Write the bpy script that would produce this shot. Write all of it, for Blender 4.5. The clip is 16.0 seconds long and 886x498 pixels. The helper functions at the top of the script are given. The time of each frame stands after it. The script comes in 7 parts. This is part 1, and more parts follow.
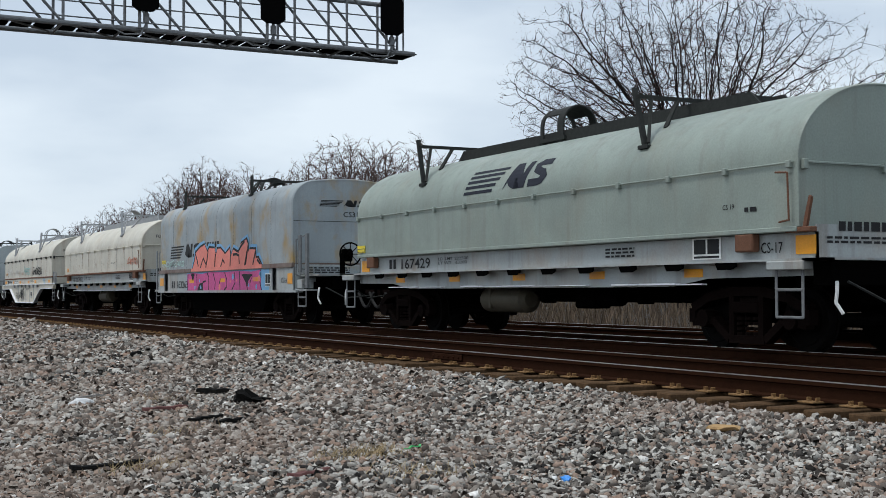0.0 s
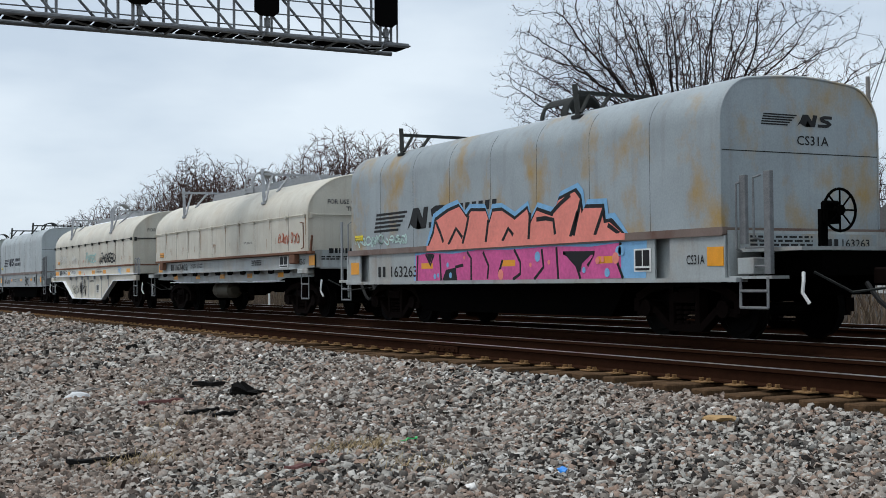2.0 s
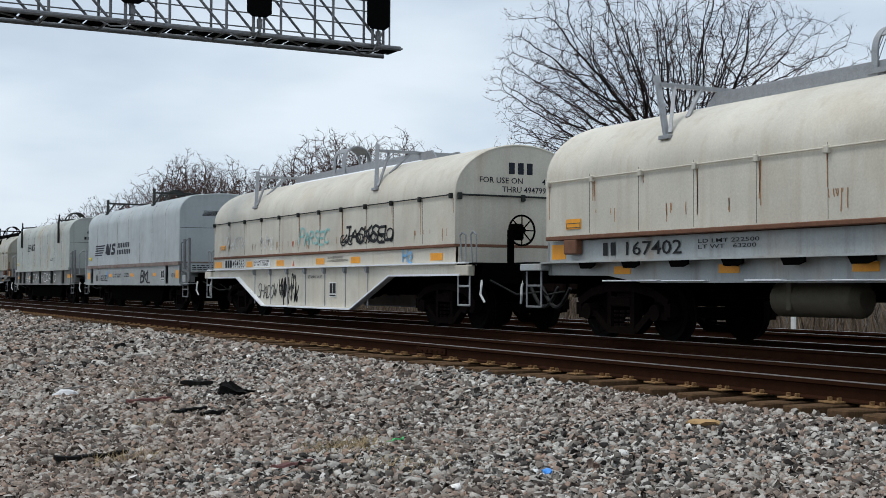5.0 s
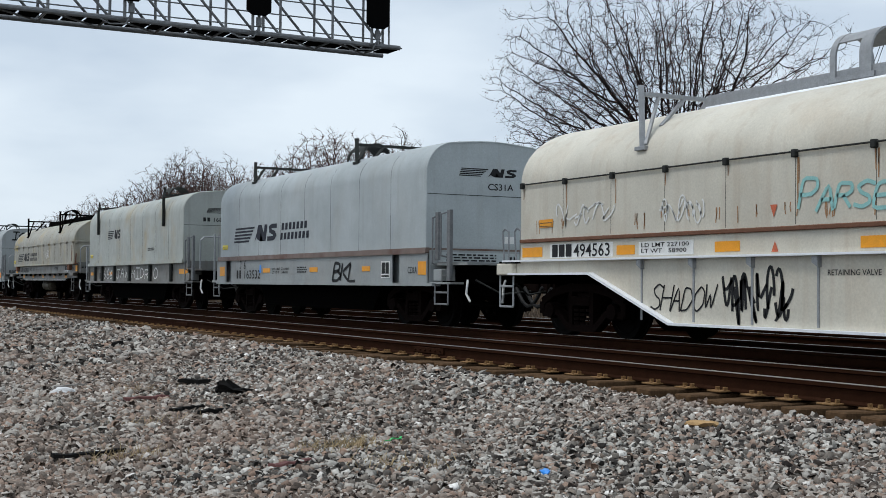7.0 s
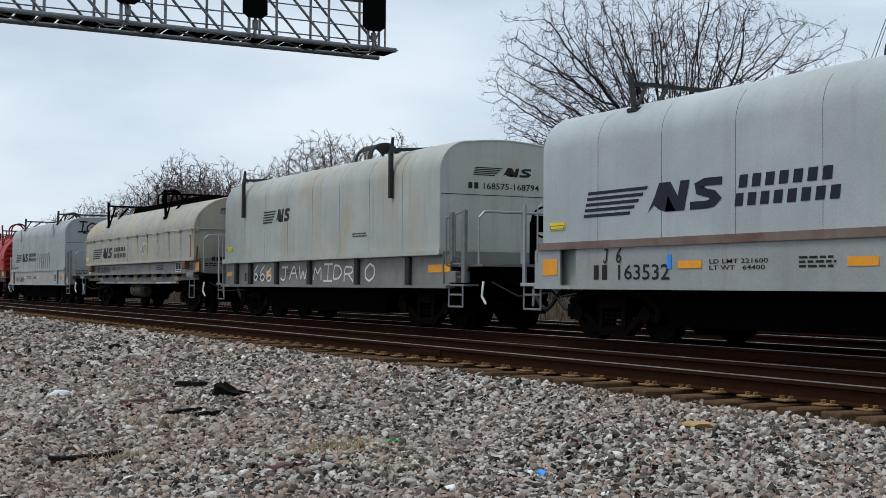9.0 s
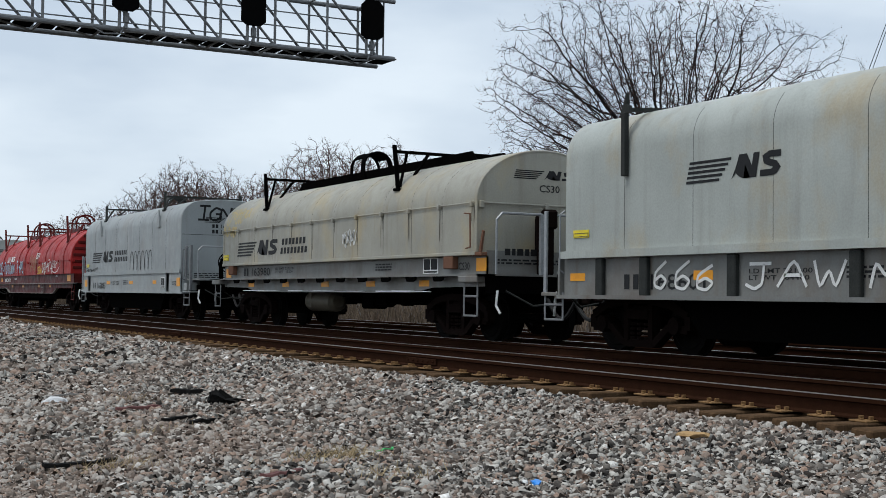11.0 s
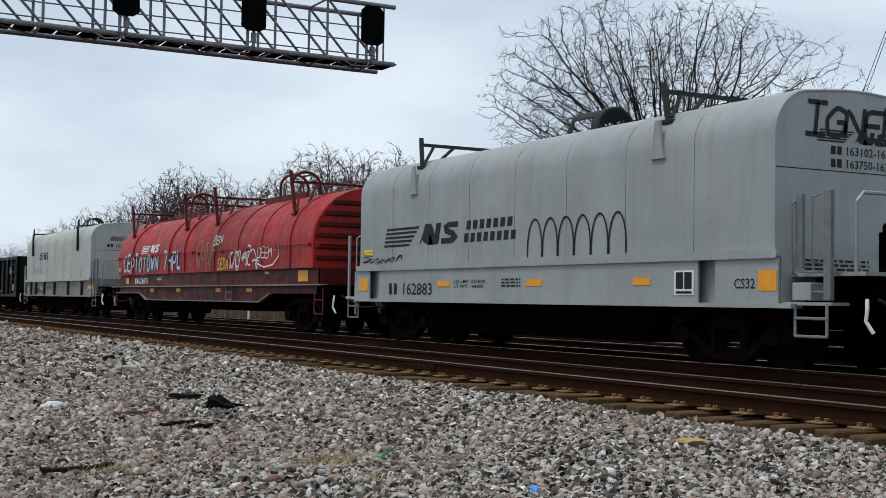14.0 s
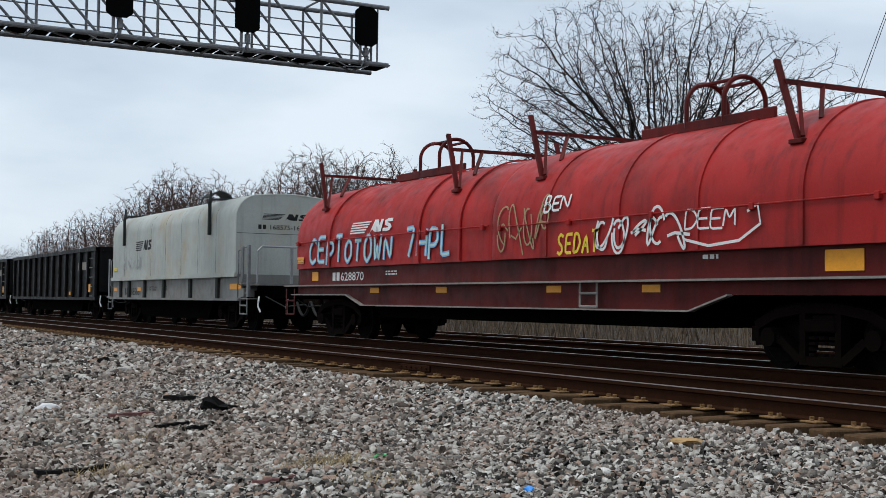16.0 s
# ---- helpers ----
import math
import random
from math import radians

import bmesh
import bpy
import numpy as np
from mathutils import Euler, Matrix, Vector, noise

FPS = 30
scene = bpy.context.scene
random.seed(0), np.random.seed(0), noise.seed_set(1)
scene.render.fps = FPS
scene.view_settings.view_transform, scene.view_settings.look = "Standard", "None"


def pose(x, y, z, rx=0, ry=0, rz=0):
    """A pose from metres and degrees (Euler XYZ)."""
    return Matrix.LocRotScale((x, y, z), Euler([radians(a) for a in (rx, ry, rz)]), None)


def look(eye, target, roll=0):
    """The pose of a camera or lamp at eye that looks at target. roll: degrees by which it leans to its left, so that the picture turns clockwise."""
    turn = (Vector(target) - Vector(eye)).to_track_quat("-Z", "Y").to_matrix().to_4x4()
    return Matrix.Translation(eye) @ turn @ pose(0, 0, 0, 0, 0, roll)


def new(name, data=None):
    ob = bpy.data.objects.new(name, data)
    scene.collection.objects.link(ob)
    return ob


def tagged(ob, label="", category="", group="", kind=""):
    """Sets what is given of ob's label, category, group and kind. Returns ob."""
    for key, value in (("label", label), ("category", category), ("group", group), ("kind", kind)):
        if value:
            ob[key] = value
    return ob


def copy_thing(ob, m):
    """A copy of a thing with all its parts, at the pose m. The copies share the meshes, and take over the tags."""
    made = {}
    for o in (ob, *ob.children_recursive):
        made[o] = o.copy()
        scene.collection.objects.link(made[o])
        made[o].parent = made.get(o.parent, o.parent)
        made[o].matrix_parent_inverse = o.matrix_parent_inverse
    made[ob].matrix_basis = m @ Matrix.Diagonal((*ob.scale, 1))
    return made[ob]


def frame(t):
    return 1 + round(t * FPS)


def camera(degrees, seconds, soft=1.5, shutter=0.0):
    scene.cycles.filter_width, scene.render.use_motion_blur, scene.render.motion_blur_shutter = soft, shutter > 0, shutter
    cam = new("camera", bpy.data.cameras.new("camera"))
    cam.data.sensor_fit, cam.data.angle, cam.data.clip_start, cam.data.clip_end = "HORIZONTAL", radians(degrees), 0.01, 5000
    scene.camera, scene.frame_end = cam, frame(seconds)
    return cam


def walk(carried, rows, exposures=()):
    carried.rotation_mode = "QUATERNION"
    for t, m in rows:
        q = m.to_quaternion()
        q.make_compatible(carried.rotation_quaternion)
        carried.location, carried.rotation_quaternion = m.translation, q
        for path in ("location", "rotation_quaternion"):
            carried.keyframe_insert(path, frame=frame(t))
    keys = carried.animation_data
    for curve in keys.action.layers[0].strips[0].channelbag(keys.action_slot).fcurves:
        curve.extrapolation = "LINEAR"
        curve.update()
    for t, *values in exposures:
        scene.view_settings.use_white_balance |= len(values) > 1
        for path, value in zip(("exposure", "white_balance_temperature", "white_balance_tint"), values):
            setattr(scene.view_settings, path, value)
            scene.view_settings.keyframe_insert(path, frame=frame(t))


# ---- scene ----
import collections
from mathutils import kdtree

# World: x runs along the railway (the train goes towards +x), y away from the camera, z up from the rail tops.
cam = camera(38.12, 16.0, soft=0.6)
# seconds, angle of view from the track, tilt, lean, x, y, z
PATH = [(0, 0.4751, 0.0328, 0.0037, -0.001, 0.008, 0.820), (0.5, 0.4765, 0.0309, 0.0063, 0.005, -0.001, 0.819),
        (1, 0.4753, 0.0281, 0.0053, 0.011, -0.002, 0.820), (1.5, 0.4770, 0.0270, 0.0090, 0.000, -0.000, 0.817),
        (2, 0.4790, 0.0263, 0.0086, -0.001, 0.003, 0.824), (2.5, 0.4771, 0.0286, -0.0009, -0.008, 0.010, 0.825),
        (3, 0.4789, 0.0279, 0.0010, -0.006, 0.008, 0.823), (3.5, 0.4798, 0.0281, 0.0048, 0.074, -0.008, 0.808),
        (4, 0.4823, 0.0287, 0.0014, 0.080, -0.023, 0.813), (6.5, 0.4895, 0.0284, -0.0062, 0.035, -0.015, 0.814),
        (7, 0.4886, 0.0285, -0.0092, 0.051, -0.023, 0.813), (7.5, 0.4881, 0.0284, -0.0076, 0.048, -0.020, 0.818),
        (8, 0.4889, 0.0288, -0.0080, 0.061, -0.027, 0.821), (8.5, 0.4894, 0.0301, -0.0079, 0.080, -0.030, 0.814),
        (9, 0.4911, 0.0300, -0.0067, 0.081, -0.034, 0.814), (11.5, 0.4934, 0.0378, -0.0127, 0.076, -0.018, 0.812),
        (12, 0.4960, 0.0366, -0.0088, 0.083, -0.027, 0.816), (12.5, 0.4966, 0.0368, -0.0083, 0.089, -0.024, 0.812),
        (13, 0.4950, 0.0389, -0.0131, 0.091, -0.020, 0.817), (13.5, 0.4934, 0.0413, -0.0171, 0.084, -0.021, 0.811),
        (14, 0.4934, 0.0413, -0.0156, 0.081, -0.015, 0.813), (14.5, 0.4956, 0.0404, -0.0118, 0.089, -0.016, 0.817),
        (15, 0.4957, 0.0417, -0.0160, 0.066, -0.013, 0.815), (15.5, 0.4953, 0.0433, -0.0177, 0.081, -0.017, 0.817),
        (16, 0.4976, 0.0419, -0.0123, 0.084, -0.012, 0.813)]


def eye_pose(a, tilt, lean, x, y, z):
    f = Vector((-math.cos(a) * math.cos(tilt), math.sin(a) * math.cos(tilt), math.sin(tilt)))
    r = Vector((math.sin(a), math.cos(a), 0))
    d = f.cross(r)
    r2 = r * math.cos(lean) + d * math.sin(lean)
    d2 = d * math.cos(lean) - r * math.sin(lean)
    m = Matrix((r2, -d2, -f)).transposed().to_4x4()
    m.translation = (x, y, z)
    return m


walk(cam, [(row[0], eye_pose(*row[1:])) for row in PATH])

TRACKS = (9.02, 12.80, 16.85)      # centre lines of the three tracks
NEAR = TRACKS[0] - 0.752           # the nearest rail
TRAIN = TRACKS[1]


def run(t):
    """How far the train has come at t seconds."""
    return 8.28 * t + 0.01 * t * t


# ---- light: an overcast winter day ----
world = bpy.data.worlds.new("overcast")
scene.world = world
world.use_nodes = True
wt = world.node_tree
wt.nodes.clear()
w_out = wt.nodes.new("ShaderNodeOutputWorld")
w_bg = wt.nodes.new("ShaderNodeBackground")
w_sky = wt.nodes.new("ShaderNodeTexSky")
w_sky.sky_type, w_sky.sun_disc = "NISHITA", False
w_sky.sun_elevation, w_sky.sun_rotation = radians(48), radians(200)
w_tc, w_map, w_noise, w_ramp = (wt.nodes.new("ShaderNode" + k) for k in ("TexCoord", "Mapping", "TexNoise", "ValToRGB"))
w_map.inputs["Scale"].default_value = (2.2, 2.2, 7.0)
w_noise.inputs["Scale"].default_value, w_noise.inputs["Detail"].default_value = 1.3, 5.0
w_noise.inputs["Roughness"].default_value = 0.5
w_ramp.color_ramp.elements[0].position, w_ramp.color_ramp.elements[1].position = 0.38, 0.62
w_ramp.color_ramp.elements[0].color = (4.75, 5.6, 6.6, 1)
w_ramp.color_ramp.elements[1].color = (6.6, 7.4, 8.15, 1)
w_mix = wt.nodes.new("ShaderNodeMixRGB")
w_mix.inputs[0].default_value = 0.92
wt.links.new(w_tc.outputs["Generated"], w_map.inputs[0])
wt.links.new(w_map.outputs[0], w_noise.inputs[0])
wt.links.new(w_noise.outputs[0], w_ramp.inputs[0])
wt.links.new(w_sky.outputs[0], w_mix.inputs[1])
wt.links.new(w_ramp.outputs[0], w_mix.inputs[2])
wt.links.new(w_mix.outputs[0], w_bg.inputs[0])
w_bg.inputs[1].default_value = 0.1
wt.links.new(w_bg.outputs[0], w_out.inputs[0])

sun = new("sun", bpy.data.lights.new("sun", "SUN"))
sun.data.energy, sun.data.angle, sun.data.color = 1.25, radians(18), (1.0, 0.985, 0.96)
sun.matrix_world = look((-6, -20, 45), (0, 0, 0))
scene.view_settings.exposure = 0.3


# ---- materials ----
def nodes_of(name):
    m = bpy.data.materials.new(name)
    m.use_nodes = True
    nt = m.node_tree
    return m, nt, nt.nodes["Principled BSDF"]


def link_noise(nt, scale, detail=4.0, stretch=(1, 1, 1), rough=0.55):
    tc, mp, nz = (nt.nodes.new("ShaderNode" + k) for k in ("TexCoord", "Mapping", "TexNoise"))
    mp.inputs["Scale"].default_value = stretch
    nz.inputs["Scale"].default_value, nz.inputs["Detail"].default_value, nz.inputs["Roughness"].default_value = scale, detail, rough
    nt.links.new(tc.outputs["Object"], mp.inputs[0])
    nt.links.new(mp.outputs[0], nz.inputs[0])
    return nz.outputs[0]


def ramp(nt, socket, lo, hi, c0=(0, 0, 0), c1=(1, 1, 1)):
    r = nt.nodes.new("ShaderNodeValToRGB")
    r.color_ramp.elements[0].position, r.color_ramp.elements[1].position = lo, hi
    r.color_ramp.elements[0].color, r.color_ramp.elements[1].color = (*c0, 1), (*c1, 1)
    nt.links.new(socket, r.inputs[0])
    return r.outputs[0]


def blend(nt, fac, a, b):
    """Mix two colours (values or sockets) by a socket or number."""
    mx = nt.nodes.new("ShaderNodeMixRGB")
    for i, v in ((0, fac), (1, a), (2, b)):
        if isinstance(v, tuple):
            mx.inputs[i].default_value = (*v, 1)
        elif isinstance(v, (int, float)):
            mx.inputs[i].default_value = v
        else:
            nt.links.new(v, mx.inputs[i])
    return mx.outputs[0]


def relief(nt, bsdf, socket, strength=0.3, distance=0.01):
    b = nt.nodes.new("ShaderNodeBump")
    b.inputs["Strength"].default_value, b.inputs["Distance"].default_value = strength, distance
    nt.links.new(socket, b.inputs["Height"])
    nt.links.new(b.outputs[0], bsdf.inputs["Normal"])


def paint(name, colour, dirt=(0.16, 0.13, 0.1), stain=(0.35, 0.2, 0.08), dirty=0.5, stained=0.3, rough=0.45, shift=0.0, gloss=0.35):
    """Old car-body paint: uneven, streaked downwards, with stains and grime."""
    m, nt, b = nodes_of(name)
    dark = tuple(c * 0.8 for c in colour)
    base = blend(nt, ramp(nt, link_noise(nt, 0.7 + shift, 5), 0.35, 0.7), dark, colour)
    streak = ramp(nt, link_noise(nt, 2.2, 5, (2.2, 2.2, 0.16)), 0.52, 0.82)
    soft = nt.nodes.new("ShaderNodeMath")
    soft.operation = "MULTIPLY"
    soft.inputs[1].default_value = dirty
    nt.links.new(streak, soft.inputs[0])
    base = blend(nt, soft.outputs[0], base, dirt)
    spots = ramp(nt, link_noise(nt, 0.9 + shift, 6, (1, 1, 0.7), 0.62), 0.5, 0.68)
    soft2 = nt.nodes.new("ShaderNodeMath")
    soft2.operation = "MULTIPLY"
    soft2.inputs[1].default_value = stained
    nt.links.new(spots, soft2.inputs[0])
    base = blend(nt, soft2.outputs[0], base, stain)
    fine = ramp(nt, link_noise(nt, 35, 6), 0.3, 0.75, (0.88, 0.88, 0.88), (1.05, 1.05, 1.05))
    mul = nt.nodes.new("ShaderNodeMixRGB")
    mul.blend_type = "MULTIPLY"
    mul.inputs[0].default_value = 1
    nt.links.new(base, mul.inputs[1])
    nt.links.new(fine, mul.inputs[2])
    b.inputs["Specular IOR Level"].default_value = gloss
    nt.links.new(mul.outputs[0], b.inputs["Base Color"])
    nt.links.new(ramp(nt, link_noise(nt, 4, 4), 0.3, 0.7, (rough - 0.08,) * 3, (rough + 0.18,) * 3), b.inputs["Roughness"])
    relief(nt, b, link_noise(nt, 1.1, 3), 0.35, 0.02)
    return m


def plain(name, colour, rough=0.6, metal=0.0, vary=0.25, scale=9.0, bump=0.15, gloss=0.3):
    m, nt, b = nodes_of(name)
    lo, hi = tuple(c * (1 - vary) for c in colour), tuple(min(1, c * (1 + vary)) for c in colour)
    two = blend(nt, 0.5, ramp(nt, link_noise(nt, scale, 5), 0.3, 0.7, lo, hi), ramp(nt, link_noise(nt, scale * 7, 4), 0.3, 0.7, lo, hi))
    nt.links.new(two, b.inputs["Base Color"])
    b.inputs["Roughness"].default_value, b.inputs["Metallic"].default_value = rough, metal
    b.inputs["Specular IOR Level"].default_value = gloss
    if bump:
        relief(nt, b, link_noise(nt, scale * 4, 5), bump, 0.006)
    return m


def scattered(name, stops, rough=0.9, tint_scale=0.45, tint=(0.29, 0.215, 0.17), tinted=0.35):
    """Loose pieces: each takes its own colour from the row of stops."""
    m, nt, b = nodes_of(name)
    geo = nt.nodes.new("ShaderNodeNewGeometry")
    r = nt.nodes.new("ShaderNodeValToRGB")
    r.color_ramp.interpolation = "LINEAR"
    while len(r.color_ramp.elements) < len(stops):
        r.color_ramp.elements.new(0.5)
    for e, (p, c) in zip(r.color_ramp.elements, stops):
        e.position, e.color = p, (*c, 1)
    nt.links.new(geo.outputs["Random Per Island"], r.inputs[0])
    patch = ramp(nt, link_noise(nt, tint_scale, 4), 0.42, 0.68, (0, 0, 0), (tinted,) * 3)
    col = blend(nt, patch, r.outputs[0], tint)
    fine = ramp(nt, link_noise(nt, 60, 5), 0.25, 0.75, (0.72, 0.72, 0.72), (1.15, 1.15, 1.15))
    mul = nt.nodes.new("ShaderNodeMixRGB")
    mul.blend_type = "MULTIPLY"
    mul.inputs[0].default_value = 1
    nt.links.new(col, mul.inputs[1])
    nt.links.new(fine, mul.inputs[2])
    nt.links.new(mul.outputs[0], b.inputs["Base Color"])
    b.inputs["Roughness"].default_value = rough
    b.inputs["Specular IOR Level"].default_value = 0.12
    return m


MAT = {
    "sage": paint("sage_green_paint", (0.315, 0.368, 0.325), dirty=0.4, stained=0.1),
    "dingy": paint("dingy_grey_paint", (0.21, 0.212, 0.2), stain=(0.12, 0.075, 0.05), stained=0.5, dirty=0.8),
    "sill_grey": paint("sill_grey_paint", (0.42, 0.45, 0.45), dirty=0.7, stained=0.3),
    "blue_grey": paint("blue_grey_paint", (0.36, 0.405, 0.425), stain=(0.38, 0.25, 0.09), stained=0.95, dirty=0.35, shift=0.2),
    "clean_grey": paint("light_grey_paint", (0.46, 0.505, 0.515), stained=0.08, dirty=0.22),
    "cream": paint("cream_paint", (0.69, 0.65, 0.55), dirt=(0.33, 0.21, 0.12), stain=(0.42, 0.27, 0.14), stained=0.2, dirty=0.35),
    "pale_green": paint("pale_green_grey_paint", (0.45, 0.475, 0.44), stain=(0.42, 0.31, 0.15), stained=0.5, dirty=0.4),
    "beige": paint("beige_grey_paint", (0.39, 0.375, 0.315), stain=(0.5, 0.36, 0.14), stained=0.4, dirty=0.5),
    "ash": paint("ash_grey_paint", (0.35, 0.375, 0.375), stained=0.1, dirty=0.35),
    "red": paint("red_oxide_paint", (0.42, 0.022, 0.02), dirt=(0.035, 0.008, 0.007), stain=(0.09, 0.014, 0.011), stained=0.65, dirty=0.75, rough=0.45, gloss=0.2),
    "red_dark": paint("dark_red_paint", (0.12, 0.013, 0.011), dirt=(0.02, 0.006, 0.005), stain=(0.02, 0.006, 0.005), stained=0.7, dirty=0.6, gloss=0.12),
    "black": paint("black_car_paint", (0.009, 0.009, 0.0095), dirt=(0.025, 0.021, 0.019), stain=(0.02, 0.013, 0.01), dirty=0.5, stained=0.4, gloss=0.1),
    # Next three steels are darkened: the shade below the cars is in their colour.
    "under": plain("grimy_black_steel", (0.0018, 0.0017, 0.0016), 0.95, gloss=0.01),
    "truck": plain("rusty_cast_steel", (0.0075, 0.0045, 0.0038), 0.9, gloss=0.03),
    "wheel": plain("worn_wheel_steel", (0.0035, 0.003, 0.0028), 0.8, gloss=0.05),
    "rust": plain("rusty_edge", (0.16, 0.075, 0.045), 0.85),
    "rail": plain("rusty_rail_side", (0.028, 0.0115, 0.006), 0.9, gloss=0.03),
    "railhead": plain("polished_rail_head", (0.55, 0.53, 0.52), 0.28, 1.0, 0.1, 3),
    # Tie wood darkened to carry the shade under and behind the train.
    "shaded_tie": plain("oil_black_tie_wood", (0.012, 0.009, 0.008), 0.9, vary=0.5, scale=5, gloss=0.04),
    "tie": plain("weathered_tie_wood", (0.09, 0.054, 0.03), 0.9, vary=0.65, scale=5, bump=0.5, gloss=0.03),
    "plate": plain("rusty_tie_plate", (0.2, 0.115, 0.05), 0.85, vary=0.55, gloss=0.15),
    "mast": plain("weathered_gantry_steel", (0.17, 0.175, 0.18), 0.6, 0.1, 0.35),
    "edge": paint("rust_stained_flange", (0.21, 0.15, 0.125), stain=(0.13, 0.065, 0.045), stained=1.0, dirty=0.7, shift=0.4),
    "galv": plain("galvanised_steel", (0.3, 0.31, 0.32), 0.5, 0.35, 0.25),
    "gear": plain("dark_weathered_steel", (0.03, 0.032, 0.03), 0.75, vary=0.35, gloss=0.15),
    "drip": plain("rust_drip_stain", (0.36, 0.2, 0.1), 0.8, vary=0.4, scale=3),
    "ochre": plain("faded_ochre_overspray", (0.5, 0.4, 0.2), 0.7, vary=0.25, scale=2),
    "signal": plain("matt_black_signal_paint", (0.003, 0.003, 0.003), 0.9, gloss=0.03, bump=0),
    "navy": plain("navy_lettering_paint", (0.009, 0.011, 0.022), 0.6, vary=0.3),
    "ink": plain("black_lettering_paint", (0.009, 0.009, 0.01), 0.6, vary=0.3),
    "white": plain("white_marking_paint", (0.72, 0.72, 0.7), 0.5, vary=0.12),
    "orange": plain("amber_reflective_sheet", (0.8, 0.33, 0.02), 0.4, vary=0.12),
    "yellow": plain("yellow_placard", (0.78, 0.62, 0.03), 0.45, vary=0.12),
    "coral": plain("coral_spray_paint", (0.8, 0.25, 0.2), 0.6, vary=0.15, scale=2),
    "magenta": plain("magenta_spray_paint", (0.62, 0.1, 0.29), 0.6, vary=0.25, scale=2),
    "skyblue": plain("light_blue_spray_paint", (0.2, 0.42, 0.66), 0.6, vary=0.2),
    "teal": plain("teal_spray_paint", (0.27, 0.52, 0.5), 0.6, vary=0.2),
    "mint": plain("pale_mint_spray_paint", (0.5, 0.66, 0.62), 0.6, vary=0.15),
    "ytag": plain("yellow_spray_paint", (0.75, 0.55, 0.05), 0.6),
    "redtag": plain("faded_red_marks", (0.55, 0.14, 0.07), 0.7),
    "snow": plain("packed_snow", (0.78, 0.8, 0.82), 0.8, vary=0.05, bump=0.4),
    "bark": plain("dark_wet_bark", (0.02, 0.016, 0.015), 0.9, vary=0.4, scale=4, gloss=0.05),
    "twig": plain("thin_brown_twigs", (0.04, 0.03, 0.028), 0.9, vary=0.3, gloss=0.05),
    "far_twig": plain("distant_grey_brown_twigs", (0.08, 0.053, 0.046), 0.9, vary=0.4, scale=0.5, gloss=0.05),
    "bud": plain("reddish_buds", (0.16, 0.065, 0.05), 0.8, vary=0.4),
    "brush": scattered("dry_brown_brush", ((0, (0.05, 0.035, 0.024)), (0.5, (0.11, 0.078, 0.052)), (1, (0.2, 0.15, 0.1)))),
    "glass": plain("dark_window_glass", (0.03, 0.035, 0.04), 0.1, bump=0),
    "carred": plain("red_car_paint", (0.42, 0.02, 0.025), 0.3, vary=0.05, bump=0),
    "house": plain("white_siding", (0.66, 0.66, 0.64), 0.7, vary=0.08),
    "roof": plain("grey_shingle", (0.16, 0.15, 0.15), 0.9),
    "blue": plain("bright_blue_plastic", (0.03, 0.25, 0.72), 0.35, vary=0.1),
    "green": plain("green_plastic", (0.06, 0.5, 0.14), 0.4, vary=0.1),
    "charred": plain("charred_black_wood", (0.007, 0.0065, 0.006), 0.85, gloss=0.08),
    "stick": plain("reddish_rotten_wood", (0.13, 0.055, 0.05), 0.9, vary=0.4),
    "greystick": plain("grey_weathered_wood", (0.24, 0.22, 0.2), 0.9, vary=0.3),
    "grass": plain("dry_straw_grass", (0.33, 0.25, 0.14), 0.9, vary=0.3),
    "block": plain("ochre_broken_block", (0.38, 0.24, 0.11), 0.9, vary=0.25),
    "tank": plain("dull_tan_tank_paint", (0.1, 0.085, 0.06), 0.6),
    "rubber": plain("black_rubber", (0.012, 0.012, 0.012), 0.7),
    "pale": plain("pale_grey_stone", (0.6, 0.6, 0.6), 0.9, vary=0.12),
}
STONES = ((0.0, (0.018, 0.016, 0.015)), (0.18, (0.065, 0.058, 0.053)), (0.38, (0.21, 0.19, 0.166)), (0.54, (0.33, 0.225, 0.17)), (0.68, (0.34, 0.323, 0.293)), (0.88, (0.455, 0.43, 0.39)), (0.985, (0.6, 0.57, 0.52)), (1.0, (0.9, 0.88, 0.84)))
MAT["stone"] = scattered("mixed_grey_ballast", STONES, tinted=0.5)


# ---- mesh helpers ----
def part(name, bm, material, parent=None, label="", smooth=False):
    """Links a bmesh as one mesh object, under a thing or a part where one is given."""
    me = bpy.data.meshes.new(name)
    bm.normal_update()
    bm.to_mesh(me)
    bm.free()
    me.materials.append(MAT[material])
    if smooth:
        me.shade_smooth()
        me.set_sharp_from_angle(angle=radians(35))
    ob = new(name, me)
    if parent:
        ob.parent = parent
    if label:
        tagged(ob, label)
    return ob


def pieces(name, bm, material, parent, label=""):
    """Links each unconnected piece of a bmesh as a part of its own."""
    bm.verts.ensure_lookup_table()
    left, made = set(bm.verts), []
    while left:
        first = min(left, key=lambda v: v.index)
        group, todo = {first}, [first]
        while todo:
            for e in todo.pop().link_edges:
                for v in e.verts:
                    if v not in group:
                        group.add(v)
                        todo.append(v)
        left -= group
        one = bmesh.new()
        there = {v: one.verts.new(v.co) for v in sorted(group, key=lambda v: v.index)}
        for f in {f for v in group for f in v.link_faces}:
            one.faces.new([there[v] for v in f.verts])
        made.append(part(name, one, material, parent, label))
    bm.free()
    return made


def again(ob, parent, x=0.0, y=0.0, z=0.0):
    """The same mesh once more, as an object of its own."""
    o = new(ob.name.split(".")[0], ob.data)
    o.parent = parent
    o.location = (x, y, z)
    return o


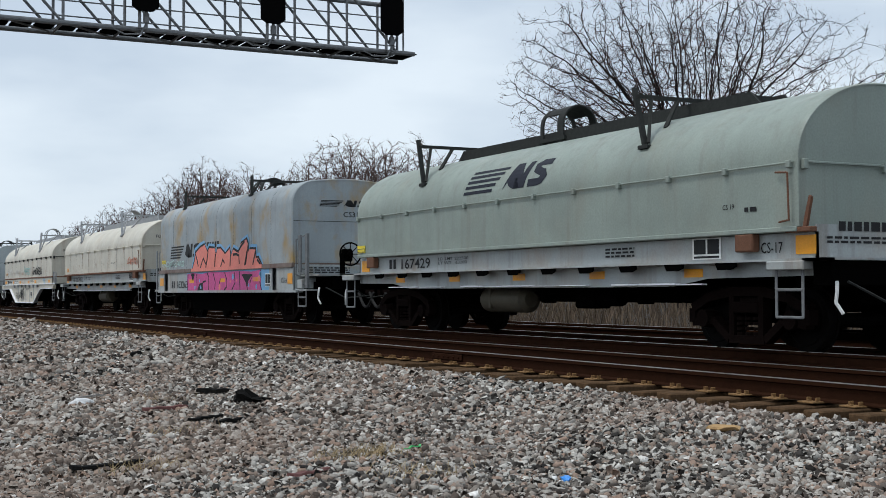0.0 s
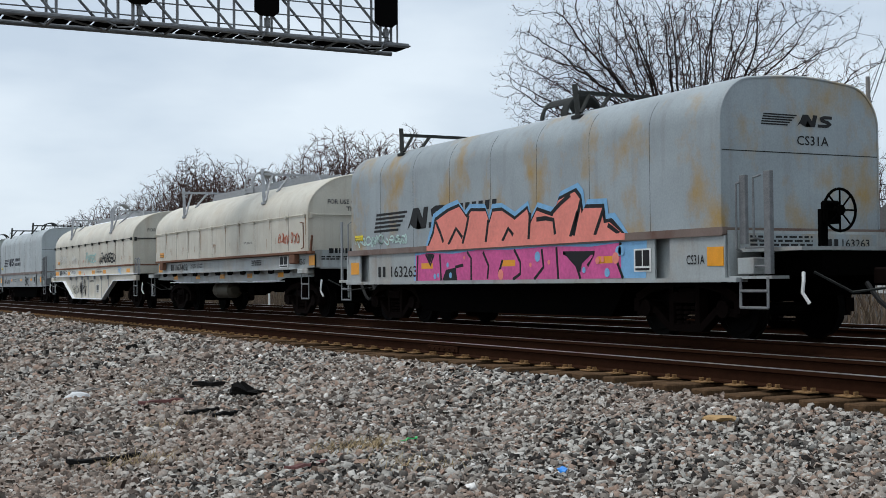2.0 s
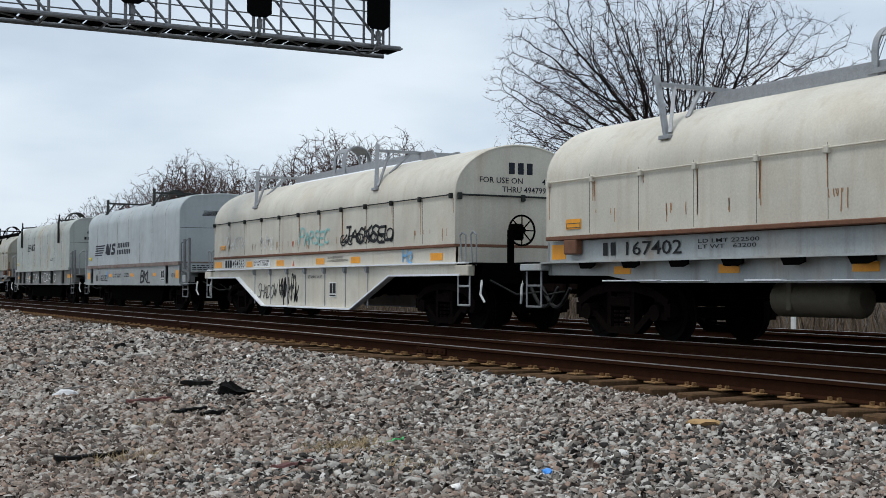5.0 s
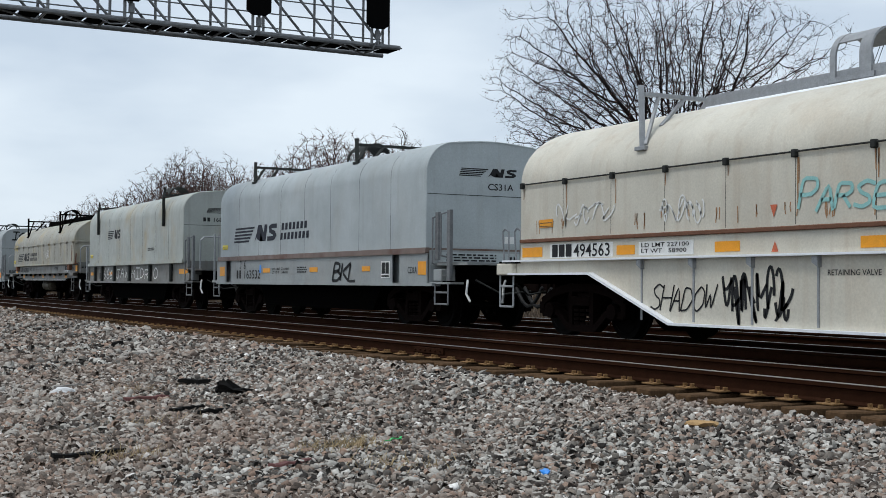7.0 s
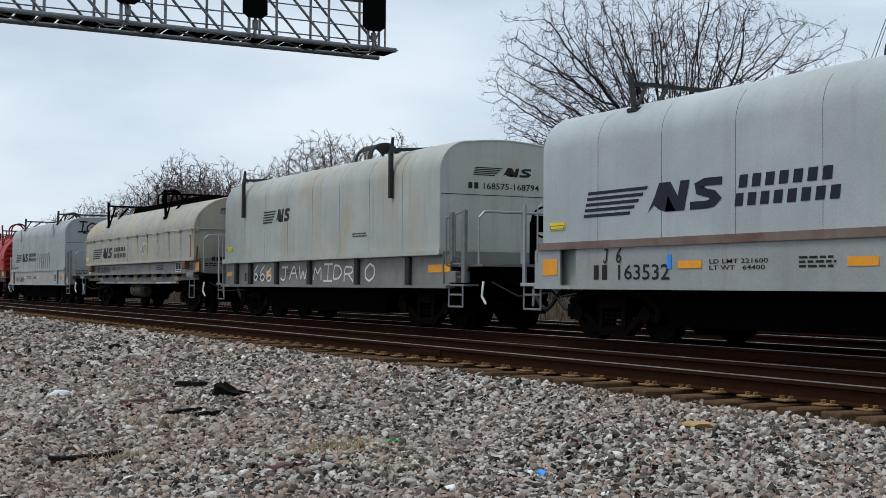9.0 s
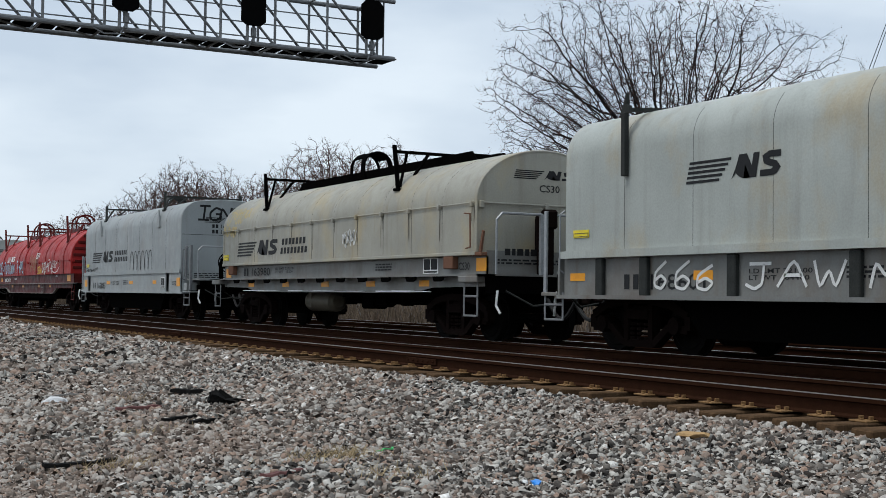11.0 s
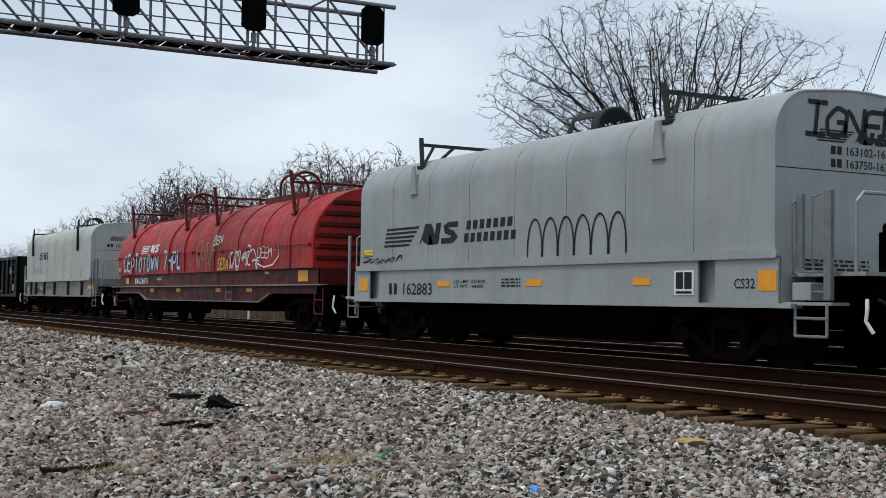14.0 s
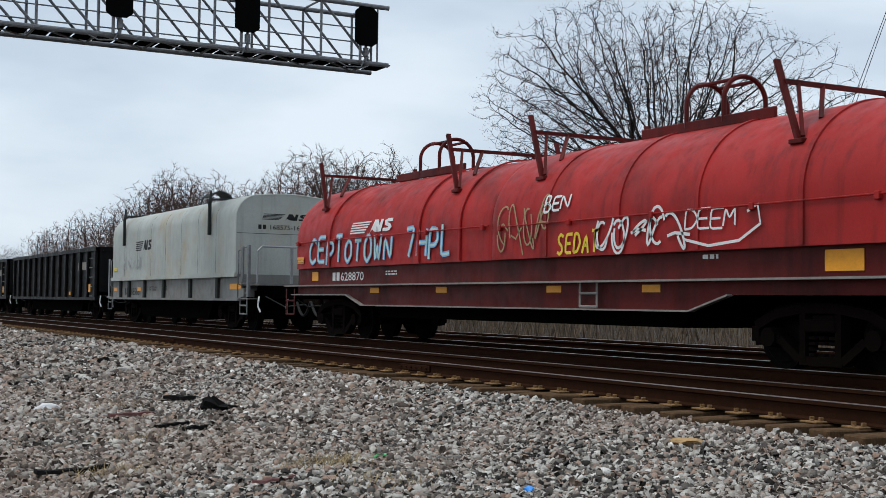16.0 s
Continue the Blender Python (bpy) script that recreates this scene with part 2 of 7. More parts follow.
def box(bm, x0, x1, y0, y1, z0, z1, bevel=0.0):
    r = bmesh.ops.create_cube(bm, size=1.0)
    vs = r["verts"]
    for v in vs:
        v.co = Vector((x0 + (v.co.x + 0.5) * (x1 - x0), y0 + (v.co.y + 0.5) * (y1 - y0), z0 + (v.co.z + 0.5) * (z1 - z0)))
    if bevel:
        es = list({e for v in vs for e in v.link_edges})
        bmesh.ops.bevel(bm, geom=es, offset=bevel, segments=1, affect="EDGES")
    return bm


def tube(bm, a, b, r, n=6, r2=None):
    a, b = Vector(a), Vector(b)
    d = b - a
    if d.length < 1e-6:
        return bm
    res = bmesh.ops.create_cone(bm, segments=n, radius1=r, radius2=r if r2 is None else r2, depth=d.length, cap_ends=True)
    m = Matrix.Translation((a + b) / 2) @ d.to_track_quat("Z", "Y").to_matrix().to_4x4()
    bmesh.ops.transform(bm, matrix=m, verts=res["verts"])
    return bm


def path_tube(bm, pts, r, n=6):
    for a, b in zip(pts, pts[1:]):
        tube(bm, a, b, r, n)
        bmesh.ops.create_icosphere(bm, subdivisions=1, radius=r * 1.02, matrix=Matrix.Translation(b))
    return bm


def beam(bm, a, b, w, h):
    """A bar of cross-section w (level) by h from a to b."""
    a, b = Vector(a), Vector(b)
    d = (b - a)
    res = bmesh.ops.create_cube(bm, size=1.0)
    m = Matrix.Translation((a + b) / 2) @ d.to_track_quat("X", "Z").to_matrix().to_4x4() @ Matrix.Diagonal((d.length, w, h, 1))
    bmesh.ops.transform(bm, matrix=m, verts=res["verts"])
    return bm


def prism(bm, poly, y0, y1):
    """A polygon in x-z, drawn out from y0 to y1."""
    f = [bm.verts.new((x, y0, z)) for x, z in poly]
    g = [bm.verts.new((x, y1, z)) for x, z in poly]
    bm.faces.new(f)
    bm.faces.new(g[::-1])
    for i in range(len(poly)):
        j = (i + 1) % len(poly)
        bm.faces.new((f[j], f[i], g[i], g[j]))
    bmesh.ops.recalc_face_normals(bm, faces=bm.faces)
    return bm


def mesh_from(name, verts, tris, material, parent=None):
    """A large triangle mesh straight from number arrays."""
    me = bpy.data.meshes.new(name)
    me.vertices.add(len(verts))
    me.vertices.foreach_set("co", np.asarray(verts, np.float32).ravel())
    me.loops.add(len(tris) * 3)
    me.loops.foreach_set("vertex_index", np.asarray(tris, np.int32).ravel())
    me.polygons.add(len(tris))
    me.polygons.foreach_set("loop_start", np.arange(0, len(tris) * 3, 3, dtype=np.int32))
    me.update(calc_edges=True)
    me.validate()
    me.materials.append(MAT[material])
    ob = new(name, me)
    if parent:
        ob.parent = parent
    return ob


# ---- ground and tracks ----
def ground_height(x, y):
    """Height of the ballast surface: flat near the camera, rising to the tracks, level yard, then a low bank."""
    h = np.interp(y, [-40, 2.0, 4.8, 6.6, 7.4, 7.7, 8.3, 18.6, 20.0, 23.0, 27.0, 34.0, 60.0, 400.0],
                  [-0.6, -0.58, -0.5, -0.36, -0.262, -0.27, -0.3, -0.26, -0.6, -0.75, -0.15, 0.25, 0.4, 0.0])
    lump = 0.03 * np.sin(x * 1.1 + 0.7 * y) * np.sin(y * 1.7 - 0.4 * x) + 0.02 * np.sin(x * 2.7) * np.cos(y * 2.3 + x)
    return h + np.where(y < 7.3, lump, lump * 0.25)


def build_ground():
    xs = np.concatenate([np.linspace(-2500, -220, 12), np.linspace(-200, -62, 70), np.linspace(-60, 14, 190), np.linspace(20, 300, 20), np.linspace(500, 2500, 5)])
    ys = np.concatenate([np.linspace(-1500, -60, 8), np.linspace(-40, 0, 12), np.linspace(0.3, 9, 50), np.linspace(9.3, 40, 70), np.linspace(45, 400, 16), np.linspace(600, 2500, 5)])
    gx, gy = np.meshgrid(xs, ys, indexing="ij")
    gz = ground_height(gx, gy)
    v = np.stack([gx, gy, gz], -1).reshape(-1, 3)
    n, k = len(xs), len(ys)
    i = (np.arange(n - 1)[:, None] * k + np.arange(k - 1)[None, :]).ravel()
    t = np.concatenate([np.stack([i, i + k, i + k + 1], -1), np.stack([i, i + k + 1, i + 1], -1)])
    m, nt, b = nodes_of("ballast_ground")
    fine = link_noise(nt, 14, 8, rough=0.75)
    vor = nt.nodes.new("ShaderNodeTexVoronoi")
    vor.inputs["Scale"].default_value = 24
    tc = nt.nodes.new("ShaderNodeTexCoord")
    nt.links.new(tc.outputs["Object"], vor.inputs["Vector"])
    # Dark values paint the shadowed gaps between the stones into the sheet.
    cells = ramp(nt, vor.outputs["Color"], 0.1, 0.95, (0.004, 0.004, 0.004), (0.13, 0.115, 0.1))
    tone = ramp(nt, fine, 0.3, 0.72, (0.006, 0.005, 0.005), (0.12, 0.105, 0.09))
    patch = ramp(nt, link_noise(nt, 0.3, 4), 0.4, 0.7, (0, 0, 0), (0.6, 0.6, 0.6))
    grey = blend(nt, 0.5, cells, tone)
    earth = blend(nt, patch, grey, (0.085, 0.07, 0.06))
    # Bed turns near-black along the tracks: shade under cars and between ties, as colour.
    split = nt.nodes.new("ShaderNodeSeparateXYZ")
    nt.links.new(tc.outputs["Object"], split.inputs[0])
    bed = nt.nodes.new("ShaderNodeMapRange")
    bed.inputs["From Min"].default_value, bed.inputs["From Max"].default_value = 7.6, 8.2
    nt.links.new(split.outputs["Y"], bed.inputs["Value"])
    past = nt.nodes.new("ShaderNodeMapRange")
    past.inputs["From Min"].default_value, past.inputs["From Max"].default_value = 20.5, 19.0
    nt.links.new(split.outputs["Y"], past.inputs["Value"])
    bed_shade = nt.nodes.new("ShaderNodeMath")
    bed_shade.operation = "MULTIPLY"
    nt.links.new(bed.outputs[0], bed_shade.inputs[0])
    nt.links.new(past.outputs[0], bed_shade.inputs[1])
    shade_tone = ramp(nt, fine, 0.3, 0.72, (0.003, 0.0027, 0.0025), (0.026, 0.02, 0.017))
    nt.links.new(blend(nt, bed_shade.outputs[0], earth, shade_tone), b.inputs["Base Color"])
    b.inputs["Roughness"].default_value = 0.95
    b.inputs["Specular IOR Level"].default_value = 0.1
    relief(nt, b, vor.outputs["Distance"], 0.9, 0.03)
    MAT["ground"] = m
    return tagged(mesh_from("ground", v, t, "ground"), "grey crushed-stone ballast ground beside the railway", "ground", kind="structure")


build_ground()

TIE = 0.495
RAIL_SECTION = ((-0.036, 0), (0.036, 0), (0.036, -0.034), (0.010, -0.046), (0.010, -0.142), (0.07, -0.158), (0.07, -0.172), (-0.07, -0.172), (-0.07, -0.158), (-0.010, -0.142), (-0.010, -0.046), (-0.036, -0.034))


def rail(parent, y, x0, x1):
    bm = bmesh.new()
    a = [bm.verts.new((x0, y + p, q - 0.004)) for p, q in RAIL_SECTION]
    b = [bm.verts.new((x1, y + p, q - 0.004)) for p, q in RAIL_SECTION]
    for i in range(len(a)):
        j = (i + 1) % len(a)
        bm.faces.new((a[i], a[j], b[j], b[i]))
    bm.faces.new(a[::-1])
    bm.faces.new(b)
    bmesh.ops.recalc_face_normals(bm, faces=bm.faces)
    r = part("rail", bm, "rail", parent, "rusty steel rail with a polished head")
    bm = bmesh.new()
    box(bm, x0, x1, y - 0.031, y + 0.031, -0.003, 0.0015)
    part("running_surface", bm, "railhead", r, "bright worn steel strip")
    return r


def railway_track(cy, label, near):
    thing = tagged(new("railway_track"), label, "track", "parallel railway tracks")
    for s in (-1, 1):
        rail(thing, cy + s * 0.752, -420, 40)
    span = np.arange(-420, 30, TIE)
    close = [x for x in span if near and -62 < x < 4]
    bm = bmesh.new()
    box(bm, -0.115, 0.115, -1.3, 1.3, -0.36, -0.185, 0.012)
    first = part("tie", bm, "tie" if near else "shaded_tie", thing)
    first.location = (close[0] if close else span[-60], cy, 0)
    for x in close[1:]:
        again(first, thing, x + random.uniform(-0.04, 0.04), cy + random.uniform(-0.12, 0.06), random.uniform(-0.02, 0.004)).rotation_euler = (random.uniform(-0.02, 0.02), random.uniform(-0.03, 0.03), random.uniform(-0.03, 0.03))
    bm = bmesh.new()
    for x in span:
        if not (near and -62 < x < 4):
            box(bm, x - 0.115, x + 0.115, cy - 1.3, cy + 1.3, -0.36, -0.185)
    tagged(part("far_ties", bm, "tie" if near else "shaded_tie", thing), kind="stuff")
    if near:
        bm = bmesh.new()
        box(bm, -0.1, 0.1, -0.2, 0.2, -0.186, -0.170, 0.004)
        for sx in (-0.055, 0.055):
            box(bm, sx - 0.011, sx + 0.011, -0.125, -0.075, -0.172, -0.138, 0.004)
        box(bm, -0.01, 0.014, -0.17, -0.14, -0.172, -0.158, 0.003)
        for sx in (-0.05, 0.05):
            box(bm, sx - 0.011, sx + 0.011, 0.075, 0.125, -0.172, -0.138, 0.004)
        plate = part("tie_plate", bm, "plate", thing, "rusty ochre steel tie plate with spikes")
        plate.location = (close[0], cy - 0.752, 0)
        for x in close[1:]:
            again(plate, thing, x + random.uniform(-0.03, 0.03), cy - 0.752, random.uniform(-0.001, 0.003))
        for x in (-4.1, -15.9, -27.8):
            bm = bmesh.new()
            box(bm, x - 0.45, x + 0.45, cy - 0.79, cy - 0.763, -0.135, -0.052, 0.006)
            for k in range(6):
                bmesh.ops.create_icosphere(bm, subdivisions=1, radius=0.017, matrix=Matrix.Translation((x - 0.375 + k * 0.15, cy - 0.795, -0.092)))
            part("joint_bar", bm, "rail", thing, "bolted steel joint bar")
    return thing


railway_track(TRACKS[0], "empty railway track with rusty rails on weathered ties", True)
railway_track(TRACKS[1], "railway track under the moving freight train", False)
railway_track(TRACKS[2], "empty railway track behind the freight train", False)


# ---- the freight train ----
class Profile:
    """A hood's cross-section from the near base over the top to the far base, walked by arc length."""

    def __init__(self, pts):
        self.p = np.array(pts, float)
        self.s = np.concatenate([[0], np.cumsum(np.hypot(*np.diff(self.p, axis=0).T))])

    def at(self, v, off=0.0):
        y, z = np.interp(v, self.s, self.p[:, 0]), np.interp(v, self.s, self.p[:, 1])
        e = 0.04
        dy = np.interp(v + e, self.s, self.p[:, 0]) - np.interp(v - e, self.s, self.p[:, 0])
        dz = np.interp(v + e, self.s, self.p[:, 1]) - np.interp(v - e, self.s, self.p[:, 1])
        n = math.hypot(dy, dz) or 1
        return y - dz / n * off, z + dy / n * off

    def height(self, y):
        """The roof's height over y."""
        k = len(self.p) // 2 + 1
        return float(np.interp(y, self.p[:k, 0], self.p[:k, 1])) if y <= 0 else self.height(-y)

    def v_of(self, z):
        k = len(self.p) // 2
        return float(np.interp(z, self.p[:k + 1, 1], self.s[:k + 1]))


def round_profile(base, spring, top, half=1.48):
    left = [(-half, base), (-half, (base + spring) / 2), (-half, spring)]
    arc = [(-half * math.cos(a), spring + (top - spring) * math.sin(a)) for a in np.linspace(0.06, math.pi - 0.06, 33)]
    return Profile(left + arc + [(-y, z) for y, z in left[::-1]])


def box_profile(base, corner, top, r=0.62, half=1.48):
    left = [(-half, base), (-half, (base + corner) / 2), (-half, corner)]
    arc = [(-half + r - r * math.cos(a), corner + (r + 0.0) * math.sin(a)) for a in np.linspace(0.12, math.pi / 2 - 0.02, 12)]
    z1 = arc[-1][1]
    crown = [(y, z1 + (top - z1) * math.cos(y / (half - r) * math.pi / 2)) for y in np.linspace(-half + r, half - r, 13)[1:-1]]
    left += arc
    return Profile(left + crown + [(-y, z) for y, z in left[::-1]])


SIDE = Profile([(-1.48, 0.0), (-1.48, 5.0), (1.48, 5.0)])


def hood_shell(name, prof, x0, x1, mat, parent, label=""):
    """A hollow-looking cover: lofted skin, end sheets set in behind a rim."""
    bm = bmesh.new()
    xs = (x0, x0 + 0.03, x0 + 0.12, x1 - 0.12, x1 - 0.03, x1)
    rings = []
    for i, x in enumerate(xs):
        k = 0.014 if i in (0, 5) else 0.0
        rings.append([bm.verts.new((x, y * (1 - k / 1.5), z - k * (z > 2.2))) for y, z in prof.p])
    for a, b in zip(rings, rings[1:]):
        for i in range(len(a) - 1):
            bm.faces.new((a[i], a[i + 1], b[i + 1], b[i]))
    for ring, dx in ((rings[0], 0.012), (rings[-1], -0.012)):
        inner = [bm.verts.new((v.co.x, v.co.y * 0.985, v.co.z - (0.02 if v.co.z > 2.2 else 0))) for v in ring]
        deep = [bm.verts.new((v.co.x + dx, v.co.y, v.co.z)) for v in inner]
        for p, q in ((ring, inner), (inner, deep)):
            for i in range(len(p) - 1):
                bm.faces.new((p[i], p[i + 1], q[i + 1], q[i]))
        bm.faces.new(deep)
    bmesh.ops.recalc_face_normals(bm, faces=bm.faces)
    return part(name, bm, mat, parent, label, smooth=True)


def seam(prof, x, mat, parent, w=0.03, h=0.008, v0=0.02, v1=None):
    """A narrow lap strip over the hood."""
    bm = bmesh.new()
    v1 = prof.s[-1] - v0 if v1 is None else v1
    last = None
    for v in np.linspace(v0, v1, 40):
        ring = []
        for dx, off in ((-w / 2, -0.004), (-w / 2 + 0.005, h), (w / 2 - 0.005, h), (w / 2, -0.004)):
            y, z = prof.at(v, off)
            ring.append(bm.verts.new((x + dx, y, z)))
        if last:
            for i in range(3):
                bm.faces.new((last[i], last[i + 1], ring[i + 1], ring[i]))
        last = ring
    bmesh.ops.recalc_face_normals(bm, faces=bm.faces)
    return part("seam_strip", bm, mat, parent)


def lay(bm, prof, off, x=0.0, v=0.0, end=None):
    """Bends flat (u, v) artwork onto the hood's skin, or stands it on an end sheet at x = end."""
    for p in bm.verts:
        u, w = p.co.x, p.co.y
        if end is None:
            y, z = prof.at(v + w, off)
            p.co = (x + u, y, z)
        else:
            p.co = (end + off, x + u, v + w)
    return bm


def shapes(name, polys, mat, parent, prof=SIDE, off=0.005, x=0.0, v=0.0, end=None, curved=False, label=""):
    """Painted shapes: polygons in (u, v)."""
    bm = bmesh.new()
    for poly in polys:
        bm.faces.new([bm.verts.new((a, b, 0)) for a, b in poly])
    bmesh.ops.triangulate(bm, faces=[f for f in bm.faces if len(f.verts) > 4])
    if curved:
        for k in np.arange(-0.2, 2.6, 0.08):
            bmesh.ops.bisect_plane(bm, geom=bm.verts[:] + bm.edges[:] + bm.faces[:], plane_co=(0, k, 0), plane_no=(0, 1, 0))
    lay(bm, prof, off, x, v, end)
    return part(name, bm, mat, parent, label)


def words(body, size, mat, parent, prof=SIDE, off=0.005, x=0.0, v=0.0, end=None, width=None, name="lettering"):
    """Lettering of a given cap height, starting at (x, v); width squeezes it."""
    cu = bpy.data.curves.new("text", "FONT")
    cu.body, cu.size, cu.resolution_u, cu.offset = body, size / 0.7, 2, 0.012 * size
    tmp = new("text", cu)
    me = bpy.data.meshes.new_from_object(tmp)
    bpy.data.objects.remove(tmp)
    bpy.data.curves.remove(cu)
    bm = bmesh.new()
    bm.from_mesh(me)
    bpy.data.meshes.remove(me)
    if width and bm.verts:
        far = max(p.co.x for p in bm.verts)
        for p in bm.verts:
            p.co.x *= width / far
    lay(bm, prof, off, x, v, end)
    return part(name, bm, mat, parent)


def rect(u, v, w, h, lean=0.0):
    return [(u, v), (u + w, v), (u + w + lean * h, v + h), (u + lean * h, v + h)]


def strokes(name, lines, w, mat, parent, prof=SIDE, off=0.006, x=0.0, v=0.0, end=None):
    """Sprayed lines: flat ribbons along polylines in (u, v)."""
    bm = bmesh.new()
    for pts in lines:
        pts = [Vector((a, b)) for a, b in pts]
        last = None
        for i, p in enumerate(pts):
            d = (pts[min(i + 1, len(pts) - 1)] - pts[max(i - 1, 0)])
            n = Vector((-d.y, d.x)).normalized() * w / 2 if d.length else Vector((0, w / 2))
            q = (bm.verts.new((*(p + n), 0)), bm.verts.new((*(p - n), 0)))
            if last:
                bm.faces.new((last[0], last[1], q[1], q[0]))
            last = q
    lay(bm, prof, off, x, v, end)
    return part(name, bm, mat, parent)


def scrawl(seed, w, h, n=7):
    """Looping, unreadable tag: n knotted strokes across a field w by h."""
    rnd = random.Random(seed)
    lines, step = [], w / n
    for k in range(n):
        u0, a, b = k * step, rnd.uniform(0, 6.28), rnd.uniform(0, 6.28)
        p, q = rnd.uniform(2.0, 5.5), rnd.uniform(3.0, 8.5)
        tall, drop = rnd.uniform(0.6, 1.1), rnd.uniform(-0.12, 0.12)
        pts = []
        for i in range(17):
            f = i / 16
            pts.append((u0 + step * (0.5 + 0.48 * math.sin(a + p * f) + 0.22 * (f - 0.5)), h * (0.5 + drop + 0.46 * tall * math.sin(b + q * f))))
        lines.append(pts)
        if rnd.random() < 0.7:
            c, d, e = rnd.uniform(0, 6.28), rnd.uniform(3, 7), rnd.uniform(0.25, 0.42)
            m = rnd.uniform(0.3, 0.7)
            lines.append([(u0 + step * (m + e * math.cos(c + d * i / 14)), h * (m + 1.1 * e * math.sin(c + d * i / 14))) for i in range(15)])
        if rnd.random() < 0.4:
            z = rnd.uniform(0.2, 0.8) * h
            lines.append([(u0 + 0.1 * step, z), (u0 + 0.5 * step, z + rnd.uniform(-0.1, 0.1) * h), (u0 + step * rnd.uniform(0.8, 1.3), z + rnd.uniform(-0.15, 0.2) * h)])
    return lines


def ribbon(pts, tall, broad):
    """A bent band as quads: tall where it runs level, broad where it runs upright."""
    edge = []
    for i, (u, v) in enumerate(pts):
        a, b = pts[max(i - 1, 0)], pts[min(i + 1, len(pts) - 1)]
        d = math.hypot(b[0] - a[0], b[1] - a[1]) or 1
        n = (-(b[1] - a[1]) / d * broad / 2, (b[0] - a[0]) / d * tall / 2)
        edge.append(((u + n[0], v + n[1]), (u - n[0], v - n[1])))
    return [[p[0], p[1], q[1], q[0]] for p, q in zip(edge, edge[1:])]


GLYPHS = {
    "A": ((0, 0, 0.5, 1, 1, 0), (0.2, 0.4, 0.8, 0.4)), "B": ((0, 0, 0, 1, 0.7, 0.9, 0.6, 0.55, 0, 0.5), (0.5, 0.52, 1, 0.3, 0.6, 0, 0, 0)),
    "C": ((1, 0.85, 0.5, 1, 0, 0.6, 0.1, 0.15, 0.5, 0, 1, 0.15),), "D": ((0, 0, 0, 1, 0.6, 0.95, 1, 0.5, 0.6, 0.05, 0, 0),),
    "E": ((1, 1, 0, 1, 0, 0, 1, 0), (0, 0.5, 0.8, 0.5)), "G": ((1, 0.85, 0.5, 1, 0, 0.6, 0.1, 0.1, 0.6, 0, 1, 0.2, 1, 0.5, 0.55, 0.5),),
    "H": ((0, 0, 0, 1), (1, 0, 1, 1), (0, 0.5, 1, 0.5)), "I": ((0.5, 0, 0.5, 1), (0, 1, 1, 1), (0, 0, 1, 0)), "J": ((0.1, 1, 1, 1), (0.7, 1, 0.7, 0.2, 0.4, 0, 0, 0.2)),
    "K": ((0, 0, 0, 1), (1, 1, 0.1, 0.5, 1, 0)), "L": ((0, 1, 0, 0, 1, 0.05),), "M": ((0, 0, 0.1, 1, 0.5, 0.4, 0.9, 1, 1, 0),), "N": ((0, 0, 0, 1, 1, 0, 1, 1),),
    "O": ((0.5, 1, 0.05, 0.7, 0.1, 0.2, 0.5, 0, 0.95, 0.3, 0.9, 0.8, 0.5, 1),), "P": ((0, 0, 0, 1, 0.8, 0.95, 0.9, 0.65, 0.6, 0.45, 0, 0.45),),
    "R": ((0, 0, 0, 1, 0.8, 0.95, 0.9, 0.65, 0.6, 0.5, 0, 0.5), (0.4, 0.5, 1, 0)), "S": ((1, 0.85, 0.5, 1, 0.05, 0.8, 0.3, 0.55, 0.8, 0.4, 0.9, 0.15, 0.5, 0, 0, 0.12),),
    "T": ((0, 1, 1, 1), (0.5, 1, 0.5, 0)), "W": ((0, 1, 0.25, 0, 0.5, 0.7, 0.75, 0, 1, 1),), "1": ((0.4, 0, 0.5, 1),), "2": ((0, 0.8, 0.5, 1, 0.9, 0.7, 0, 0, 1, 0),),
    "5": ((1, 1, 0.2, 1, 0.1, 0.55, 0.8, 0.5, 0.8, 0.1, 0, 0),), "6": ((0.8, 1, 0.1, 0.6, 0.1, 0.1, 0.6, 0, 0.9, 0.3, 0.5, 0.5, 0.1, 0.3),), "7": ((0, 0.95, 1, 1, 0.4, 0),), "9": ((0.9, 0.6, 0.4, 0.5, 0.1, 0.8, 0.5, 1, 0.9, 0.8, 0.7, 0),), "U": ((0, 1, 0.1, 0.1, 0.5, 0, 0.9, 0.1, 1, 1),),
}


def sprayed(text, w, h, seed, lean=0.12, gap=0.3):
    """Hand-sprayed capitals, uneven in height, as polylines across w by h."""
    rnd = random.Random(seed)
    step, lines = w / len(text), []
    for k, ch in enumerate(text):
        drop, tall, wide = rnd.uniform(-0.08, 0.08) * h, h * rnd.uniform(0.85, 1.12), step * (1 - gap) * rnd.uniform(0.9, 1.15)
        for flat in GLYPHS.get(ch, ()):
            pts = list(zip(flat[::2], flat[1::2]))
            fine = []
            for a, b in zip(pts, pts[1:]):
                for i in range(4):
                    f = i / 4
                    fine.append((a[0] + (b[0] - a[0]) * f, a[1] + (b[1] - a[1]) * f))
            fine.append(pts[-1])
            soft = [fine[0]] + [((p[0] + 2 * q[0] + r[0]) / 4, (p[1] + 2 * q[1] + r[1]) / 4) for p, q, r in zip(fine, fine[1:], fine[2:])] + [fine[-1]]
            lines.append([(k * step + u * wide + lean * v * h, drop + v * tall) for u, v in soft])
    return lines


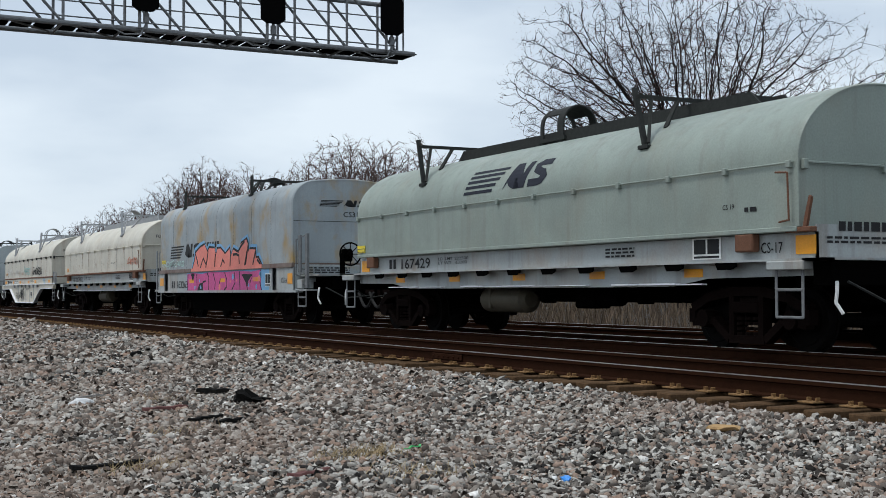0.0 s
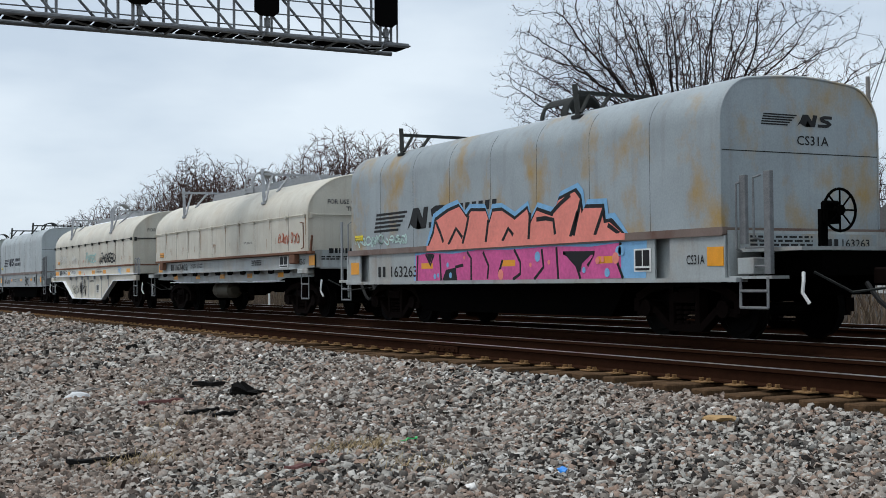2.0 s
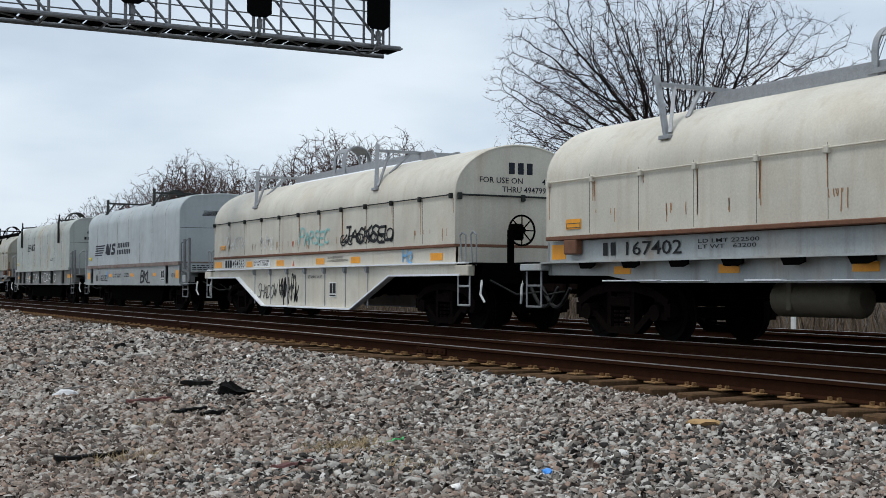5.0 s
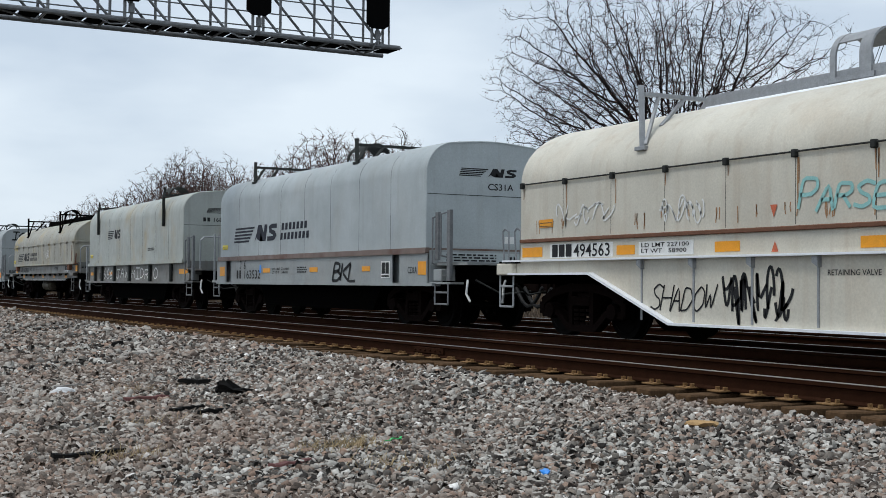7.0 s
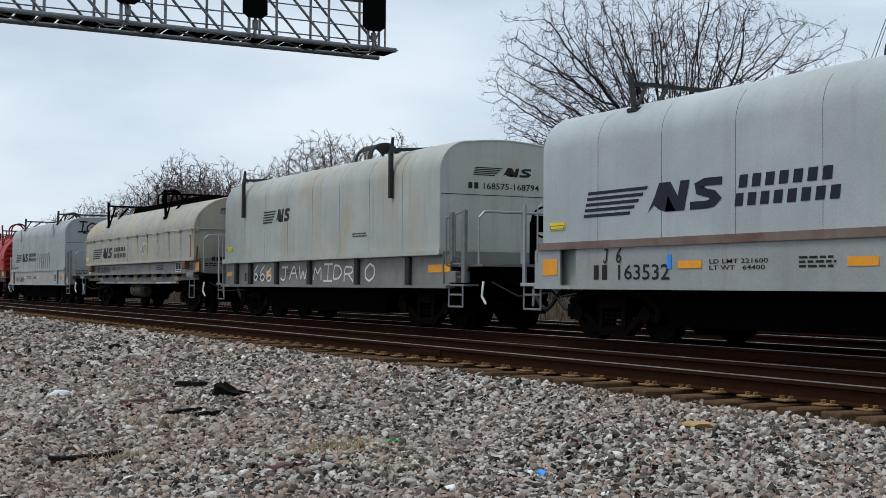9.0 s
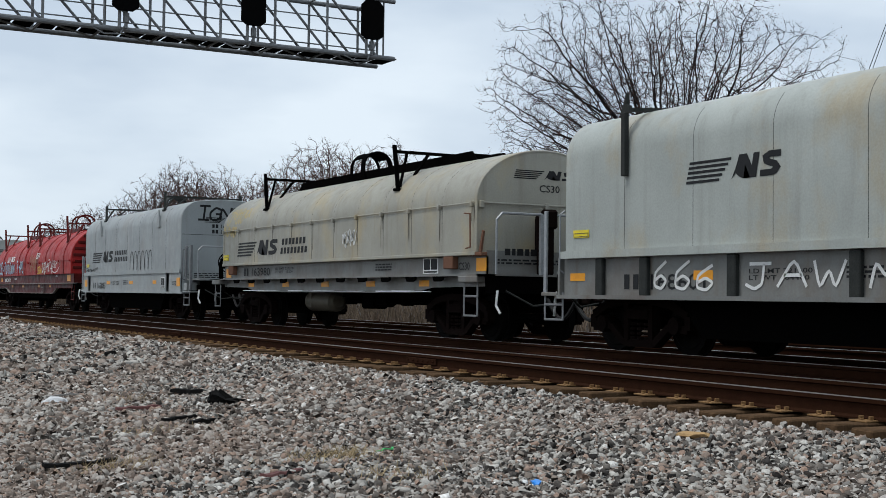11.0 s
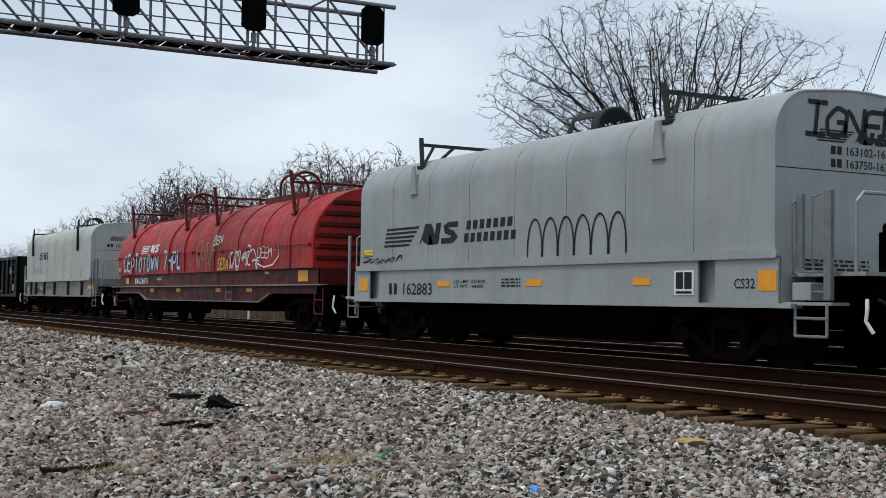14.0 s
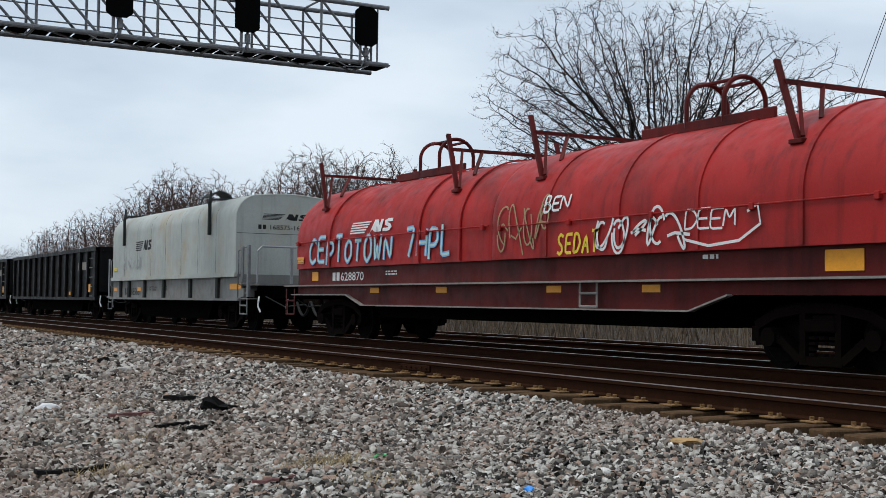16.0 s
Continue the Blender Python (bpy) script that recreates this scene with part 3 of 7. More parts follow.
def emblem(parent, mat, prof, x, v, high, end=None, off=0.006, curved=False, name_rows=False, wide=1.0):
    """The owner's mark: five slanting bars running into leaning blocks, and two rows of small blocks."""
    k = high * wide / 0.42
    bars = []
    for i in range(5):
        z = i * high * 0.205
        bars.append(rect(0.03 * i * k, z, (1.2 + 0.075 * i) * k, high * 0.115, 0.3 * wide))
    top = high
    bars.append([(1.63 * k, 0), (1.78 * k, 0.25 * top), (1.88 * k, 0.1 * top), (2.04 * k, 0), (2.1 * k, 0.55 * top), (2.27 * k, 0), (2.46 * k, 0), (2.58 * k, top), (2.38 * k, top), (2.32 * k, 0.5 * top), (2.16 * k, top), (1.9 * k, top), (1.8 * k, 0.55 * top)])
    bend = ((0.62, 0.86), (0.2, 0.87), (0.06, 0.76), (0.1, 0.6), (0.24, 0.52), (0.42, 0.45), (0.5, 0.32), (0.42, 0.17), (0.3, 0.13), (-0.12, 0.13))
    bars += ribbon([((2.68 + 0.85 * u) * k + 0.14 * wide * high * w, high * w) for u, w in bend], 0.26 * high, 0.26 * k)
    shapes("painted_emblem", bars, mat, parent, prof, off, x, v, end, curved)
    if name_rows:
        rows = []
        for r, n, lead in ((0.57, 7, 0.08), (0.0, 8, 0.0)):
            step = (1.75 if n == 7 else 1.95) * k / n
            for i in range(n):
                rows.append(rect(3.5 * k + lead + i * step, r * high, step * 0.64, high * 0.4, 0.16))
        for block in rows:
            shapes("painted_name_block", [block], mat, parent, prof, off, x, v, end)


def small_print(parent, x, v, rows, w, prof=SIDE, off=0.005, end=None, mat="ink", h=0.03, gap=0.055):
    """Unreadable stencilled lines as bars."""
    rnd = random.Random(int(x * 97 + v * 31))
    polys = []
    for r in range(rows):
        u = 0.0
        while u < w:
            k = rnd.uniform(0.06, 0.16)
            polys.append(rect(u, -r * gap, min(k, w - u + 0.02), h))
            u += k + 0.035
    return shapes("stencil_bar", polys, mat, parent, prof, off, x, v, end)


# -- running gear, shared by all cars --
def wheelset_mesh():
    bm = bmesh.new()
    for s in (-1, 1):
        tube(bm, (0, s * 0.67, 0), (0, s * 0.8, 0), 0.42, 28)
        tube(bm, (0, s * 0.64, 0), (0, s * 0.67, 0), 0.455, 28)
        tube(bm, (0, s * 0.8, 0), (0, s * 0.815, 0), 0.35, 20, 0.33)
        tube(bm, (0, s * 0.8, 0), (0, s * 0.98, 0), 0.11, 10)
        for k in range(3):
            a = k * 2.094
            tube(bm, (0.2 * math.cos(a), s * 0.8, 0.2 * math.sin(a)), (0.2 * math.cos(a), s * 0.822, 0.2 * math.sin(a)), 0.05, 6)
    tube(bm, (0, -0.66, 0), (0, 0.66, 0), 0.09, 10)
    return bm


def truck_mesh():
    bm = bmesh.new()
    frame_out = [(-1.16, 0.36), (-1.16, 0.56), (-0.8, 0.72), (-0.3, 0.8), (0.3, 0.8), (0.8, 0.72), (1.16, 0.56), (1.16, 0.36), (0.72, 0.4), (0.36, 0.14), (-0.36, 0.14), (-0.72, 0.4)]
    for s in (-1,):
        y0, y1 = sorted((s * 0.9, s * 1.06))
        for a, b in zip(frame_out[:8], frame_out[1:8]):
            beam(bm, (a[0], (y0 + y1) / 2, a[1]), (b[0], (y0 + y1) / 2, b[1]), 0.16, 0.13)
        for a, b in ((7, 8), (8, 9), (9, 10), (10, 11), (11, 0)):
            a, b = frame_out[a], frame_out[b]
            beam(bm, (a[0], (y0 + y1) / 2, a[1]), (b[0], (y0 + y1) / 2, b[1]), 0.15, 0.11)
        for x in (-0.3, 0.3):
            box(bm, x - 0.05, x + 0.05, y0, y1, 0.15, 0.78)
        for x in (-0.17, 0, 0.17):
            for k in range(4):
                tube(bm, (x, s * 0.98, 0.2 + k * 0.07), (x, s * 0.98, 0.24 + k * 0.07), 0.07, 8)
        for x in (-0.89, 0.89):
            tube(bm, (x, s * 0.9, 0.42), (x, s * 1.1, 0.42), 0.13, 10)
        box(bm, -0.28, 0.28, y0 - 0.02, y1 + 0.02, 0.5, 0.66, 0.02)
    return bm


def brake_wheel_mesh():
    bm = bmesh.new()
    pts = [(0, 0.28 * math.cos(a), 0.28 * math.sin(a)) for a in np.linspace(0, 2 * math.pi, 25)]
    path_tube(bm, pts, 0.02, 5)
    for k in range(8):
        a = k * math.pi / 4
        tube(bm, (0, 0, 0), (0, 0.28 * math.cos(a), 0.28 * math.sin(a)), 0.013, 5)
    tube(bm, (-0.05, 0, 0), (0.03, 0, 0), 0.07, 10)
    return bm


SHARED = {}


def running_gear(car, half, y_off=0.0):
    """Two trucks with two wheelsets each, set half metres from the middle."""
    for x in (-half, half):
        if "truck" not in SHARED:
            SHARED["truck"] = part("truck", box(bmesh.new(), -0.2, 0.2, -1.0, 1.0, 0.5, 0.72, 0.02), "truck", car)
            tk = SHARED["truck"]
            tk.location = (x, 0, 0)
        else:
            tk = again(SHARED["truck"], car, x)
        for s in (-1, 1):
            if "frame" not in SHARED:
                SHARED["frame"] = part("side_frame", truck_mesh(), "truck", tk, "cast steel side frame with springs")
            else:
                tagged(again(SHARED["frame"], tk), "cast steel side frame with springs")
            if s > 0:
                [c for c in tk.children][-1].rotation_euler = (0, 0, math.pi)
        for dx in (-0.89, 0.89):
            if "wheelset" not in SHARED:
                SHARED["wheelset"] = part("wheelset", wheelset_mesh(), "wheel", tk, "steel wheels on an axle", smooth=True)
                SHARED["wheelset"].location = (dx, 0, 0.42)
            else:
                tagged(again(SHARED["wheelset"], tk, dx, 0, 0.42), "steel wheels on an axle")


def coupler(car, x, sign):
    bm = bmesh.new()
    box(bm, min(x, x + sign * 0.75), max(x, x + sign * 0.75), -0.1, 0.1, 0.74, 0.98, 0.03)
    x1 = x + sign * 0.75
    box(bm, min(x1, x1 + sign * 0.3), max(x1, x1 + sign * 0.3), -0.2, 0.12, 0.68, 1.02, 0.04)
    part("coupler", bm, "truck", car, "rusty cast steel coupler")
    bm = bmesh.new()
    pts = [(x + sign * (0.1 + 0.9 * f), -0.3, 0.78 - 0.34 * math.sin(f * math.pi)) for f in np.linspace(0, 1, 9)]
    path_tube(bm, pts, 0.036, 6)
    part("air_hose", bm, "rubber", car)
    bm = bmesh.new()
    pts = [(x + sign * 0.05, -1.15, 0.92), (x + sign * 0.25, -0.7, 0.66), (x + sign * 0.45, -0.2, 0.72)]
    path_tube(bm, pts, 0.018, 5)
    part("uncoupling_lever", bm, "gear", car)
    part("lever_handle", bent_bar(bmesh.new(), [(x + sign * 0.02, -1.3, 0.92), (x + sign * 0.05, -1.33, 0.8), (x + sign * 0.04, -1.34, 0.66), (x + sign * 0.12, -1.3, 0.52)], 0.024, 6), "white", car, "white uncoupling handle")


def side_step(car, x0, x1, mat, y=-1.44, top=1.0, bottom=0.48):
    """A two-rung stirrup hanging from the sill."""
    for sy in (-1, 1):
        bm = bmesh.new()
        yy = y if sy < 0 else -y
        for x in (x0, x1):
            beam(bm, (x, yy, top), (x, yy, bottom), 0.012, 0.045)
        for z in (bottom, (top + bottom) / 2 + 0.02):
            tube(bm, (x0, yy, z), (x1, yy, z), 0.02, 6)
        part("side_step", bm, mat, car)


def brake_gear(car, x, y, z, mat, base_z):
    """Hand-brake wheel on its gear box, standing on a post at the end of the car."""
    bm = bmesh.new()
    box(bm, x - 0.14, x - 0.02, y - 0.18, y + 0.1, z - 0.18, z + 0.13, 0.03)
    box(bm, x - 0.16, x - 0.08, y - 0.2, y - 0.08, base_z, z + 0.02, 0.01)
    housing = part("brake_housing", bm, "under", car, "black hand-brake gear box")
    bw = SHARED.get("bw")
    if bw is None:
        SHARED["bw"] = bw = part("brake_wheel", brake_wheel_mesh(), "under", housing, "spoked black hand-brake wheel")
        bw.location = (x + 0.05, y, z)
    else:
        tagged(again(bw, housing, x + 0.05, y, z), "spoked black hand-brake wheel")
    bm = bmesh.new()
    tube(bm, (x - 0.1, y - 0.2, z - 0.2), (x - 0.1, y - 0.2, 0.8), 0.015, 5)
    part("brake_chain", bm, "under", car)


def under_gear(car, x0, x1, tank=True, low=0.62, well=None):
    if well:
        # Solid block closes the gap below the car; its black holds the shade there.
        bm = bmesh.new()
        a, b, z = well
        prism(bm, [(a, 0.86), (b, 0.86), (b - 0.5, z), (a + 0.5, z)], -1.2, 1.2)
        part("coil_well", bm, "under", car, "black steel coil trough, shade put into its colour")
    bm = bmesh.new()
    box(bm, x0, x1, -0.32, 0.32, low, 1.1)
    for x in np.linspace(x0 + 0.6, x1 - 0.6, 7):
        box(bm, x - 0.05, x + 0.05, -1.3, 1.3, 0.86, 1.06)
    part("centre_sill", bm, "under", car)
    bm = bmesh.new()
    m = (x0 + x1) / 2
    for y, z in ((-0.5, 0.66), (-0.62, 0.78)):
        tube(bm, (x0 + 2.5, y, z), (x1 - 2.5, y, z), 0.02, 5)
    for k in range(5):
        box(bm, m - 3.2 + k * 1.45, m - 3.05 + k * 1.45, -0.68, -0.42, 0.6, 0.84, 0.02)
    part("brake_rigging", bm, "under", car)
    bm = bmesh.new()
    if tank:
        a, b = m - 2.0, m - 0.6
        tube(bm, (a, -0.75, 0.66), (b, -0.75, 0.66), 0.24, 18)
        tube(bm, (a - 0.09, -0.75, 0.66), (a, -0.75, 0.66), 0.14, 18, 0.24)
        tube(bm, (b, -0.75, 0.66), (b + 0.09, -0.75, 0.66), 0.24, 18, 0.14)
        box(bm, m - 1.7, m - 1.6, -0.99, -0.5, 0.5, 1.0, 0.01)
        part("air_reservoir", bm, "tank", car, "dull tan air tank", smooth=True)
        bm = bmesh.new()
    box(bm, m + 1.2, m + 1.75, -0.95, -0.55, 0.52, 0.92, 0.04)
    tube(bm, (m + 1.75, -0.75, 0.7), (m + 2.3, -0.75, 0.7), 0.14, 12)
    pieces("brake_cylinder", bm, "under", car)


def stacking_bar(hood, prof, x, mat, top=3.84, foot_z=2.96, lean=0.3, half=0.98, over=0.14):
    """A cross bar over the hood on V legs, to guide stacked hoods."""
    part("stacking_bar", beam(bmesh.new(), (x - lean, -half, top), (x - lean, half, top), 0.07, 0.06), mat, hood, "steel cross bar on V legs")
    for s in (-1, 1):
        yf, zf = prof.at(prof.v_of(foot_z), 0.01)
        yf = yf if s < 0 else -yf
        y2, z2 = prof.at(prof.v_of(foot_z) + 0.45, 0.0)
        for a, b, w, t in (((x - lean - 0.05 - over * 0.3, s * half, top + over), (x, yf, zf), 0.085, 0.05),
                           ((x - lean + 0.02, s * half * 0.82, top - 0.02), (x + 0.06, yf * 0.99, zf + 0.05), 0.05, 0.035),
                           ((x - lean, s * 0.55, top), (x + 0.05, math.copysign(y2, s), z2), 0.06, 0.04)):
            part("stacking_leg", beam(bmesh.new(), a, b, w, t), mat, hood)
        part("foot_pad", box(bmesh.new(), x - 0.12, x + 0.12, yf - 0.06, yf + 0.06, zf - 0.04, zf + 0.02, 0.005), mat, hood)


def side_post_bar(hood, prof, x, mat):
    """A T-shaped stacking guide: upright posts on both sides, joined over the roof."""
    bm = bmesh.new()
    for s in (-1, 1):
        box(bm, x - 0.05, x + 0.05, min(s * 1.49, s * 1.57), max(s * 1.49, s * 1.57), 2.62, 3.56, 0.008)
        prism(bm, [(x - 0.12, 3.56), (x + 0.12, 3.56), (x + 0.09, 3.66), (x + 0.02, 3.68), (x + 0.02, 3.86), (x - 0.05, 3.68)], s * 1.5 - 0.03, s * 1.5 + 0.03)
        beam(bm, (x, s * 1.53, 3.6), (x, s * 0.5, 3.68), 0.08, 0.06)
    beam(bm, (x, -0.6, 3.7), (x, 0.6, 3.7), 0.06, 0.05)
    return part("stacking_guide", bm, mat, hood)


def bent_plate(bm, arc, x0, x1, thick):
    """A plate bent along arc (y, z), running from x0 to x1."""
    n = len(arc)
    rings = []
    for i, (y, z) in enumerate(arc):
        a, b = arc[max(i - 1, 0)], arc[min(i + 1, n - 1)]
        d = math.hypot(b[0] - a[0], b[1] - a[1])
        ny, nz = -(b[1] - a[1]) / d * thick, (b[0] - a[0]) / d * thick
        rings.append([bm.verts.new(p) for p in ((x0, y, z), (x1, y, z), (x1, y + ny, z + nz), (x0, y + ny, z + nz))])
    for p, q in zip(rings, rings[1:]):
        for i in range(4):
            j = (i + 1) % 4
            bm.faces.new((p[i], p[j], q[j], q[i]))
    bm.faces.new(rings[0])
    bm.faces.new(rings[-1][::-1])
    bmesh.ops.recalc_face_normals(bm, faces=bm.faces)
    return bm


def lifting_arch(hood, x, z, mat, w=0.68, h=0.56, deep=0.78):
    """A tunnel of bent plate on the crown, open at the sides, by which the hood is lifted."""
    r = w / 2
    curve = [(-r * math.cos(a), h - r + r * math.sin(a)) for a in np.linspace(0, math.pi, 17)]
    legs = [(-r, -0.1)] + curve + [(r, -0.1)]
    for x0, x1 in ((x - deep / 2, x - deep / 2 + 0.1), (x + deep / 2 - 0.2, x + deep / 2)):
        part("lifting_arch", bent_plate(bmesh.new(), [(p, z + q) for p, q in legs], x0, x1, 0.03), mat, hood, "curved steel lifting arch", smooth=True)
    part("arch_plate", bent_plate(bmesh.new(), [(p, z + q + 0.002) for p, q in curve[3:14]], x - deep / 2 + 0.1, x + deep / 2 - 0.2, 0.022), mat, hood, smooth=True)
    for s in (-1, 1):
        part("arch_foot", beam(bmesh.new(), (x - deep / 2 - 0.06, s * r, z - 0.03), (x + deep / 2 + 0.06, s * r, z - 0.03), 0.09, 0.07), mat, hood)


def bent_bar(bm, pts, r, n=6):
    """One round bar swept along a polyline."""
    rings = []
    for i, p in enumerate(pts):
        d = Vector(pts[min(i + 1, len(pts) - 1)]) - Vector(pts[max(i - 1, 0)])
        d.normalize()
        u = d.cross(Vector((1, 0, 0)) if abs(d.x) < 0.9 else Vector((0, 1, 0))).normalized()
        w = d.cross(u)
        rings.append([bm.verts.new(Vector(p) + (u * math.cos(k * 2 * math.pi / n) + w * math.sin(k * 2 * math.pi / n)) * r) for k in range(n)])
    for a, b in zip(rings, rings[1:]):
        for k in range(n):
            bm.faces.new((a[k], a[(k + 1) % n], b[(k + 1) % n], b[k]))
    bm.faces.new(rings[0][::-1])
    bm.faces.new(rings[-1])
    bmesh.ops.recalc_face_normals(bm, faces=bm.faces)
    return bm


def hoop_loops(hood, x, z, mat):
    """Two lifting hoops of bent tube across the crown, tied along their tops."""
    for dx in (-0.42, 0.42):
        pts = [(x + dx, -0.4, z - 0.05)] + [(x + dx, -0.4 * math.cos(a), z + 0.28 + 0.36 * math.sin(a)) for a in np.linspace(0, math.pi, 15)] + [(x + dx, 0.4, z - 0.05)]
        part("lifting_hoop", bent_bar(bmesh.new(), pts, 0.038, 8), mat, hood, "bent tube lifting hoop", smooth=True)
    for y in (-0.2, 0.2):
        part("hoop_tie", tube(bmesh.new(), (x - 0.42, y, z + 0.59), (x + 0.42, y, z + 0.59), 0.028, 6), mat, hood)


def ridge_beam(hood, x0, x1, z, mat):
    bm = bmesh.new()
    for s in (-1, 1):
        prism(bm, [(x0, z - 0.08), (x1, z - 0.08), (x1 - 0.25, z + 0.14), (x0 + 0.25, z + 0.14)], s * 0.32 - 0.02, s * 0.32 + 0.02)
    for x in np.linspace(x0 + 0.3, x1 - 0.3, 9):
        box(bm, x - 0.03, x + 0.03, -0.32, 0.32, z - 0.05, z + 0.1)
    return part("ridge_beam", bm, mat, hood)


def latch_rod(hood, prof, x0, x1, z, mat, xs):
    """A latching rod along the hood's shoulder, round both ends, with its brackets."""
    bm = bmesh.new()
    for s in (-1, 1):
        tube(bm, (x0 + 0.05, s * 1.505, z), (x1 - 0.05, s * 1.505, z), 0.012, 6)
        for x in xs:
            box(bm, x - 0.04, x + 0.04, s * 1.5 - 0.04, s * 1.5 + 0.04, z - 0.07, z + 0.03, 0.01)
    tube(bm, (x1 + 0.04, -1.4, z), (x1 + 0.04, 1.4, z), 0.018, 6)
    for y in (-1.38, 0, 1.38):
        box(bm, x1 - 0.01, x1 + 0.06, y - 0.04, y + 0.04, z - 0.09, z + 0.04, 0.01)
    return part("latch_rod", bm, mat, hood, "long thin latch rod with brackets")


def plates(car, items, mat="orange", name="reflector"):
    """Reflective sheets and framed notices on the near side: (x, z, w, h, y)."""
    for x, z, w, h, y in items:
        bm = bmesh.new()
        box(bm, x, x + w, y - 0.004, y + 0.002, z, z + h)
        part(name, bm, mat, car)
        if name == "placard":
            bm = bmesh.new()
            for a, b, c, d in ((0.03, 0.97, 0.52, 0.6), (0.03, 0.97, 0.1, 0.18), (0.03, 0.06, 0.18, 0.52), (0.94, 0.97, 0.18, 0.52)):
                box(bm, x + w * a, x + w * b, y - 0.007, y - 0.005, z + h * c, z + h * d)
            part("stencil_bar", bm, "tank", car)


def placard(car, x, z, w, h, y):
    """A white-framed black inspection panel."""
    bm = bmesh.new()
    box(bm, x, x + w, y - 0.004, y + 0.002, z, z + h)
    p = part("inspection_panel", bm, "white", car, "white-framed black stencil panel")
    bm = bmesh.new()
    box(bm, x + 0.04, x + w * 0.47, y - 0.008, y - 0.004, z + h * 0.25, z + h * 0.93)
    box(bm, x + w * 0.54, x + w - 0.04, y - 0.008, y - 0.004, z + h * 0.25, z + h * 0.93)
    box(bm, x + 0.04, x + w - 0.04, y - 0.008, y - 0.004, z + h * 0.06, z + h * 0.16)
    part("panel_field", bm, "ink", p)


def end_rail(car, x, mat, y0=-1.3, y1=1.3, z0=1.25, z1=2.2):
    """A bent-tube railing across the end platform."""
    bm = bmesh.new()
    path_tube(bm, [(x, y0, z0), (x, y0, z1 - 0.12), (x, y0 + 0.12, z1), (x, y1 - 0.12, z1), (x, y1, z1 - 0.12), (x, y1, z0)], 0.024, 6)
    for y in (y0 + (y1 - y0) * 0.36, y0 + (y1 - y0) * 0.64):
        box(bm, x - 0.03, x + 0.03, y - 0.035, y + 0.035, z0, z1, 0.005)
    return part("end_railing", bm, mat, car)


def grab_posts(car, x, mat, z0=0.9, z1=2.24, depth=0.42):
    """Upright channel posts with a ladder between them at the car's corner."""
    for s in (-1, 1):
        bm = bmesh.new()
        y = s * 1.42
        box(bm, x - 0.03, x + 0.09, y - 0.035, y + 0.035, z0, z1, 0.006)
        box(bm, x - depth - 0.09, x - depth + 0.03, y - 0.03, y + 0.03, 1.3, z1 - 0.02, 0.006)
        path_tube(bm, [(x - 0.16, y - 0.05 * s, 1.35), (x - 0.16, y + 0.09 * s, 1.38), (x - 0.16, y + 0.09 * s, z1 - 0.08), (x - 0.16, y - 0.03 * s, z1 - 0.04)], 0.016, 5)
        path_tube(bm, [(x - 0.5, y, 1.2), (x - 0.5, y + 0.09 * s, 1.24), (x - 0.5, y + 0.09 * s, z1 - 0.14), (x - 0.5, y, z1 - 0.1)], 0.016, 5)
        for z in (1.0, 1.25):
            tube(bm, (x - depth, y, z), (x, y, z), 0.016, 5)
        part("corner_post", bm, mat, car)


def snow_strip(car, x0, x1, y, z, seed):
    """A thin uneven line of snow lying on a ledge."""
    rnd = random.Random(seed)
    x = x0
    while x < x1:
        d = rnd.uniform(0.35, 1.1)
        part("snow_line", box(bmesh.new(), x, min(x + d, x1), y - 0.05, y + 0.05, z, z + rnd.uniform(0.012, 0.03), 0.006), "snow", car, "thin line of snow")
        x += d + (rnd.uniform(0.1, 0.8) if rnd.random() < 0.3 else 0.02)


def snow_sheet(hood, prof, x0, x1, y0, y1, seed):
    """A thin ragged sheet of snow on the crown of a hood."""
    rnd = random.Random(seed)
    bm = bmesh.new()
    n = max(6, int((x1 - x0) / 0.18))
    rows = []
    for i in range(n + 1):
        f = i / n
        taper = min(1.0, 6 * f, 6 * (1 - f)) * rnd.uniform(0.65, 1.0)
        mid = (y0 + y1) / 2 + rnd.uniform(-0.03, 0.03)
        half = max(0.02, (y1 - y0) / 2 * taper)
        rows.append([bm.verts.new((x0 + (x1 - x0) * f, mid + half * u, prof.height(mid + half * u) + up)) for u, up in ((-1, -0.004), (-0.7, 0.014), (0, 0.022), (0.7, 0.014), (1, -0.004))])
    for a, b in zip(rows, rows[1:]):
        for i in range(4):
            bm.faces.new((a[i], b[i], b[i + 1], a[i + 1]))
    return part("snow_sheet", bm, "snow", hood, "thin ragged sheet of snow", smooth=True)


def rust_drips(hood, prof, xs, z, seed, mat="drip"):
    """Narrow rust runs below the latches."""
    rnd = random.Random(seed)
    lines = []
    top = prof.v_of(z)
    for x in xs:
        for _ in range(rnd.choice((1, 1, 2, 3))):
            u, length = x + rnd.uniform(-0.06, 0.06), rnd.uniform(0.12, 0.8) * top
            lines.append([(u, top), (u + rnd.uniform(-0.01, 0.01), top - length * 0.5), (u + rnd.uniform(-0.015, 0.015), top - length)])
    return strokes("rust_run", lines, 0.018, mat, hood, prof, off=0.0045)


TRAIN_CARS = []


def car_base(label, left, right):
    """An empty at rail level in the middle between left and right; returns it and the half length of its hood."""
    mid = (left + right) / 2
    car = tagged(new("coil_car"), label, "freight car", "cars of the moving freight train")
    car.location = (mid, TRAIN, 0)
    TRAIN_CARS.append((car, mid))
    return car, (right - left) / 2


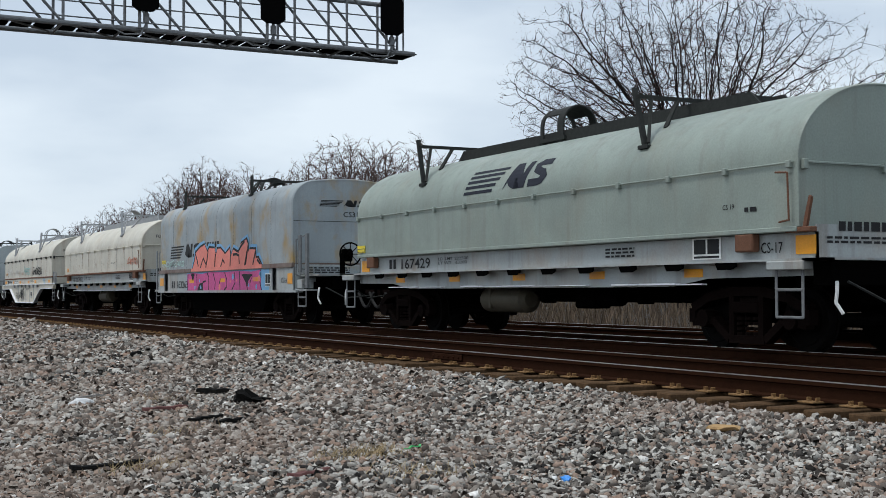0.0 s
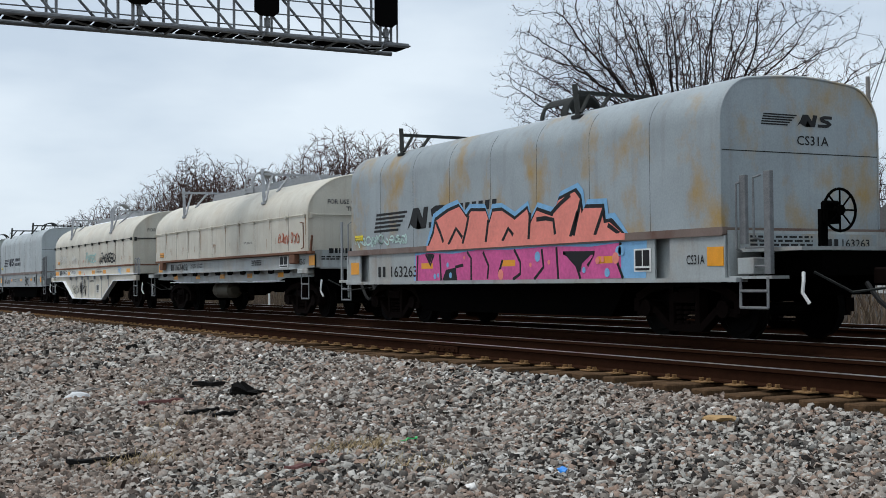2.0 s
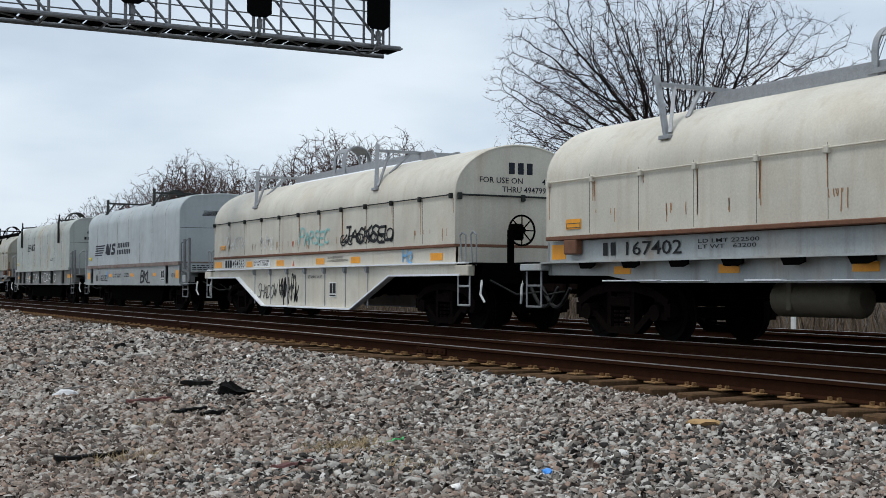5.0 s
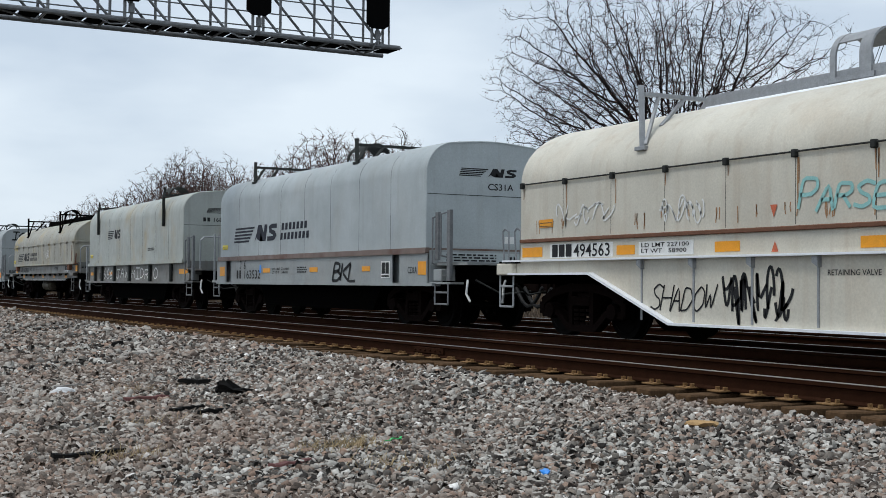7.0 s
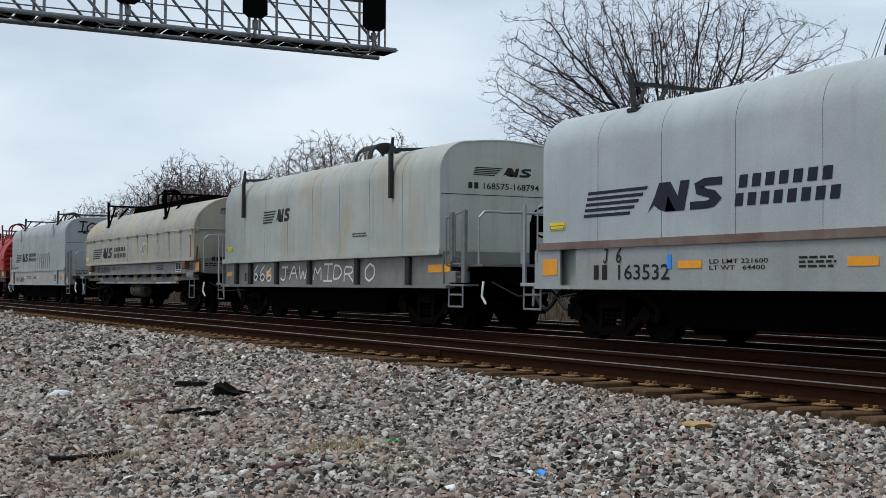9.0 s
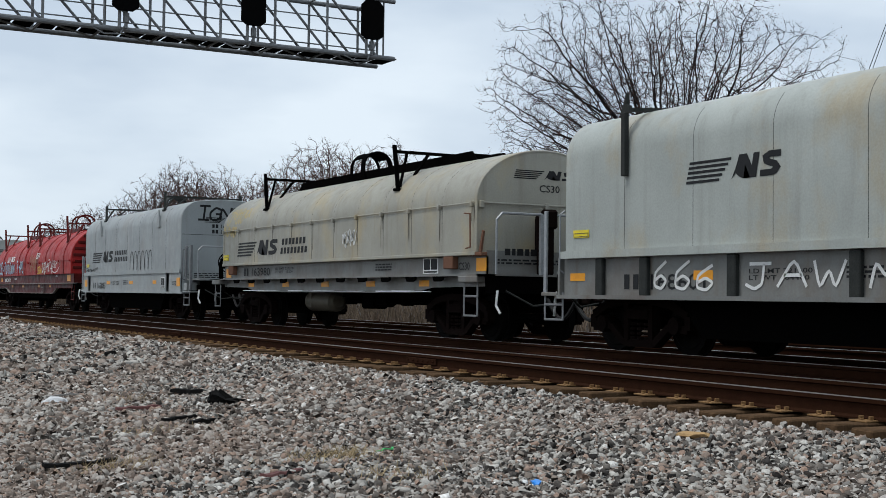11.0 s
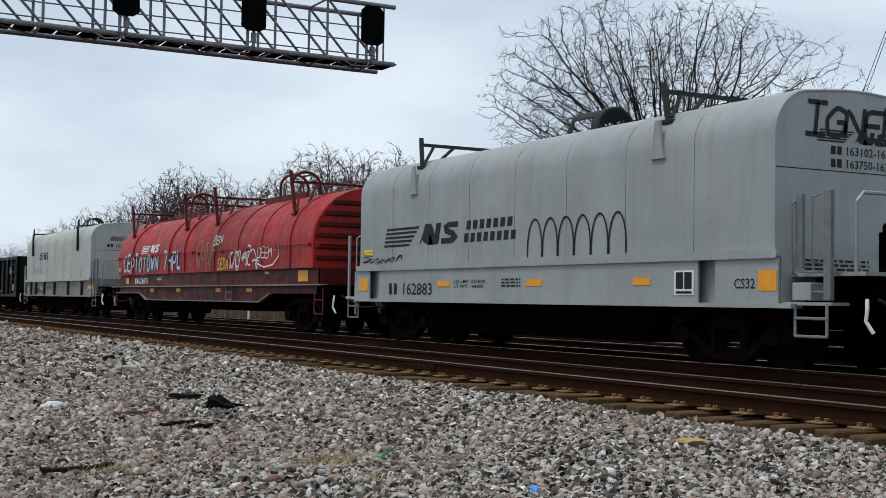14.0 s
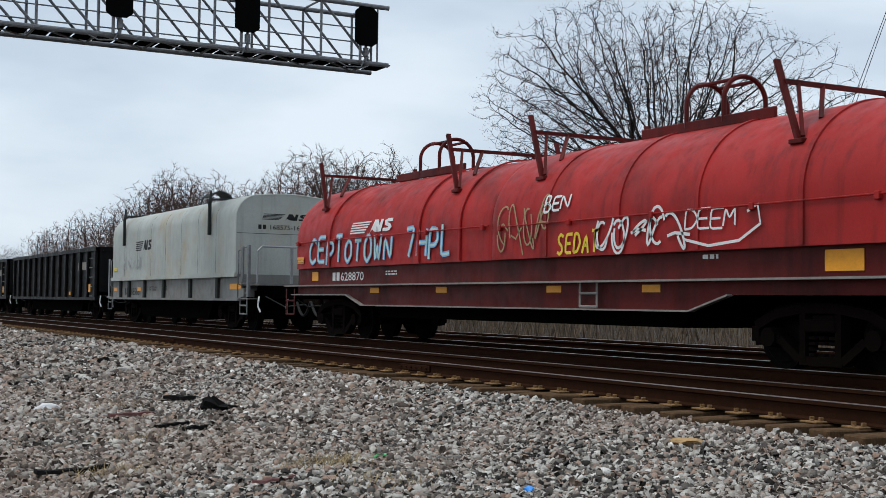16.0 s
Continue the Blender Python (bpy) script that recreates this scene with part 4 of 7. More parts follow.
def wall(bm, x0, x1, y, z0, z1, t=0.03):
    """Two mirrored side plates at plus and minus y."""
    for s in (-1, 1):
        box(bm, x0, x1, min(s * y, s * (y - t)), max(s * y, s * (y - t)), z0, z1)
    return bm


# -- coil car with a round hood and an inset sill over a side walkway --
def round_hood_car(label, left, right, hood_mat, number, klass, dark="gear", latch=2.43, sill="sill_grey"):
    car, h = car_base(label, left, right)
    prof = round_profile(1.62, latch + 0.06, 3.53)
    bm = bmesh.new()
    box(bm, -h + 0.02, h - 0.02, -1.5, 1.5, 1.555, 1.62, 0.01)
    pieces("hood_flange", bm, "rust" if hood_mat == "cream" else hood_mat, car)
    hood = hood_shell("hood", prof, -h, h, hood_mat, car)
    n = 12
    xs = np.linspace(-h + 0.12, h - 0.12, n)
    if hood_mat != "sage":
        for x in np.linspace(-h, h, 12)[1:-1]:
            seam(prof, x, "gear", hood, 0.014, 0.003, 0.02, 0.95 if hood_mat == "cream" else None)
    latch_rod(hood, prof, -h, h, latch, hood_mat, xs)
    ridge_beam(hood, -h * 0.62, h * 0.72, 3.56, dark)
    lifting_arch(hood, -0.6, 3.6, dark)
    for x in (-h * 0.565, h * 0.51):
        stacking_bar(hood, prof, x, dark, 3.76, 2.97, 0.2, 1.3)
    # sill: inset plate, walkway with brackets, lower sill dropping between the trucks
    y = 1.36
    bm = bmesh.new()
    wall(bm, -h - 0.12, h + 0.2, y, 1.2, 1.545)
    box(bm, -h - 0.1, -h - 0.07, -y, y, 1.0, 1.545)
    box(bm, h + 0.17, h + 0.2, -y, y, 1.22, 1.64)
    pieces("side_sill", bm, sill, car)
    bm = bmesh.new()
    for s in (-1, 1):
        box(bm, -h - 0.9, h + 0.5, min(s * 1.36, s * 1.52), max(s * 1.36, s * 1.52), 1.185, 1.215)
        box(bm, h + 0.1, h + 0.5, min(s * 0.0, s * 1.52), max(s * 0.0, s * 1.52), 1.185, 1.215)
        box(bm, -h - 0.9, -h - 0.1, min(s * 0.0, s * 1.52), max(s * 0.0, s * 1.52), 1.185, 1.215)
    pieces("walkway", bm, sill, car)
    bm = bmesh.new()
    for x in np.linspace(-h + 1.0, h - 1.6, 11):
        for s in (-1, 1):
            prism(bm, [(x, 1.185), (x + 0.42, 1.185), (x + 0.42, 1.13), (x + 0.3, 1.09), (x + 0.06, 1.09)], s * 1.49 - 0.02, s * 1.49 + 0.02)
    pieces("walkway_bracket", bm, "under", car)
    bm = bmesh.new()
    low = [(-h - 0.7, 1.185), (h + 0.3, 1.185), (h + 0.3, 1.0), (h - 2.0, 0.98), (h - 2.8, 0.87), (-h + 2.4, 0.87), (-h + 1.5, 0.98), (-h - 0.7, 1.0)]
    for s in (-1, 1):
        prism(bm, low, s * 1.30 - 0.015, s * 1.30 + 0.015)
    wall(bm, -h + 2.4, h - 2.8, 1.36, 0.87, 0.89, 0.06)
    pieces("lower_sill", bm, sill, car)
    snow_strip(car, -h + 1.5, h - 2.0, -1.36, 0.87 + 0.02, 3)
    bm = bmesh.new()
    for x in (-h + 0.55, h - 1.2):
        for s in (-1, 1):
            box(bm, x, x + 0.36, min(s * 1.36, s * 1.5), max(s * 1.36, s * 1.5), 1.32, 1.56, 0.02)
    pieces("hood_guide", bm, "rust", car, "rusty steel hood guide")
    bm = bmesh.new()
    for s in (-1, 1):
        prism(bm, [(h + 0.03, 1.6), (h + 0.1, 1.62), (h + 0.19, 1.98), (h + 0.15, 2.0), (h + 0.08, 1.78)], s * 1.42 - 0.02, s * 1.42 + 0.02)
        box(bm, h - 0.25, h + 0.2, min(s * 1.35, s * 1.48), max(s * 1.35, s * 1.48), 1.545, 1.61, 0.01)
        path_tube(bm, [(h - 0.36, s * 1.52, 2.32), (h - 0.12, s * 1.54, 2.3), (h - 0.1, s * 1.54, 1.7), (h - 0.3, s * 1.52, 1.68)], 0.014, 5)
    pieces("end_post", bm, "rust", car, "rusty tapered end post")
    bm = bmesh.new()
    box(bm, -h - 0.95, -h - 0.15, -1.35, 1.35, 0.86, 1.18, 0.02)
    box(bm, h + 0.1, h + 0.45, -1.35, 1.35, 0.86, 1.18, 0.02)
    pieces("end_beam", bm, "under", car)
    for x0, x1 in ((h - 0.42, h + 0.06), (-h - 0.6, -h - 0.15)):
        side_step(car, x0, x1, "mast", -1.47, 1.13, 0.47)
        bm = bmesh.new()
        box(bm, x0 - 0.12, x1 + 0.08, -1.54, -1.36, 1.07, 1.185, 0.012)
        part("step_tread", bm, sill, car)
    under_gear(car, -h - 0.8, h + 0.4)
    running_gear(car, h - 1.5)
    coupler(car, h + 0.45, 1)
    coupler(car, -h - 0.95, -1)
    # markings
    words(number, 0.2, "ink", car, x=-h + 1.98, v=1.285, off=-0.105, width=1.42)
    shapes("stencil_mark", [rect(0, 0, 0.12, 0.2), rect(0.2, 0, 0.12, 0.2)], "ink", car, x=-h + 1.48, v=1.285, off=-0.105)
    words("LD LMT 222500\nLT WT   63200", 0.055, "ink", car, x=-h + 3.75, v=1.42, off=-0.105, width=1.25)
    small_print(car, h - 4.4, 1.44, 3, 0.75, off=-0.105)
    words(klass, 0.14, "ink", car, x=h - 0.82, v=1.3, off=-0.105, width=0.42)
    plates(car, [(-h + 0.02, 1.25, 0.4, 0.24, -1.365), (h - 0.17, 1.27, 0.36, 0.24, -1.365)])
    for k, x in enumerate(np.linspace(-h + 1.7, h - 2.5, 5)):
        plates(car, [(x, 1.0, 0.42, 0.12, -1.32)])
    placard(car, h - 2.25, 1.245, 0.62, 0.3, -1.365)
    small_print(car, -1.2, 1.46, 2, 2.3, end=h + 0.205, mat="ink")
    small_print(car, -1.0, 1.56, 1, 1.0, end=h + 0.205, mat="ink", h=0.12)
    return car, hood, prof, h


# -- coil car with a box-shaped hood and flush, pocketed sides --
def box_hood_car(label, left, right, hood_mat, number, klass, ribs=(), railing=False, guide="bar", sill="sill_grey", brake=True):
    car, h = car_base(label, left, right)
    prof = box_profile(1.52, 3.02, 3.70)
    hood = hood_shell("hood", prof, -h, h, hood_mat, car)
    for x in np.linspace(-h, h, 9)[1:-1]:
        seam(prof, x, "gear", hood, 0.013, 0.003, 0.02, 2.0)
    bm = bmesh.new()
    box(bm, h - 0.02, h - 0.008, -1.44, 1.44, 2.594, 2.606)
    part("end_seam", bm, "gear", hood)
    bm = bmesh.new()
    for s in (-1, 1):
        prism(bm, [(-h - 0.05, 1.43), (h + 0.08, 1.43), (h + 0.1, 1.46), (h + 0.1, 1.545), (-h - 0.05, 1.545)], s * 1.49 - 0.045, s * 1.49 + 0.045)
    box(bm, -h - 0.05, -h, -1.5, 1.5, 1.44, 1.54)
    box(bm, h, h + 0.05, -1.5, 1.5, 1.44, 1.54)
    pieces("hood_flange", bm, "edge" if hood_mat in ("blue_grey", "clean_grey") else hood_mat, car, "weathered lower edge of the hood")
    if guide == "bar":
        for x in (-h * 0.65, h * 0.4):
            stacking_bar(hood, prof, x, "gear", 3.92, 3.5, 0.12, 1.18)
    elif guide == "plate":
        for x in (-h * 0.6, h * 0.625):
            stacking_bar(hood, prof, x, "gear", 3.9, 3.45, 0.1, 1.25)
            bm = bmesh.new()
            for s in (-1, 1):
                prism(bm, [(x - 0.16, 2.9), (x + 0.16, 2.9), (x + 0.12, 3.02), (x + 0.05, 3.45), (x - 0.05, 3.45), (x - 0.12, 3.02)], s * 1.5 - 0.02, s * 1.5 + 0.02)
            part("foot_plate", bm, hood_mat, hood)
    else:
        for x in (-h * 0.74, h * 0.68):
            side_post_bar(hood, prof, x, "gear")
    lifting_arch(hood, 0.4, 3.68, "gear", 0.72, 0.46, 0.9)
    # body
    bm = bmesh.new()
    if ribs:
        wall(bm, -h - 0.1, h + 0.35, 1.42, 0.83, 1.43)
    else:
        wall(bm, -h - 0.2, -h + 0.55, 1.5, 0.84, 1.43)
        wall(bm, -h + 1.0, h - 1.45, 1.5, 0.84, 1.43)
        wall(bm, h - 1.1, h + 0.1, 1.5, 0.84, 1.43)
        wall(bm, -h - 0.2, h + 0.1, 1.34, 0.84, 1.43)
    wall(bm, -h - 0.2, h + 0.35, 1.52, 0.8, 0.86, 0.2)
    box(bm, -h - 0.2, -h - 0.15, -1.48, 1.48, 0.84, 1.45)
    box(bm, h + 0.08, h + 0.12, -1.45, 1.45, 0.86, 1.5)
    pieces("side_sill", bm, sill, car)
    if ribs:
        for x in ribs:
            bm = bmesh.new()
            box(bm, x - 0.09, x + 0.09, -1.5, -1.42, 0.85, 1.42, 0.015)
            box(bm, x - 0.09, x + 0.09, 1.42, 1.5, 0.85, 1.42, 0.015)
            pieces("side_rib", bm, "gear", car)
    bm = bmesh.new()
    box(bm, h + 0.12, h + 1.35, -1.3, 1.3, 1.2, 1.25)
    box(bm, h + 0.1, h + 0.95, -1.45, -1.15, 0.84, 0.88)
    for s in (-1, 1):
        box(bm, h + 0.3, h + 0.62, min(s * 1.15, s * 1.46), max(s * 1.15, s * 1.46), 0.9, 1.12, 0.01)
    pieces("end_platform", bm, sill, car)
    bm = bmesh.new()
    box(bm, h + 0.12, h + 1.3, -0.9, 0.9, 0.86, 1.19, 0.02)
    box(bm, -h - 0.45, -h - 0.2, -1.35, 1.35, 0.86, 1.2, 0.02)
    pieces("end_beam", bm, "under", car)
    grab_posts(car, h + 0.85, "mast")
    if railing:
        end_rail(car, h + 1.2, "galv")
    if brake:
        brake_gear(car, h + 1.0, *((0.2, 2.05) if ribs else (-0.35, 1.74)), hood_mat, 1.2)
    side_step(car, h + 0.35, h + 0.88, "mast", -1.45, 0.86, 0.46)
    side_step(car, -h - 0.6, -h - 0.08, "mast", -1.46, 0.9, 0.46)
    for sy in (-1, 1):
        part("rear_post", box(bmesh.new(), -h - 0.66, -h - 0.58, sy * 1.44 - 0.02, sy * 1.44 + 0.02, 0.84, 2.22, 0.006), "galv", car, "pale upright grab post")
        pts = [(-h - 0.1, sy * 1.43, 1.2), (-h - 0.12, sy * 1.5, 1.26), (-h - 0.12, sy * 1.5, 2.14), (-h - 0.08, sy * 1.43, 2.2)]
        part("grab_iron", bent_bar(bmesh.new(), pts, 0.016, 6), "galv", car)
        part("rear_tread", box(bmesh.new(), -h - 0.66, -h - 0.2, min(sy * 1.2, sy * 1.5), max(sy * 1.2, sy * 1.5), 0.84, 0.9, 0.008), sill, car)
    part("rear_deck", box(bmesh.new(), -h - 0.66, -h - 0.2, -1.2, 1.2, 1.2, 1.24, 0.006), sill, car)
    under_gear(car, -h - 0.3, h + 1.0, tank=False, well=(-h + 2.5, h - 2.5, 0.27))
    running_gear(car, h - 1.35)
    coupler(car, h + 1.35, 1)
    coupler(car, -h - 0.45, -1)
    # markings
    y = -1.505 if not ribs else -1.425
    o = 0.026 if not ribs else -0.055
    words(number, 0.22, "ink", car, x=-h + 2.05, v=0.95, off=o, width=1.3)
    shapes("stencil_mark", [rect(0, 0, 0.13, 0.22), rect(0.22, 0, 0.13, 0.22)], "ink", car, x=-h + 1.5, v=0.95, off=o)
    words("LD LMT 221600\nLT WT   64400", 0.06, "ink", car, x=-h + 4.2, v=1.16, off=o, width=1.15)
    small_print(car, -h + 5.9, 1.2, 3, 0.6, off=o)
    if not ribs:
        words(klass, 0.13, "ink", car, x=h - 0.72, v=1.05, off=o, width=0.4)
        plates(car, [(-h + 0.06, 1.02, 0.42, 0.26, y), (h - 0.26, 1.02, 0.34, 0.26, y), (-h + 3.55, 1.1, 0.5, 0.11, y), (-h + 6.7, 1.1, 0.48, 0.11, y), (h - 2.9, 1.1, 0.4, 0.11, y)])
        placard(car, h - 1.95, 0.96, 0.42, 0.34, y)
        small_print(car, -1.2, 1.38, 3, 1.2, end=h + 0.125)
        bm = bmesh.new()
        box(bm, h + 0.12, h + 0.14, -1.25, 1.25, 1.22, 1.46)
        part("end_plate", bm, hood_mat, car)
        small_print(car, -1.1, 1.4, 3, 1.1, end=h + 0.145)
        shapes("stencil_mark", [rect(0.3, 0, 0.08, 0.11), rect(0.42, 0, 0.08, 0.11)], "ink", car, end=h + 0.145, v=1.28)
        words(number, 0.11, "ink", car, end=h + 0.145, x=0.54, v=1.28, off=0.005, width=0.56)
    else:
        plates(car, [(-h + 0.08, 1.08, 0.4, 0.12, -1.425), (-h + 3.1, 1.08, 0.4, 0.13, -1.425), (h - 0.55, 1.1, 0.9, 0.15, -1.425)])
    plates(hood, [(-h + 0.25, 1.75, 0.42, 0.12, -1.49)], "yellow", "placard")
    # emblem and class on the end sheet
    emblem(hood, "ink", prof, -0.75, 2.98, 0.17, end=h, off=-0.006)
    return car, hood, prof, h


# -- coil car with a round hood over a deep, trapezoid-bellied side --
def belly_car(label, left, right, number):
    car, h = car_base(label, left, right)
    prof = round_profile(1.6, 2.56, 3.53)
    hood = hood_shell("hood", prof, -h, h, "cream", car)
    for x in np.linspace(-h, h, 12)[1:-1]:
        seam(prof, x, "gear", hood, 0.014, 0.003, 0.02, 0.95)
    latch_rod(hood, prof, -h, h, 2.52, "gear", np.linspace(-h + 0.1, h - 0.1, 12))
    ridge_beam(hood, -h * 0.55, h * 0.6, 3.55, "galv")
    lifting_arch(hood, -0.85, 3.6, "galv", 0.66, 0.6, 0.72)
    for x in (-h * 0.54, h * 0.5):
        stacking_bar(hood, prof, x, "galv", 3.68, 2.86, 0.1, 1.3)
    bm = bmesh.new()
    box(bm, -h, h, -1.5, 1.5, 1.54, 1.6, 0.01)
    pieces("hood_flange", bm, "rust", car, "rusty hood flange")
    bm = bmesh.new()
    wall(bm, -h - 0.05, h + 0.05, 1.46, 1.25, 1.54)
    box(bm, h + 0.02, h + 0.05, -1.46, 1.46, 1.25, 1.54)
    box(bm, -h - 0.05, -h - 0.02, -1.46, 1.46, 1.25, 1.54)
    pieces("side_band", bm, "cream", car)
    belly = [(-h - 0.3, 1.25), (h + 0.3, 1.25), (h + 0.3, 1.02), (h - 2.7, 1.02), (h - 4.7, 0.3), (-h + 4.1, 0.3), (-h + 2.1, 1.02), (-h - 0.3, 1.02)]
    bm = bmesh.new()
    for s in (-1, 1):
        prism(bm, belly, s * 1.42 - 0.02, s * 1.42 + 0.02)
    pieces("belly_side", bm, "cream", car, "cream trapezoid side plate")
    for s in (-1, 1):
        for a, b in zip(belly[2:], belly[3:]):
            part("belly_flange", beam(bmesh.new(), (a[0], s * 1.47, a[1]), (b[0], s * 1.47, b[1]), 0.16, 0.035), "snow", car, "whitened lower flange")
    bm = bmesh.new()
    wall(bm, -h - 0.5, h + 0.5, 1.54, 1.225, 1.255, 0.16)
    pieces("walkway", bm, "snow", car, "snow-dusted side ledge")
    bm = bmesh.new()
    for x in np.linspace(-h + 3.3, h - 4.0, 7):
        for s in (-1, 1):
            prism(bm, [(x, 1.22), (x + 0.1, 1.22), (x + 0.1, 1.08), (x, 1.14)], s * 1.47 - 0.04, s * 1.47 + 0.04)
        box(bm, x + 0.03, x + 0.07, -1.45, -1.44, 0.34, 1.1)
    pieces("ledge_bracket", bm, "galv", car)
    bm = bmesh.new()
    for x in (-h - 0.75, h + 0.05):
        box(bm, x, x + 0.7, -1.45, 1.45, 1.2, 1.24)
        box(bm, x, x + 0.7, -1.3, 1.3, 0.86, 1.2)
    pieces("end_platform", bm, "under", car)
    for x in (-h - 0.45, h + 0.35):
        bm = bmesh.new()
        for dx in (-0.2, 0.2):
            path_tube(bm, [(x + dx, -1.4, 1.2), (x + dx, -1.44, 1.75), (x + dx + 0.08, -1.44, 1.8), (x + dx + 0.14, -1.4, 1.75), (x + dx + 0.14, -1.4, 1.2)], 0.016, 5)
        part("grab_iron", bm, "galv", car)
        side_step(car, x - 0.22, x + 0.22, "galv", -1.47, 1.12, 0.46)
        bm = bmesh.new()
        box(bm, x - 0.26, x + 0.26, -1.53, -1.38, 1.0, 1.2, 0.015)
        part("step_box", bm, "cream", car)
    brake_gear(car, h + 0.5, -0.35, 1.85, "cream", 1.24)
    under_gear(car, -h - 0.7, h + 0.7, tank=False)
    running_gear(car, h - 1.2)
    coupler(car, h + 0.7, 1)
    coupler(car, -h - 0.75, -1)
    # markings
    bm = bmesh.new()
    box(bm, -h + 0.9, -h + 2.65, -1.466, -1.458, 1.275, 1.5)
    part("number_panel", bm, "white", car)
    words(number, 0.2, "ink", car, x=-h + 1.6, v=1.29, off=-0.008, width=0.98)
    shapes("stencil_mark", [rect(0, 0, 0.16, 0.2), rect(0.2, 0, 0.16, 0.2), rect(0.4, 0, 0.16, 0.2)], "ink", car, x=-h + 0.98, v=1.29, off=-0.008)
    bm = bmesh.new()
    box(bm, -h + 3.3, -h + 4.55, -1.466, -1.458, 1.28, 1.48)
    part("weight_panel", bm, "white", car)
    words("LD LMT 227100\nLT WT   58900", 0.06, "ink", car, x=-h + 3.36, v=1.4, off=-0.008, width=1.1)
    plates(car, [(-h + 0.05, 1.3, 0.62, 0.16, -1.463), (-h + 2.75, 1.3, 0.45, 0.14, -1.463), (-h + 5.0, 1.3, 0.5, 0.14, -1.463), (-h + 7.6, 1.3, 0.5, 0.14, -1.463), (-h + 9.6, 1.3, 0.5, 0.14, -1.463), (h - 1.0, 1.3, 0.5, 0.14, -1.463)])
    words("RETAINING VALVE", 0.07, "ink", car, x=-h + 7.05, v=0.98, off=-0.034, width=0.85)
    words("U.S. PATENT 8,641,350\n& OTHER PATENTS PENDING", 0.05, "ink", car, x=-h + 8.3, v=1.42, off=-0.012, width=1.15)
    placard(car, -h + 8.35, 0.55, 0.42, 0.34, -1.445)
    plates(hood, [(-h + 0.62, 1.78, 0.4, 0.13, -1.49)], "orange", "placard")
    return car, hood, prof, h


# -- red coil car with two overlapping round hoods --
def twin_hood_car(label, left, right, number):
    car, h = car_base(label, left, right)
    prof = round_profile(1.56, 2.2, 3.48)
    split = 0.05
    hoods = []
    for a, b, k in ((-h, split - 0.02, 0.0), (split + 0.02, h, 0.02)):
        hoods.append(hood_shell("hood", round_profile(1.56, 2.2, 3.46 + k, 1.46 + k), a, b, "red", car, "weathered red round hood"))
    for hd, xs in ((hoods[0], (-h * 0.78, -h * 0.3, -h * 0.12)), (hoods[1], (h * 0.2, h * 0.42, h * 0.62, h * 0.84))):
        for x in xs:
            seam(prof, x, "red", hd, 0.09, 0.025)
    bm = bmesh.new()
    for z in np.linspace(1.8, 3.1, 6):
        w = 1.4 if z < 2.2 else 1.4 * math.sqrt(max(0.05, 1 - ((z - 2.2) / 1.28) ** 2))
        box(bm, h - 0.015, h + 0.035, -w, w, z - 0.06, z + 0.06, 0.02)
    pieces("end_rib", bm, "red_dark", hoods[1], "pressed ribs of the end sheet")
    latch_rod(hoods[0], prof, -h, split, 2.16, "red", np.linspace(-h + 0.2, -0.2, 5))
    latch_rod(hoods[1], prof, split + 0.2, h, 2.12, "red", np.linspace(0.4, h - 0.2, 5))
    for hd, x in ((hoods[0], -4.3), (hoods[1], 4.4)):
        bm = bmesh.new()
        for s in (-1, 1):
            box(bm, x - 1.5, x + 1.5, s * 0.4 - 0.03, s * 0.4 + 0.03, 3.42, 3.58, 0.01)
        part("ridge_beam", bm, "red_dark", hd)
        hoop_loops(hd, x, 3.55, "red_dark")
    for hd, x in ((hoods[0], -7.7), (hoods[0], -1.6), (hoods[1], 1.3), (hoods[1], 7.2)):
        stacking_bar(hd, prof, x, "red_dark", 3.7, 2.9, 0.28, 1.22, 0.3)
    bm = bmesh.new()
    wall(bm, -h - 0.1, h + 0.1, 1.36, 1.18, 1.56)
    box(bm, h + 0.07, h + 0.1, -1.36, 1.36, 1.18, 1.56)
    box(bm, -h - 0.1, -h - 0.07, -1.36, 1.36, 1.18, 1.56)
    pieces("side_sill", bm, "red_dark", car)
    bm = bmesh.new()
    wall(bm, -h - 0.6, h + 0.6, 1.54, 1.15, 1.18, 0.2)
    pieces("walkway", bm, "greystick", car, "worn grey side walkway")
    low = [(-h - 0.3, 1.15), (h + 0.3, 1.15), (h + 0.3, 0.96), (h - 2.8, 0.96), (h - 3.6, 0.74), (-h + 3.6, 0.74), (-h + 2.8, 0.96), (-h - 0.3, 0.96)]
    bm = bmesh.new()
    for s in (-1, 1):
        prism(bm, low, s * 1.36 - 0.02, s * 1.36 + 0.02)
    pieces("lower_sill", bm, "red_dark", car)
    bm = bmesh.new()
    for a, b in zip(low[3:], low[4:]):
        for s in (-1, 1):
            beam(bm, (a[0], s * 1.42, a[1]), (b[0], s * 1.42, b[1]), 0.1, 0.025)
    part("sill_flange", bm, "greystick", car)
    bm = bmesh.new()
    for x in (-h - 0.85, h + 0.1):
        box(bm, x, x + 0.75, -1.42, 1.42, 0.86, 1.16, 0.02)
    pieces("end_beam", bm, "under", car)
    brake_gear(car, h + 0.55, -0.1, 2.0, "red", 1.16)
    side_step(car, h + 0.1, h + 0.6, "red_dark", -1.46, 1.1, 0.5)
    side_step(car, -h - 0.6, -h - 0.1, "red_dark", -1.46, 1.1, 0.5)
    side_step(car, 2.7, 3.15, "greystick", -1.44, 1.15, 0.78)
    under_gear(car, -h - 0.7, h + 0.7, tank=False, well=(-h + 3.6, h - 3.6, 0.5))
    running_gear(car, h - 1.55)
